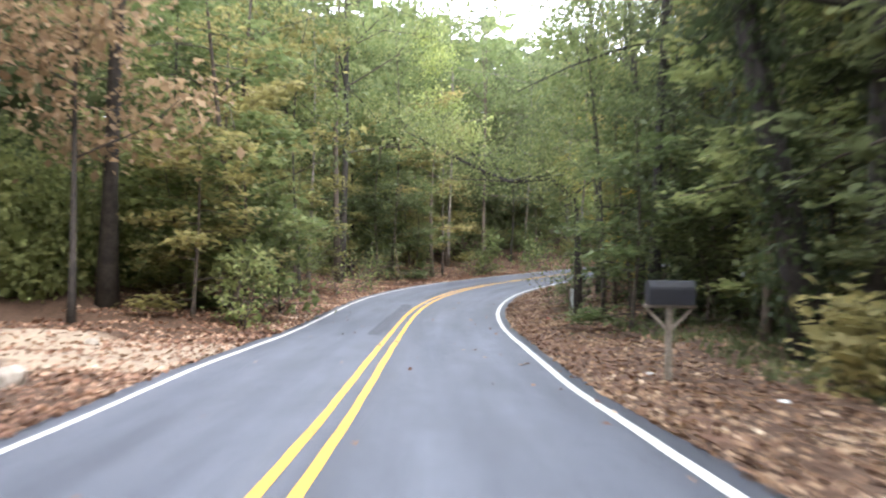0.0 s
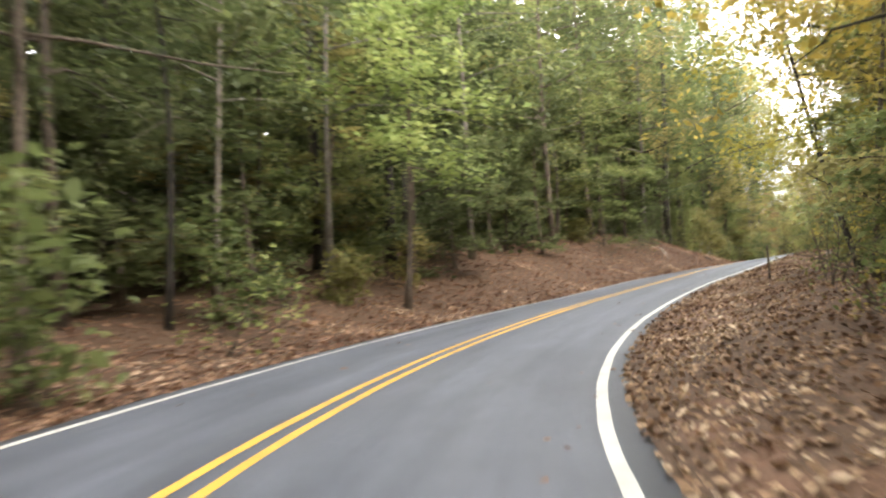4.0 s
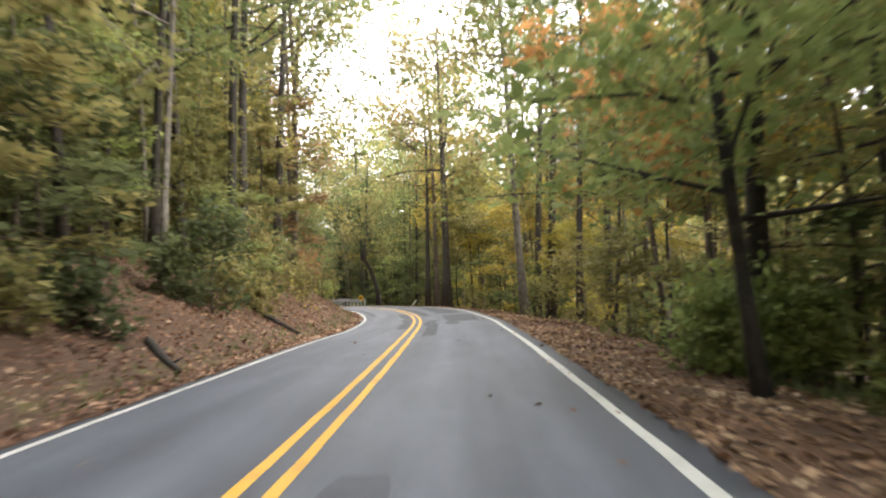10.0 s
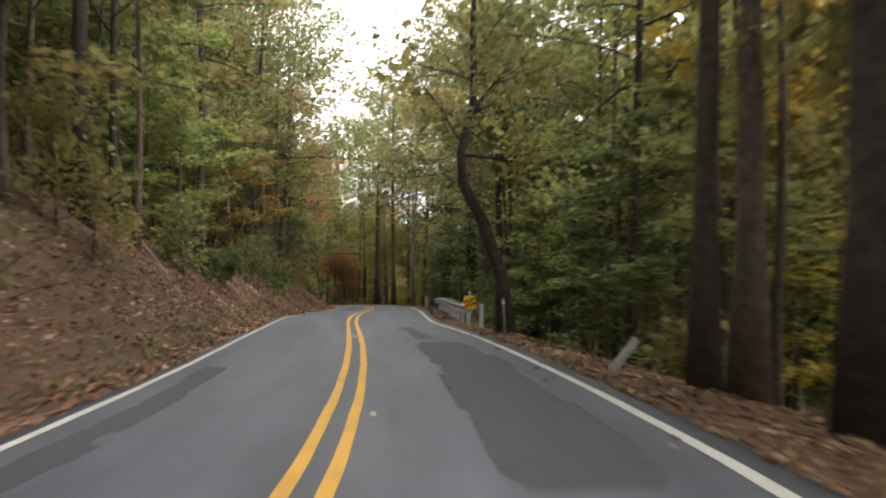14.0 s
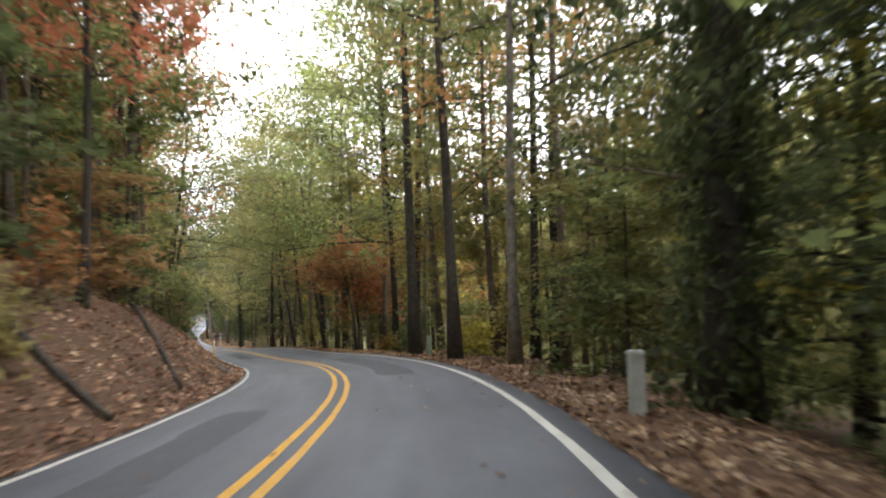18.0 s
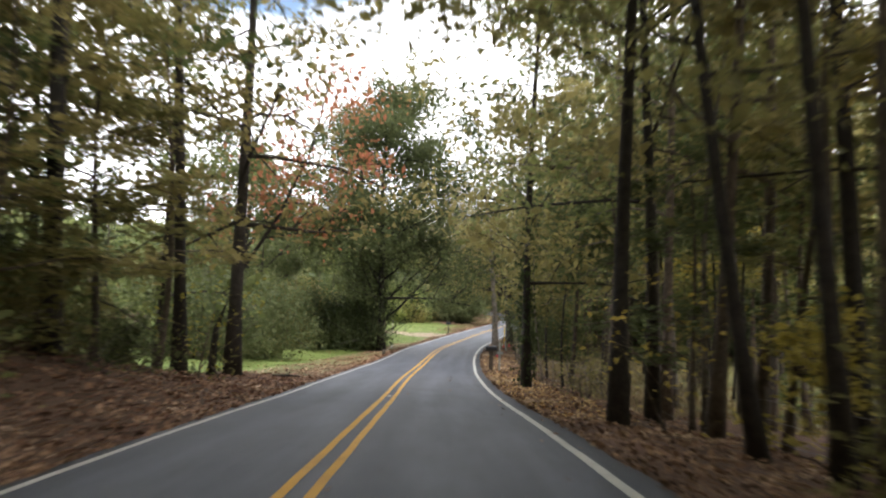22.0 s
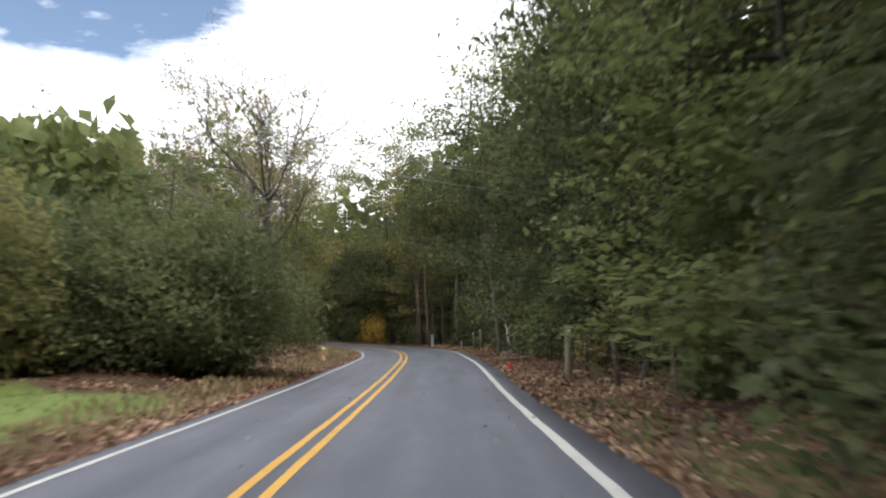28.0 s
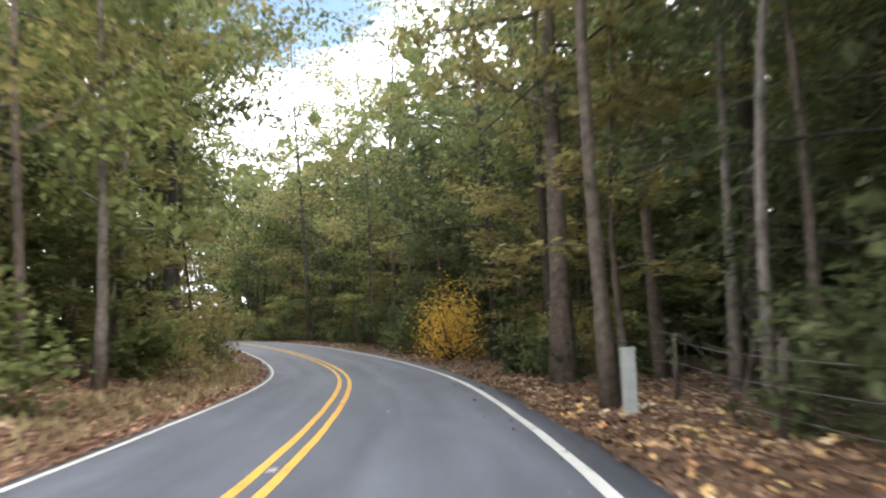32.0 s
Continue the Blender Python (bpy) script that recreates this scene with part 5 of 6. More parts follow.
for k, (s, lat, tone, scale) in enumerate((
        (13.5, 11.5, "deep", 0.8), (20.5, 9.6, "deep", 0.8), (28.5, 9.8, "deep", 0.8), (36.0, 10.5, "green", 0.8), (46.0, 10.5, "olive", 0.8), (62.0, 11.5, "olive", 0.9),
        (74.0, 10.5, "olive", 0.9), (81.0, 10.2, "yellow", 0.85), (88.0, 10.5, "green", 0.9), (66.0, -10.5, "deep", 1.0), (75.0, -10.0, "green", 1.0), (84.0, -9.8, "deep", 1.0), (93.0, -10.2, "green", 1.0), (101.0, -9.8, "deep", 0.95),
        (30.0, -10.0, "green", 0.95), (40.0, -9.8, "deep", 0.95), (49.0, -10.2, "green", 0.95), (57.5, -9.6, "deep", 0.95),
        (113.0, 10.8, "deep", 1.0), (122.0, 11.6, "deep", 1.0), (131.0, 9.8, "deep", 0.9), (144.0, 10.0, "green", 0.9), (153.0, -10.8, "olive", 0.9), (166.0, -10.6, "green", 0.9),
        (241.0, 9.4, "deep", 1.0), (248.5, 9.8, "deep", 1.0), (256.0, 10.2, "green", 0.95), (263.5, 10.5, "olive", 0.9), (270.5, 11.0, "green", 0.85), (278.0, 11.5, "olive", 0.8), (296.0, 9.2, "deep", 0.5),
        (372.0, 7.8, "deep", 0.85), (379.0, 7.6, "deep", 0.9), (387.5, 7.6, "deep", 0.95), (396.0, 8.4, "deep", 1.0), (404.0, 8.2, "deep", 1.05), (412.5, 8.0, "green", 1.0), (420.5, 7.8, "deep", 1.05),
        (428.5, 7.8, "deep", 1.1), (436.5, 8.2, "deep", 1.05), (445.0, 8.4, "green", 1.05), (453.5, 8.6, "deep", 1.0), (462.0, 8.8, "deep", 1.0), (470.5, 9.0, "deep", 0.95))):
    dense_tree(s, lat, tone, scale, k)

# dark wall of trees close by the fence line
key_tree("hedge_tree", 443.4, 4.94, 13, 0.075, 0.25, "deep", BARK_GREY, (-0.05, 0.0), limbs=14, reach=3.4, label="grey-stemmed tree at the wood's edge", seed=50)
key_tree("roadside_tree", 479.7, 5.30, 19, 0.30, 0.35, "olive", BARK, (-0.02, 0.0), limbs=15, reach=4.6, label="stout brown tree beside the pedestal", seed=51, ivy=0.08)
key_tree("roadside_tree", 472.4, 4.53, 17, 0.15, 0.5, "deep", BARK, (-0.03, 0.0), limbs=10, reach=3.0, label="slim reddish-brown tree beside the pedestal", seed=52)
key_tree("roadside_tree", 477.9, -5.60, 16, 0.14, 0.22, "green", BARK_GREY, (0.0, 0.0), limbs=15, reach=2.8, per=13, label="slim green tree on the low bank", seed=53)


def snag(s, lat, h, label):
    rng = np.random.default_rng(3)
    pts = [(0, 0, -0.2), (0.02, 0, 0.4), (-0.08, 0, 1.0), (-0.05, 0.03, h * 0.75), (-0.14, 0.05, h)]
    ob = empty("tree_snag", spot(s, lat), label, "dead tree")
    tube_part("trunk", pts, [0.10, 0.065, 0.058, 0.052, 0.03], BARK_PALE, ob, 9)
    for i in range(4):
        tube_part("branch", limb_line(rng, (0, 0, 0.9 + 0.3 * i), i * 1.7, 0.5, 0.7, 4), [0.03, 0.024, 0.016, 0.008], BARK_PALE, ob, 5)


snag(435.9, 4.64, 1.5, "broken pale tree stub at the verge's edge")

# ---- the woods, stretch by stretch ----
def pick(rng, mix):
    r = rng.random() * sum(w for _, w in mix)
    for k, w in mix:
        r -= w
        if r <= 0:
            return k
    return mix[-1][0]


# side, from, to, nearest lateral, leaf mix, trees per 10 m: tall, under, shrub, brush, pole
WOODS = [
    (-1, -45, 5, 4.6, "green:4 olive:3 rust:1.5 fresh:2", (3, 8, 5, 3, 2)),
    (-1, 16, 62, 3.7, "green:6 deep:3 fresh:2.5 olive:3.5 rust:0.4", (4, 19, 1, 10, 3)),
    (-1, 62, 110, 5.2, "deep:5 green:5 olive:1.5", (5, 13, 5, 4, 3)),
    (-1, 110, 150, 4.9, "green:4 deep:5 olive:3", (5, 13, 7, 3, 4)),
    (-1, 150, 215, 4.7, "olive:6 yellow:2.5 green:5 fresh:1 rust:0.7", (7, 15, 4, 5, 9)),
    (-1, 215, 265, 4.7, "olive:4 green:4 deep:3 rust:1.5 orange:1 red:0.7", (7, 13, 4, 6, 7)),
    (-1, 265, 326, 5.0, "olive:4 green:5 yellow:1 red:0.7 deep:2", (9, 13, 6, 6, 8)),
    (-1, 440, 484, 9.5, "deep:5 green:3", (0, 3, 3, 5, 0)),
    (-1, 470, 560, 4.6, "green:4 olive:4 yellow:1 deep:2", (5, 8, 4, 3, 4)),
    (1, -45, 18, 6.6, "deep:5 green:4 olive:2", (6, 7, 3, 3, 4)),
    (1, 18, 36, 5.0, "deep:5 green:4 olive:2", (6, 12, 6, 6, 14)),
    (1, 30, 78, 7.0, "olive:4 green:3 deep:1 yellow:2.5", (6, 9, 3, 5, 5)),
    (1, 84, 140, 6.6, "deep:5 green:3 olive:2", (6, 7, 3, 2, 6)),
    (1, 140, 210, 5.2, "olive:5 green:4 yellow:2 orange:0.6", (4, 5, 2, 1, 10)),
    (1, 205, 262, 5.6, "olive:2 deep:5 green:5 fresh:1 yellow:0.5", (6, 8, 3, 1, 8)),
    (1, 262, 300, 5.5, "yellow:2 olive:4 green:4 orange:1 red:1", (5, 6, 3, 1, 6)),
    (1, 300, 328, 4.8, "olive:5 green:4 yellow:1.5 deep:1 orange:0.6", (5, 4, 1, 2, 12)),
    (1, 326, 346, 5.2, "olive:5 deep:3 yellow:0.7", (3, 1, 0, 4, 14)),
    (1, 328, 362, 9.0, "olive:5 green:3 deep:2", (5, 2, 0, 3, 4)),
    (1, 364, 384, 6.4, "deep:5 olive:2", (7, 6, 3, 5, 5)),
    (1, 384, 470, 5.6, "deep:6 green:3 olive:2", (7, 9, 3, 4, 7)),
    (1, 470, 560, 4.8, "deep:4 green:4 olive:3", (5, 7, 4, 3, 4)),
]
GROUPS = dict(tall="tall trees of the roadside woods", under="young trees of the roadside woods", shrub="shrubs of the verge", brush="bare brush", pole="slim trees")


def grow(rng, kind, stock, s, lat, tone, smin, smax, label, category):
    m = spot(s, lat, -0.05, rng.uniform(0, 360))
    tree_thing({"tall": "tall_tree", "under": "young_tree", "shrub": "shrub", "brush": "brush", "pole": "slim_tree"}[kind], rng.choice(stock), m, label, category, GROUPS[kind],
               LEAF[tone], rng.uniform(smin, smax))


def plant():
    rng = random.Random(7)
    for side, s0, s1, near, mix, dens in WOODS:
        mix = [(w.split(":")[0], float(w.split(":")[1])) for w in mix.split()]
        length = s1 - s0
        for kind, per10, lo, hi, gap, stock, smin, smax, what, cat in (
                ("tall", dens[0] * 0.48, 1.7, 8.5, 2.4, TALL, 0.8, 1.15, "tall woodland tree with {} autumn leaves", "tree"),
                ("under", dens[1] * 0.5, 1.2, 6.5, 1.5, UNDER, 0.75, 1.2, "young understorey tree with {} leaves in layers", "tree"),
                ("pole", dens[4] * 0.65, 1.0, 12.0, 0.9, POLES, 0.8, 1.15, "slim dark-stemmed tree with sparse {} leaves", "tree"),
                ("shrub", dens[2] * 0.8, 0.2, 4.5, 0.8, SHRUB, 0.7, 1.25, "leafy {} shrub at the edge of the woods", "shrub"),
                ("brush", dens[3] * 0.7, 0.0, 4.0, 0.7, BRUSH, 0.7, 1.2, "tangle of bare twigs with {} leaves", "shrub")):
            for _ in range(int(round(per10 * length / 10))):
                for _try in range(6):
                    s = rng.uniform(s0, s1)
                    lat = side * (near + lo + (hi - lo) * rng.random() ** 1.3)
                    if free(s, lat, gap):
                        tone = pick(rng, mix)
                        grow(rng, kind, stock, s, lat, tone, smin, smax, what.format(WORDS[tone]), cat)
                        break


plant()


def far_woods(name, side, s0, s1, l0, l1, h, tones, seed):
    """The depth of the woods behind the trees: clumps of leaves nobody could count, thickest near the ground, with a dark mass behind."""
    rng = np.random.default_rng(seed)
    clumps = int((s1 - s0) * h * 1.2)
    s, u = rng.uniform(s0, s1, clumps), rng.uniform(0, 1, clumps)
    lat = side * (l0 + (l1 - l0) * rng.uniform(0, 1, clumps))
    p = ground_point(s, lat)
    top = h * (0.82 + 0.18 * np.sin(s * 0.21 + lat * 0.3) * np.sin(s * 0.083 + 1.0))
    p[:, 2] += top * u ** 1.15
    q = leaves_at(rng, p, 10, (0.8, 0.8, 0.6), (0.32, 0.66), 0.3, 0.1, 0.7)
    n = int((s1 - s0) * h * 5.0)
    s, u = rng.uniform(s0, s1, n), rng.uniform(0, 1, n)
    p = ground_point(s, side * (l1 + 6 * rng.uniform(-1, 1, n)))
    p[:, 2] += 0.80 * h * u ** 1.3
    q = np.concatenate([q, leaves_at(rng, p, 1, 0.3, (1.3, 2.5), 0.05, 0.4, 0.8)])
    tagged(new(name, quads_mesh(name, q, LEAF[tones])), "distant woodland foliage closing the view behind the trees", "woods", "", "stuff")


for k, (side, s0, s1, l0, l1, h, tones) in enumerate([
    (-1, -58, 70, 12, 24, 24, "deep"),
    (-1, 60, 170, 13, 26, 24, "deep"),
    (-1, 160, 328, 13, 28, 24, "olive"),
    (-1, 326, 358, 24, 40, 19, "deep"),
    (-1, 350, 490, 40, 54, 13, "green"),
    (-1, 424, 470, 12, 24, 7, "deep"),
    (-1, 466, 575, 10, 26, 22, "green"),
    (1, -58, 90, 12, 26, 22, "olive"),
    (1, 84, 148, 13, 28, 23, "deep"),
    (1, 146, 204, 18, 31, 16, "olive"),
    (1, 190, 260, 16, 32, 24, "green"),
    (1, 258, 302, 17, 31, 19, "olive"),
    (1, 300, 352, 26, 42, 18, "olive"),
    (1, 350, 368, 25, 40, 18, "olive"),
    (1, 366, 390, 15, 30, 18, "deep"),
    (1, 380, 575, 10, 24, 21, "deep"),
]):
    far_woods("far_woods", side, s0, s1, l0, l1, h, tones, 900 + k)


def far_canopy(seed, tones, share):
    """The roof of the woods away from the road, out of reach of the eye but for its edge."""
    rng = np.random.default_rng(seed)
    n = 26000
    s = rng.uniform(-55, 575, n)
    lat = rng.choice([-1, 1], n) * rng.uniform(36, 150, n)
    p = ground_point(s, np.sign(lat) * 50.0)
    a = np.interp(s, run, turn)
    p[:, 0] += np.cos(a) * (lat - np.sign(lat) * 50)
    p[:, 1] += np.sin(a) * (lat - np.sign(lat) * 50)
    z, dist, _ = land(p[:, 0], p[:, 1])
    keep = (dist > np.where((lat < 0) & (s > 318) & (s < 500), 56, 36)) & (rng.uniform(0, 1, n) < share)
    p = p[keep]
    p[:, 2] = z[keep] + rng.uniform(2, 12, len(p)) + 2.0 * np.sin(p[:, 0] * 0.11) * np.sin(p[:, 1] * 0.13)
    q = leaves_at(rng, p, 3, (1.6, 1.6, 1.0), (1.6, 3.2), 0.5, 0.1, 0.8)
    tagged(new("far_woods", quads_mesh("far_woods", q, LEAF[tones])), "distant woodland canopy beyond the roadside trees", "woods", "", "stuff")


def light_blocking_canopy(name, side, s0, s1, l0, l1, z0, z1, seed, tones):
    """A closed leaf layer over the depth of the woods, mostly unseen, added to keep the light from their floor."""
    rng = np.random.default_rng(seed)
    n = int((s1 - s0) * (l1 - l0) * 1.1)
    s, lat = rng.uniform(s0, s1, n), rng.uniform(l0, l1, n)
    p = ground_point(s, side * lat)
    p[:, 2] += rng.uniform(z0, z1, n) + 1.5 * np.sin(s * 0.23 + lat * 0.31)
    tagged(new(name, quads_mesh(name, leaves_at(rng, p, 1, 0.2, (1.5, 2.6), 0.55, 0.1, 0.8), LEAF[tones])), "added leaf layer, mostly out of sight, that keeps skylight off the woodland floor", "woods", "", "stuff")


# leaf layers mostly out of sight, added to block skylight and darken the understorey
for k, (side, s0, s1, l0, l1, tones) in enumerate(((-1, -58, 330, 11, 44, "green"), (1, -58, 146, 11, 44, "olive"), (1, 212, 258, 11, 44, "olive"), (1, 366, 575, 9.5, 40, "deep"), (-1, 506, 575, 12, 40, "green"))):
    light_blocking_canopy("far_woods", side, s0, s1, l0, l1, 11, 20, 700 + k, tones)

far_canopy(31, "olive", 0.35)
far_canopy(32, "deep", 0.4)
far_canopy(33, "green", 0.35)


# ---- leaf litter and grass ----
def litter(side, s0, s1, d0, d1, per_m2, seed, size=(0.06, 0.145)):
    rng = np.random.default_rng(seed)
    n = int((s1 - s0) * (d1 - d0) * per_m2)
    s, d = rng.uniform(s0, s1, n), d0 + (d1 - d0) * rng.uniform(0, 1, n) ** 1.15
    lat = np.where(side > 0, EDGE_R + d, -(EDGE_L + d))
    lawn, field, clay, gravel = zones(s, lat)
    keep = rng.uniform(0, 1, n) > np.clip(lawn * 1.2 + gravel * 0.5 + clay * 0.5 + field * 0.7, 0, 0.97)
    p = ground_point(s[keep], lat[keep])
    p[:, 2] += rng.uniform(0.005, 0.05, len(p))
    return leaves_at(rng, p, 1, 0.0, size, 0.66, 0.0, 0.75)


for side in (1, -1):
    q = np.concatenate([litter(side, a, a + 50, -0.06, 6.0, dn * 1.9, 50 + a + side) for a, dn in ((-15, 28), (35, 26), (85, 26), (135, 26), (185, 26), (235, 26), (285, 26), (335, 28), (385, 24), (435, 24), (485, 8))]
                       + [litter(side, a, a + 50, -0.04, 2.6, 55, 450 + a + side, (0.045, 0.1)) for a in range(-15, 470, 50)])
    tagged(new("leaf_litter", quads_mesh("leaf_litter", q, LITTER)), "fallen brown and tan leaves covering the verge", "leaves", "", "stuff")
BRIGHT = leaf_material("leaf_litter_bright", (0.30, 0.13, 0.06), (0.42, 0.24, 0.09), (0.55, 0.38, 0.14), (0.62, 0.48, 0.20), (0.66, 0.56, 0.40), glow=0.15, rough=0.7)
q = np.concatenate([litter(1, 318, 345, 0.1, 2.2, 42, 811, (0.06, 0.14)), litter(1, 345, 366, 0.2, 2.8, 9, 812, (0.08, 0.17)), litter(1, 276, 300, 0.1, 3.5, 18, 813, (0.07, 0.15)), litter(1, 440, 475, 0.2, 2.6, 10, 814, (0.08, 0.17))])
tagged(new("bright_leaves", quads_mesh("bright_leaves", q, BRIGHT)), "fresh-fallen golden, orange and tan leaves on the verge", "leaves", "", "stuff")
rng = np.random.default_rng(5)
n = 900
p = road_point(rng.uniform(-10, 500, n), np.where(rng.random(n) < 0.6, rng.uniform(2.4, 3.4, n), rng.uniform(-2.4, 2.8, n)))
p[:, 2] += 0.012
tagged(new("road_leaves", quads_mesh("road_leaves", leaves_at(rng, p, 1, 0.0, (0.06, 0.13), 0.9, 0.0, 0.75), LITTER)), "scattered fallen leaves on the asphalt", "leaves", "", "stuff")


def blades(name, s0, s1, d0, d1, side, count, size, mat, label, seed, lawn_only=True):
    rng = np.random.default_rng(seed)
    s, d = rng.uniform(s0, s1, count), rng.uniform(d0, d1, count)
    lat = np.where(side > 0, EDGE_R + d, -(EDGE_L + d))
    if lawn_only:
        keep = rng.uniform(0, 1, count) < zones(s, lat)[0] + 0.05
        s, lat = s[keep], lat[keep]
    p = ground_point(s, lat)
    n = len(p)
    az, ln = rng.uniform(0, 2 * np.pi, n), rng.uniform(*size, n)
    b = np.stack([np.cos(az), np.sin(az), np.zeros(n)], 1) * (ln * 0.22)[:, None]
    t = np.stack([rng.normal(0, 0.35, n), rng.normal(0, 0.35, n), np.ones(n)], 1) * ln[:, None]
    q = np.stack([p - b, p + b, p + b * 0.3 + t, p - b * 0.3 + t], 1)
    tagged(new(name, quads_mesh(name, q, mat)), label, "grass", "", "stuff")


blades("lawn_grass", 330, 418, 1.0, 16.0, -1, 30000, (0.03, 0.08), BLADES, "short mown lawn grass beside the road", 61)
blades("verge_grass", 120, 220, 0.25, 1.2, -1, 1800, (0.05, 0.11), BLADES, "thin green grass at the foot of the bank", 62, False)
blades("verge_grass", 374, 412, 0.2, 1.6, 1, 2200, (0.04, 0.10), BLADES, "short grass of the verge", 63, False)
blades("ground_ivy", -10, 24, 3.0, 8.0, 1, 5000, (0.10, 0.22), LEAF["deep"], "dark green ground ivy under the trees", 64, False)
blades("ground_ivy", 84, 150, 2.6, 7.0, 1, 9000, (0.10, 0.24), LEAF["deep"], "dark green ground cover below the verge", 65, False)
blades("dry_grass", 328, 368, 3.2, 14.0, 1, 9000, (0.1, 0.26), STRAW, "tall dry grass behind the wire fence", 66, False)
blades("dry_grass", 400, 500, 0.4, 2.5, -1, 6000, (0.08, 0.2), STRAW, "dry straw-coloured grass on the verge", 67, False)


# ---- things along the road ----
def barrel(w, h, ln, z0, r=None):
    """A mailbox shell: straight sides, round top, long in y."""
    bm = bmesh.new()
    prof = [(-w / 2, 0), (w / 2, 0)] + [(w / 2 * math.cos(a), h - w / 2 + w / 2 * math.sin(a)) for a in np.linspace(0, math.pi, 11)]
    a = [bm.verts.new((x, -ln / 2, z + z0)) for x, z in prof]
    b = [bm.verts.new((x, ln / 2, z + z0)) for x, z in prof]
    n = len(prof)
    for i in range(n):
        bm.faces.new((a[i], a[(i + 1) % n], b[(i + 1) % n], b[i]))
    bm.faces.new(a[::-1])
    bm.faces.new(b)
    bmesh.ops.recalc_face_normals(bm, faces=bm.faces)
    return bm


def mailbox(s, lat, face, size, post_h, braces, shell, flag, label, flap_open=False, post_mat=TIMBER):
    """face turns the box; its door looks along -y of the thing."""
    w, h, ln = size
    ob = empty("mailbox", spot(s, lat, 0, face), label, "mailbox", "roadside mailboxes")
    part("post", box(0.10, 0.10, post_h + 0.3, 0, 0, post_h / 2 - 0.15, 0.008), post_mat, ob)
    part("arm", box(0.14, ln + 0.12, 0.05, 0, 0, post_h + 0.025, 0.006), post_mat, ob)
    if braces:
        for k in (-1, 1):
            part("brace", box(0.05, 0.05, 0.52, 0, 0, 0, 0.005, Matrix.Translation((0, k * 0.19, post_h - 0.2)) @ Matrix.Rotation(-k * radians(45), 4, "X")), TIMBER, ob)
    body = part("box", barrel(w, h, ln, post_h + 0.052), shell, ob)
    door = barrel(w * 1.04, h * 1.02, 0.02, 0)
    m = Matrix.Translation((0, -ln / 2 - 0.012, post_h + 0.052))
    if flap_open:
        m = m @ Matrix.Rotation(radians(80), 4, "X")
    door.transform(m)
    part("door", door, shell, body)
    if flag:
        part("flag", box(0.012, 0.05, 0.16, w / 2 + 0.012, -ln * 0.15, post_h + h * 0.8, 0.003), RED, body, "red signal flag")
    return ob


mailbox(9.5, 4.83, 90, (0.30, 0.40, 0.74), 1.16, True, BLACK, True, "large black mailbox on a braced timber post")
mailbox(395.9, -3.28, -95, (0.17, 0.22, 0.48), 1.02, False, BLACK, False, "black mailbox on a brown wooden post by the driveway", post_mat=DARK_TIMBER)
mailbox(349.0, 3.70, 95, (0.2, 0.25, 0.5), 1.02, False, BLACK, False, "dark mailbox with its door hanging open, on a wooden post", True, post_mat=DARK_TIMBER)
mailbox(348.4, 3.80, 90, (0.17, 0.22, 0.48), 1.05, False, BLACK, False, "dark mailbox on a wooden post beside another", post_mat=DARK_TIMBER)
mailbox(329.0, 17.07, 60, (0.2, 0.25, 0.5), 1.0, False, BLACK, False, "black mailbox half hidden by leaves", post_mat=DARK_TIMBER)


def cross_post(s, lat):
    ob = empty("address_post", spot(s, lat, 0, 0), "weathered white wooden post with a short crossboard", "post")
    part("post", box(0.09, 0.09, 1.75, 0, 0, 0.7, 0.006), PALE_GREY, ob)
    part("crossboard", box(0.34, 0.035, 0.13, 0.02, -0.07, 0.95, 0.004), PALE_GREY, ob)
    part("plate", box(0.07, 0.012, 0.12, 0.17, -0.02, 1.42, 0.002), WHITE, ob, "small white plate")


cross_post(348.7, 4.21)


def pedestal(s, lat, h, w, mat, label, tilt=(0, 0), round_top=False):
    ob = empty("utility_pedestal", spot(s, lat) @ Matrix.Rotation(radians(tilt[0]), 4, "X") @ Matrix.Rotation(radians(tilt[1]), 4, "Y"), label, "utility box", "utility pedestals")
    part("body", box(w, w, h + 0.2, 0, 0, h / 2 - 0.1, 0.02), mat, ob)
    part("cap", box(w * 1.1, w * 1.1, 0.07, 0, 0, h + 0.02, 0.015), mat, ob)
    part("band", box(w * 1.04, w * 1.04, 0.03, 0, 0, h * 0.55, 0.004), mat, ob)


pedestal(27.1, 5.64, 0.85, 0.16, PALE_GREY, "pale grey-green utility pedestal at the foot of a tree")
pedestal(250.8, 4.21, 0.8, 0.20, PALE_GREY, "grey-green utility pedestal below the bend")
pedestal(273.2, 4.33, 0.75, 0.18, GREEN_GREY, "green utility pedestal beside a dark trunk")
pedestal(242.8, 28.14, 0.75, 0.22, GREEN_GREY, "green utility pedestal between slim trees")
pedestal(460.5, 4.74, 0.5, 0.09, PALE_GREY, "short pale marker pedestal in the leaves", (0, 4))
pedestal(471.4, 4.56, 1.0, 0.2, PALE_GREY, "tall pale grey utility pedestal beside two trees")
pedestal(370.4, 5.00, 0.75, 0.13, PALE_GREY, "weathered grey marker box by the fence", (0, -6))


def leaning_board(s, lat):
    ob = empty("fallen_board", spot(s, lat), "pale broken board leaning at the verge", "board")
    part("board", box(0.14, 0.05, 0.75, 0, 0, 0, 0.005, Matrix.Translation((0, 0, 0.26)) @ Matrix.Rotation(radians(38), 4, "Y")), PALE_GREY, ob)


leaning_board(196.5, 4.3)


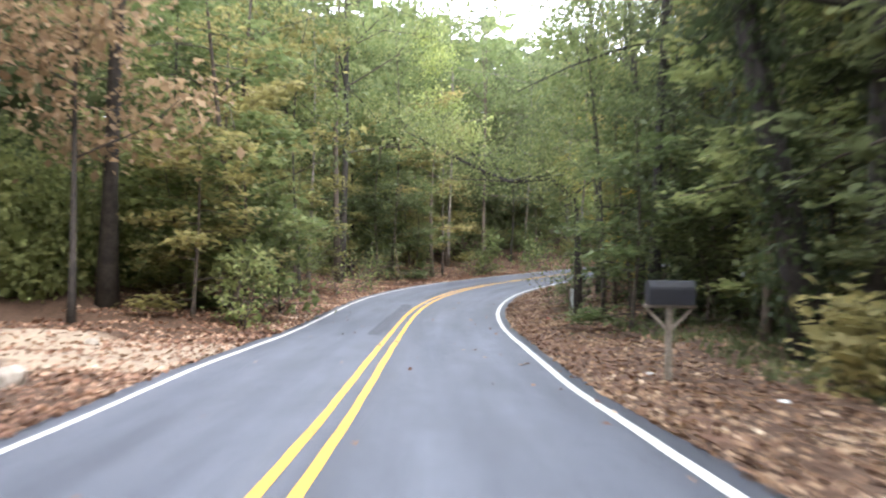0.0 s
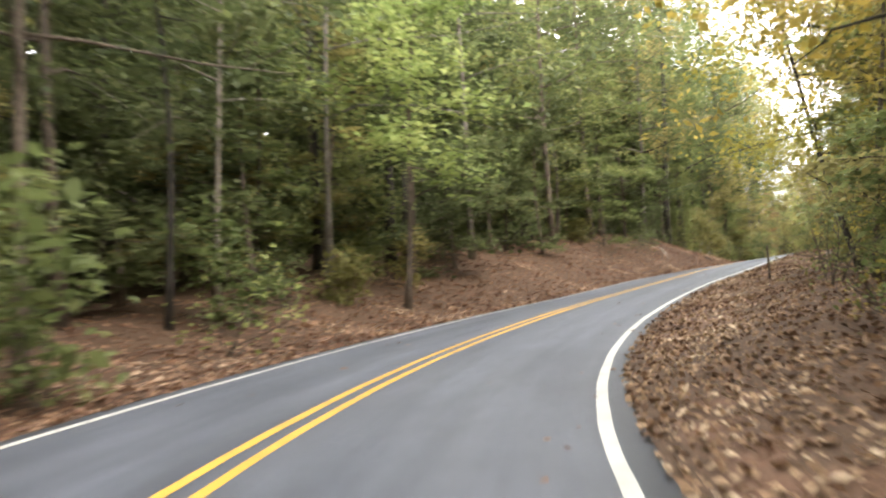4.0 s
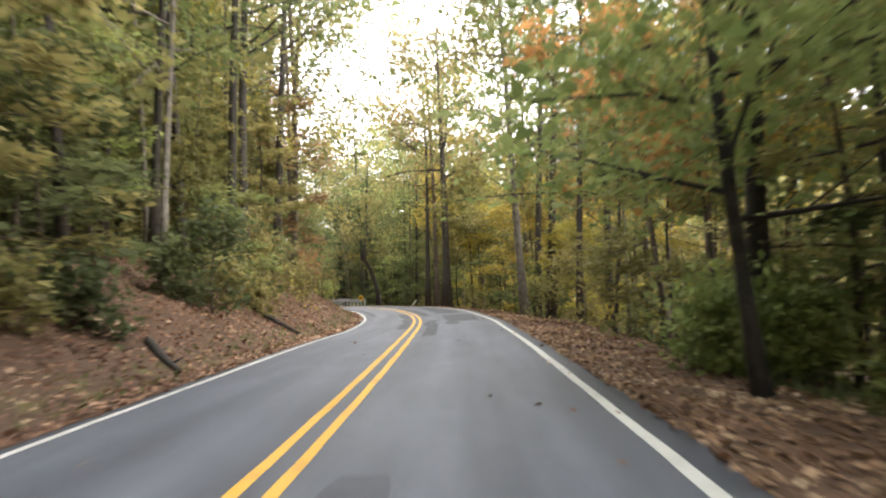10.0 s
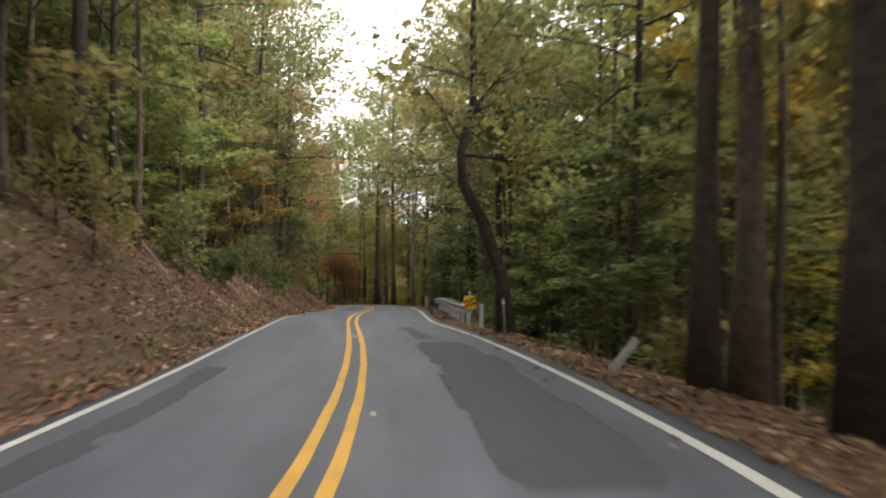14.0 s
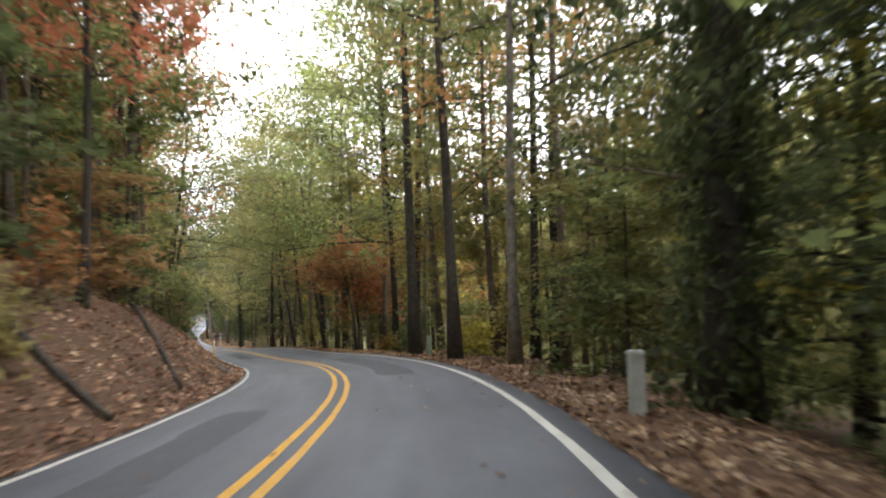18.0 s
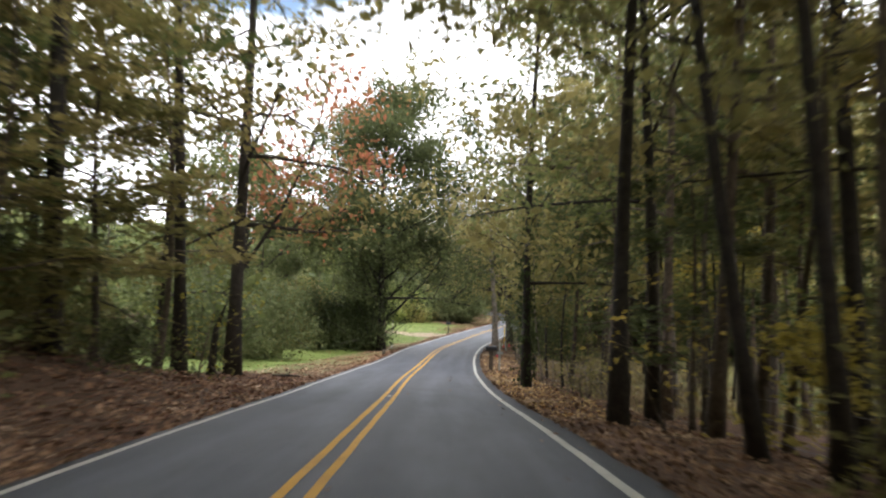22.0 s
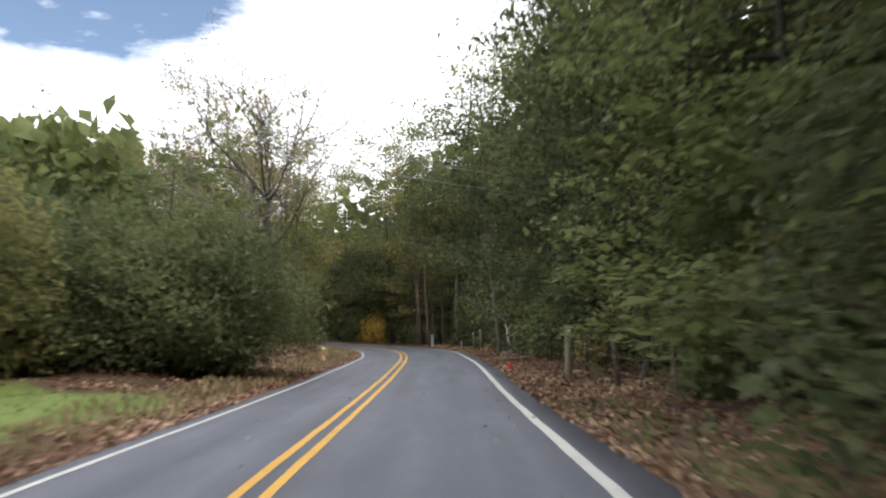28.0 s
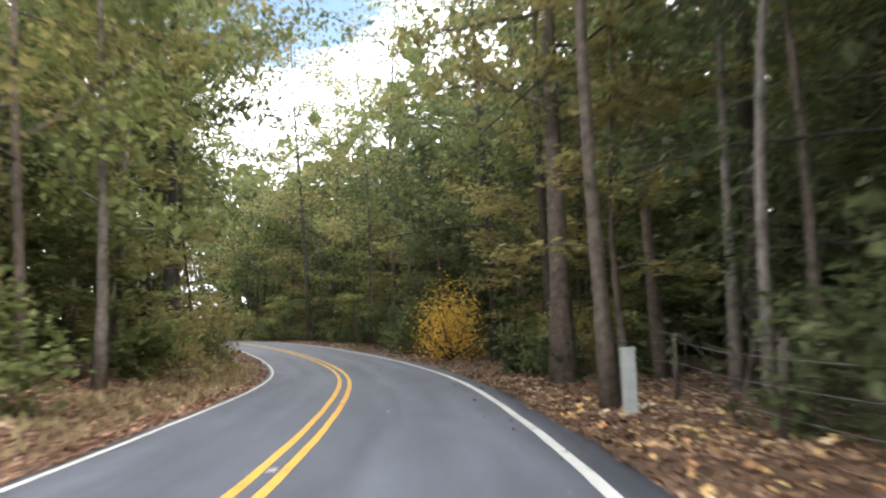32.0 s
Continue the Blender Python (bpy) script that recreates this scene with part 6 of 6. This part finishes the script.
def small_sign(s, lat, h, plates, label):
    ob = empty("roadside_sign", spot(s, lat), label, "sign")
    part("post", box(0.07, 0.07, h + 0.3, 0, 0, h / 2 - 0.15, 0.004), DARK_TIMBER, ob)
    for z, w, hh, mat in plates:
        part("plate", box(w, 0.012, hh, 0, -0.045, z, 0.002), mat, ob)


small_sign(228.7, 25.10, 1.75, ((1.62, 0.26, 0.18, SIGN_ORANGE), (1.4, 0.24, 0.18, WHITE)), "wooden post with a small brown and white plate")
small_sign(378.3, 5.09, 1.9, ((1.78, 0.2, 0.26, PALE_GREY),), "thin post with a small pale plate in the shade")


def diamond_sign(s, lat):
    ob = empty("warning_sign", spot(s, lat, 0, 20), "orange-yellow diamond warning sign on a thin steel post", "traffic sign")
    part("post", box(0.06, 0.04, 2.5, 0, 0, 1.1, 0.004), ZINC, ob)
    part("plate", box(0.55, 0.012, 0.55, 0, 0, 0, 0.03, Matrix.Translation((0, -0.03, 2.2)) @ Matrix.Rotation(radians(45), 4, "Y")), SIGN_ORANGE, ob)


diamond_sign(399.5, 3.84)


def marker_post(s, lat, h, white_part, tilt, label):
    ob = empty("marker_post", spot(s, lat) @ Matrix.Rotation(radians(tilt), 4, "Y"), label, "marker post", "yellow marker posts")
    z = h * (1 - white_part)
    tube_part("shaft", [(0, 0, -0.2), (0, 0, z * 0.5), (0, 0, z)], 0.042, YELLOW, ob, 12)
    if white_part:
        tube_part("top", [(0, 0, z + 0.002), (0, 0, h * 0.9), (0, 0, h)], [0.043, 0.043, 0.036], WHITE, ob, 12, "white upper sleeve")
    else:
        tube_part("collar", [(0, 0, h), (0, 0, h + 0.08), (0, 0, h + 0.1)], [0.05, 0.05, 0.03], YELLOW, ob, 12)


marker_post(296.2, -2.88, 1.15, 0.32, 1, "yellow marker post with a white top at the bank's foot")
marker_post(376.8, 4.60, 1.6, 0.0, 0, "plain yellow marker post at the dark wood's edge")
marker_post(369.4, 4.38, 1.35, 0.3, -4, "leaning yellow marker post with a white top")


def delineator(s, lat, h, label, mat=DARK_TIMBER, tilt=0.0, r=0.035):
    ob = empty("verge_post", spot(s, lat) @ Matrix.Rotation(radians(tilt), 4, "Y"), label, "post")
    tube_part("shaft", [(0, 0, -0.2), (0.005, 0, h * 0.5), (0, 0, h)], [r, r, r * 0.92], mat, ob, 8)
    part("reflector", box(0.06, 0.01, 0.09, 0, -r - 0.006, h - 0.1, 0.002), WHITE if mat is TIMBER else mat, ob)


delineator(77.9, 5.27, 1.1, "dark slim post on the verge of the rise")
delineator(453.9, 5.05, 1.35, "weathered grey fence post at the wood's edge", TIMBER, 0, 0.05)
delineator(457.1, 5.04, 1.15, "weathered grey fence post at the wood's edge", TIMBER, 0, 0.045)
delineator(419.3, 4.77, 1.4, "thick weathered fence post with wire stubs", TIMBER, 2, 0.1)
delineator(204.5, 3.72, 1.0, "thin pale stake beside the crooked tree", TIMBER, -3, 0.03)


def flag(s, lat, h, label, lean=8):
    ob = empty("survey_flag", spot(s, lat) @ Matrix.Rotation(radians(lean), 4, "Y"), label, "flag", "pink survey flags")
    tube_part("wire", [(0, 0, -0.1), (0, 0, h * 0.5), (0, 0, h)], 0.006, WIRE, ob, 5)
    bm = bmesh.new()
    rows = [[bm.verts.new((0.007 + 0.035 * i, 0.02 * math.sin(i * 1.7), h - 0.01 - 0.085 * j - 0.012 * i)) for j in range(3)] for i in range(5)]
    for i in range(4):
        for j in range(2):
            bm.faces.new((rows[i][j], rows[i + 1][j], rows[i + 1][j + 1], rows[i][j + 1]))
    bmesh.ops.solidify(bm, geom=bm.faces[:], thickness=0.003)
    part("ribbon", bm, PINK, ob)


flag(372.6, 5.08, 0.5, "pink survey flag at the verge", 4)
flag(372.4, 4.70, 0.42, "pink survey flag at the verge", -6)
flag(342.9, 5.12, 0.5, "red-pink survey flag in the fallen leaves")
flag(360.4, 4.27, 0.35, "red-pink survey flag in the fallen leaves", 14)
flag(422.3, 3.45, 0.35, "red-pink survey flag in the leaves", -10)
flag(323.4, 5.67, 0.3, "red-pink survey flag in the leaves", 5)


def guardrail(s0, s1, lat):
    """Steel W-beam rail on steel posts with block-outs, its ends bent away."""
    ob = empty("guardrail", spot(s0, lat), "galvanised steel guardrail on steel posts along the outside of the bend", "guardrail")
    inv = ob.matrix_world.inverted()
    step = 1.905
    count = int((s1 - s0) / step) + 1
    prof = [(0.000, 0.40), (-0.03, 0.415), (-0.085, 0.45), (-0.085, 0.485), (-0.02, 0.53), (-0.005, 0.555), (-0.02, 0.58), (-0.085, 0.625), (-0.085, 0.66), (-0.03, 0.695), (0.000, 0.71)]
    for i in range(0, count - 1, 2):
        a, b = s0 + i * step - 0.05, min(s0 + (i + 2) * step + 0.05, s1)
        ss = np.linspace(a, b, 6)
        verts = []
        for v in ss:
            flare = 0.25 * max(0, 1 - (v - s0) / 1.2) ** 2 + 0.25 * max(0, 1 - (s1 - v) / 1.2) ** 2
            p = np.array([ground_point(v, lat + flare + dx) * (1, 1, 0) + (0, 0, road_point(v, lat)[2] + z + 0.004 * (i % 4 == 0)) for dx, z in prof])
            verts.append(p)
        n = len(prof)
        faces = [(r * n + k, r * n + k + 1, (r + 1) * n + k + 1, (r + 1) * n + k) for r in range(len(ss) - 1) for k in range(n - 1)]
        vs = [inv @ Vector(q) for q in np.concatenate(verts)]
        bm = bmesh.new()
        bv = [bm.verts.new(q) for q in vs]
        for q in faces:
            bm.faces.new([bv[k] for k in q])
        bmesh.ops.solidify(bm, geom=bm.faces[:], thickness=0.005)
        part("rail", bm, ZINC, ob)
    for i in range(count):
        v = s0 + i * step
        flare = 0.25 * max(0, 1 - (v - s0) / 1.2) ** 2 + 0.25 * max(0, 1 - (s1 - v) / 1.2) ** 2
        x, y, zr = road_point(v, lat + flare + 0.17)
        zg = float(ground_point(v, lat + flare + 0.2)[2])
        m = inv @ pose(float(x), float(y), 0, 0, 0, heading(v))
        top = float(zr) + 0.74
        post = part("post", box(0.10, 0.012, top - zg + 0.3, 0.10, 0, (top + zg - 0.3) / 2, 0.0, m), ZINC, ob)
        for e in (-1, 1):
            part("flange", box(0.012, 0.10, top - zg + 0.28, 0.10 + e * 0.056, 0, (top + zg - 0.32) / 2, 0.0, m), ZINC, post)
        part("blockout", box(0.12, 0.11, 0.34, -0.045, 0, float(zr) + 0.58, 0.006, m), TIMBER, post)


guardrail(213.4, 238.0, 3.95)


def object_marker(s, lat):
    ob = empty("object_marker", spot(s, lat, 0, 0), "yellow marker plate with black diagonal stripes before the guardrail", "traffic sign")
    part("post", box(0.06, 0.03, 1.5, 0, 0.02, 0.5, 0.003), ZINC, ob)
    plate = part("plate", box(0.42, 0.008, 0.46, 0, -0.01, 0.86, 0.002), SIGN_YELLOW, ob)
    for k in (-1, 0, 1):
        bm = bmesh.new()
        c, h, w = k * 0.2, 0.225, 0.05
        pts = []
        for x, z in ((-0.2, c - 0.2 - w), (-0.2, c - 0.2 + w), (0.2, c + 0.2 + w), (0.2, c + 0.2 - w)):
            pts.append((x, max(-h, min(h, z))))
        vs = [bm.verts.new((x, -0.016, 0.86 + z)) for x, z in pts]
        bm.faces.new(vs)
        bmesh.ops.solidify(bm, geom=bm.faces[:], thickness=0.002)
        part("stripe", bm, BLACK, plate, "black diagonal stripe")


object_marker(212.7, 3.95)


def hydrant(s, lat):
    ob = empty("fire_hydrant", spot(s, lat), "weathered yellow-tan fire hydrant with a pale green cap", "fire hydrant")
    tube_part("barrel", [(0, 0, -0.1), (0, 0, 0.03), (0, 0, 0.05), (0, 0, 0.5), (0, 0, 0.52)], [0.15, 0.15, 0.095, 0.095, 0.12], HYDRANT, ob, 14)
    tube_part("bonnet", [(0, 0, 0.52), (0, 0, 0.56), (0, 0, 0.63), (0, 0, 0.68), (0, 0, 0.7)], [0.14, 0.14, 0.12, 0.07, 0.03], HYDRANT_CAP, ob, 14, "pale green domed bonnet")
    tube_part("nut", [(0, 0, 0.7), (0, 0, 0.76)], 0.025, HYDRANT_CAP, ob, 5)
    for d in ((1, 0), (-1, 0), (0, -1)):
        tube_part("outlet", [(d[0] * 0.07, d[1] * 0.07, 0.42), (d[0] * 0.15, d[1] * 0.15, 0.42), (d[0] * 0.18, d[1] * 0.18, 0.42)], [0.05, 0.05, 0.058], HYDRANT, ob, 10)


hydrant(440.0, -4.14)


def tube_gate(s, lat, s2, lat2):
    """A farm gate of red steel tube between its posts, with a wreath hung on it."""
    a, b = Vector(ground_point(s, lat)), Vector(ground_point(s2, lat2))
    ang = math.degrees(math.atan2(b.y - a.y, b.x - a.x))
    ln = (b - a).length
    ob = empty("farm_gate", pose(a.x, a.y, a.z, 0, 0, ang), "rusty red tubular steel farm gate, closed, with a wreath", "gate")
    for z in (0.25, 0.45, 0.68, 0.92, 1.18):
        tube_part("bar", [(0.1, 0, z), (ln / 2, 0, z), (ln - 0.15, 0, z)], 0.022, RUSTY, ob, 8)
    for x in (0.1, ln * 0.36, ln * 0.68, ln - 0.15):
        tube_part("upright", [(x, 0, 0.22), (x, 0, 0.7), (x, 0, 1.2)], 0.024, RUSTY, ob, 8)
    part("post", box(0.16, 0.16, 1.5, ln + 0.05, 0, 0.6, 0.01), DARK_TIMBER, ob, "dark wooden gatepost")
    ring = [(ln * 0.55 + 0.24 * math.cos(t), -0.05, 0.86 + 0.24 * math.sin(t)) for t in np.linspace(0, 2 * math.pi, 17)]
    tube_part("wreath", ring, 0.05, BARK_DARK, ob, 6, "dark round wreath")


tube_gate(390.7, -11.73, 393.6, -9.83)


def plain_post(name, s, lat, h, r, mat, label, category, square=False, tilt=0.0):
    ob = empty(name, spot(s, lat) @ Matrix.Rotation(radians(tilt), 4, "Y"), label, category)
    if square:
        part("shaft", box(2 * r, 2 * r, h + 0.3, 0, 0, h / 2 - 0.15, 0.008), mat, ob)
        part("cap", box(2.3 * r, 2.3 * r, 0.03, 0, 0, h + 0.015, 0.005), mat, ob)
    else:
        tube_part("shaft", [(0, 0, -0.3), (0, 0, h * 0.5), (0, 0, h)], [r, r * 0.9, r * 0.75], mat, ob, 9)
        tube_part("cap", [(0, 0, h), (0, 0, h + 0.05)], [r * 0.9, r * 0.7], ZINC, ob, 9)


plain_post("lawn_post", 395.9, -9.49, 1.2, 0.05, CONCRETE, "pale post standing on the lawn", "post", True)
plain_post("service_pole", 410.6, -14.22, 5.6, 0.06, ZINC, "thin pale service pole before the trees", "pole")


def culvert(s, lat):
    """Short timber stubs and a pale rail over a pipe's mouth beside the road."""
    ob = empty("culvert_rail", spot(s, lat, 0, 0), "low weathered rail and posts over a roadside culvert", "rail")
    for y in (-0.5, -0.25, 0.2):
        tube_part("stub", [(0, y, -0.2), (0.02, y, 0.1), (0, y, 0.34)], 0.07, DARK_TIMBER, ob, 8)
    tube_part("rail", [(0, -0.6, 0.2), (0.1, 0.6, 0.26), (0.15, 2.4, 0.36), (0.15, 3.6, 0.5)], [0.035, 0.03, 0.03, 0.03], TIMBER, ob, 7)
    part("end_frame", box(0.05, 0.3, 0.22, 0.15, 3.75, 0.45, 0.01), PALE_GREY, ob)


culvert(360.9, -3.37)


def wire_fence(points, label, h=1.15, gap=3.2, wires=(0.35, 0.7, 1.05), seed=0):
    """Rough posts with sagging wire between them."""
    rng = random.Random(seed)
    ob = empty("wire_fence", spot(*points[0]), label, "fence")
    inv = ob.matrix_world.inverted()
    s0, l0 = points[0]
    s1, l1 = points[-1]
    n = max(2, int((s1 - s0) / gap) + 1)
    tops = []
    for i in range(n):
        s = s0 + (s1 - s0) * i / (n - 1) + rng.uniform(-0.3, 0.3)
        lat = float(np.interp(s, [p[0] for p in points], [p[1] for p in points])) + rng.uniform(-0.1, 0.1)
        x, y, z = ground_point(s, lat)
        base = Vector((float(x), float(y), float(z)))
        lean = Vector((rng.uniform(-0.12, 0.12), rng.uniform(-0.12, 0.12), 0))
        hh = h * rng.uniform(0.9, 1.15)
        r = rng.uniform(0.03, 0.06)
        pts = [inv @ (base + Vector((0, 0, -0.3))), inv @ (base + lean * 0.5 + Vector((0, 0, hh * 0.5))), inv @ (base + lean + Vector((0, 0, hh)))]
        tube_part("post", [tuple(p) for p in pts], [r, r * 0.95, r * 0.85], TIMBER if rng.random() < 0.35 else DARK_TIMBER, ob, 7)
        tops.append([base + lean * (w / hh) + Vector((0, 0, w)) for w in wires])
    for k in range(len(wires)):
        for a, b in zip(tops[:-1], tops[1:]):
            m = (a[k] + b[k]) / 2 + Vector((0, 0, -0.04))
            tube_part("strand", [tuple(inv @ a[k]), tuple(inv @ m), tuple(inv @ b[k])], 0.004, WIRE, ob, 4)


wire_fence([(326, 6.6), (334, 5.75), (343, 5.5), (352, 5.6), (372, 6.0)], "old wire fence on leaning wooden posts along the field", seed=1)
wire_fence([(300, 8.0), (324, 6.9)], "old wire fence on leaning wooden posts below the road", seed=2)
wire_fence([(412, 5.6), (455, 5.5), (486, 6.0)], "sagging wire fence at the foot of the dark wood", seed=3, gap=4.2)


def log(name, pts, r, mat, label, category):
    """A fallen stem lying on the ground; points are s, lateral, height over the ground."""
    s, lat, _ = pts[0]
    ob = empty(name, spot(s, lat), label, category)
    inv = ob.matrix_world.inverted()
    q = []
    for s, lat, dz in pts:
        x, y, z = ground_point(s, lat)
        q.append(tuple(inv @ Vector((float(x), float(y), float(z) + dz))))
    n = len(q)
    dense = np.stack([np.interp(np.linspace(0, n - 1, 3 * n), range(n), [p[k] for p in q]) for k in range(3)], 1)
    tube_part("stem", dense, list(np.linspace(r, r * 0.55, 3 * n)), mat, ob, 8)
    rng = np.random.default_rng(int(abs(s) * 10))
    for k in (n, 2 * n):
        tube_part("broken_branch", limb_line(rng, dense[k], rng.uniform(0, 6), 0.25, 0.35, 4), [r * 0.35, r * 0.28, r * 0.2, r * 0.08], mat, ob, 5)


for (sa, la), (sb, lb), r in (((155.6, -6.13), (153.6, -3.48), 0.10), ((253.4, -5.13), (252.4, -3.27), 0.10), ((265.0, -5.76), (257.8, -3.42), 0.10),
                              ((142.5, -4.34), (141.2, -3.38), 0.09)):
    log("fallen_log", [(sa, la, r * 0.7), ((sa + sb) / 2, (la + lb) / 2, r * 0.8), (sb, lb, r * 0.7)], r, BARK_DARK, "dark fallen log lying down the leafy bank", "log")
for (sa, la), (sb, lb), r, mat in (((101.6, -5.78), (99.2, -4.34), 0.05, BARK_PALE), ((209.1, -6.51), (204.5, -4.29), 0.025, BARK_PALE),
                                   ((172.6, -4.27), (172.3, -3.77), 0.03, BARK), ((266.4, -3.83), (266.9, -3.19), 0.06, BARK_GREY), ((266.4, -3.65), (266.4, -3.18), 0.045, BARK_GREY),
                                   ((441.7, 4.82), (439.7, 5.36), 0.04, BARK_PALE), ((331.0, -4.51), (332.0, -3.71), 0.05, BARK_DARK),
                                   ((108.2, -4.50), (107.2, -3.57), 0.05, BARK_DARK)):
    log("fallen_branch", [(sa, la, r * 0.7), ((sa + sb) / 2, (la + lb) / 2, r + 0.05), (sb, lb, r * 0.7)], r, mat, "bare fallen branch among the leaves", "branch")


log("fallen_branch", [(453.8, 5.35, 0.03), (453.7, 5.75, 0.45), (453.55, 6.13, 0.95)], 0.055, BARK_PALE, "pale broken limb propped against a dead stem", "branch")
log("dead_stem", [(453.3, 6.75, 0.0), (453.5, 6.2, 0.95), (453.7, 5.8, 1.7), (453.9, 5.35, 2.6), (454.2, 4.9, 3.8)], 0.075, BARK_GREY, "grey dead stem leaning towards the road", "branch")


def root_loops(s, lat):
    ob = empty("exposed_roots", spot(s, lat), "pale looping roots hanging from the cut bank", "roots")
    rng = random.Random(4)
    for k in range(5):
        a, w, h = rng.uniform(0, 6), rng.uniform(0.3, 0.6), rng.uniform(0.5, 1.1)
        pts = [(w * (t - 0.5) * math.cos(a), w * (t - 0.5) * math.sin(a) + 0.12 * math.sin(6 * t), -0.1 + h * math.sin(math.pi * t)) for t in np.linspace(0, 1, 10)]
        tube_part("root", pts, 0.028, BARK_PALE, ob, 6)


root_loops(117.1, -6.39)
root_loops(117.6, -5.96)


def stone(s, lat, size, label, mat=STONE, name="stone"):
    rng = np.random.default_rng(int(abs(s * 7 + lat * 13)))
    bm = bmesh.new()
    bmesh.ops.create_icosphere(bm, subdivisions=2, radius=1.0)
    for v in bm.verts:
        v.co *= 1 + rng.uniform(-0.16, 0.16)
    bmesh.ops.scale(bm, vec=size, verts=bm.verts)
    me = bpy.data.meshes.new(name)
    bm.to_mesh(me)
    bm.free()
    me.materials.append(mat)
    ob = new(name, me)
    ob.matrix_world = spot(s, lat, size[2] * 0.35, float(rng.uniform(0, 360)))
    tagged(ob, label, "stone" if mat is STONE else "litter")


stone(11.6, -5.44, (0.16, 0.13, 0.12), "pale stone at the edge of a dirt driveway")
stone(5.9, -4.26, (0.22, 0.2, 0.2), "pale stone in the grass")
stone(91.8, 5.34, (0.15, 0.13, 0.16), "pale stone among the verge's leaves")
stone(116.4, 7.51, (0.2, 0.15, 0.14), "pale stone under the trees")
stone(9.8, 4.61, (0.09, 0.06, 0.03), "crumpled white paper scrap on the verge", WHITE, "paper_scrap")
stone(5.8, 5.27, (0.12, 0.06, 0.03), "crumpled white paper scrap on the verge", WHITE, "paper_scrap")
stone(25.9, 4.70, (0.05, 0.05, 0.03), "small red scrap on the verge", PINK, "plastic_scrap")


def road_stud(s):
    ob = empty("road_stud", Matrix.Identity(4), "low square pavement marker between the yellow lines", "road stud", "pavement markers")
    x, y, z = road_point(s, np.interp(s, MARK_S, MARK_MID))
    ob.matrix_world = pose(float(x), float(y), float(z) + 0.004, 0, 0, heading(s))
    bm = box(0.10, 0.10, 0.02, 0, 0, 0.01)
    for v in bm.verts:
        if v.co.z > 0.015:
            v.co.x *= 0.7
            v.co.y *= 0.6
    part("body", bm, STUD, ob)
    part("reflector", box(0.07, 0.012, 0.012, 0, -0.045, 0.012), WHITE, ob)


for s in (31.5, 89.9, 184.2, 203.7, 289.1, 323.7, 348.8, 381.1, 379.7, 422.8, 436.7, 466.9):
    road_stud(s)


def overhead_wire():
    ob = empty("overhead_wire", pose(0, 0, 0), "thin overhead service wires crossing above the road", "cable")
    a, b = ground_point(405, -13.0), ground_point(428, 7.5)
    for k in (0, 1):
        pts = [tuple(a * (1 - t) + b * t + np.array([0, 0, 6.4 - 0.5 * k - 1.6 * t * (1 - t)])) for t in np.linspace(0, 1, 12)]
        tube_part("cable", pts, 0.014, WIRE, ob, 5)


overhead_wire()


def pine(seed, h):
    rng = np.random.default_rng(seed)
    tubes, cs = [([(0, 0, -0.3), (0, 0, h * 0.5), (0, 0, h)], [0.2, 0.12, 0.02], 7)], []
    for i in range(26):
        u = 0.35 + 0.63 * i / 26
        ll = limb_line(rng, (0, 0, h * u), i * 2.4, 0.15, (1 - u) * 4.2 + 0.5, 4)
        tubes.append((ll, [0.03, 0.022, 0.014, 0.006], 4))
        cs += list(ll[1:])
    return [tubes_mesh("trunk", tubes, BARK), quads_mesh("crown", leaves_at(rng, np.array(cs), 9, 0.28, (0.3, 0.55), 0.3, -0.1, 0.3), LEAF["pine"])]


PINES = [pine(1, 15), pine(2, 17), pine(3, 13)]
prng = random.Random(21)
for i in range(34):
    s, lat = prng.uniform(372, 470), -prng.uniform(38, 49)
    tree_thing("pine_tree", prng.choice(PINES), spot(s, lat, -0.1, prng.uniform(0, 360)), "dark green pine in the far treeline", "tree", "far pines", None, prng.uniform(0.8, 1.15))
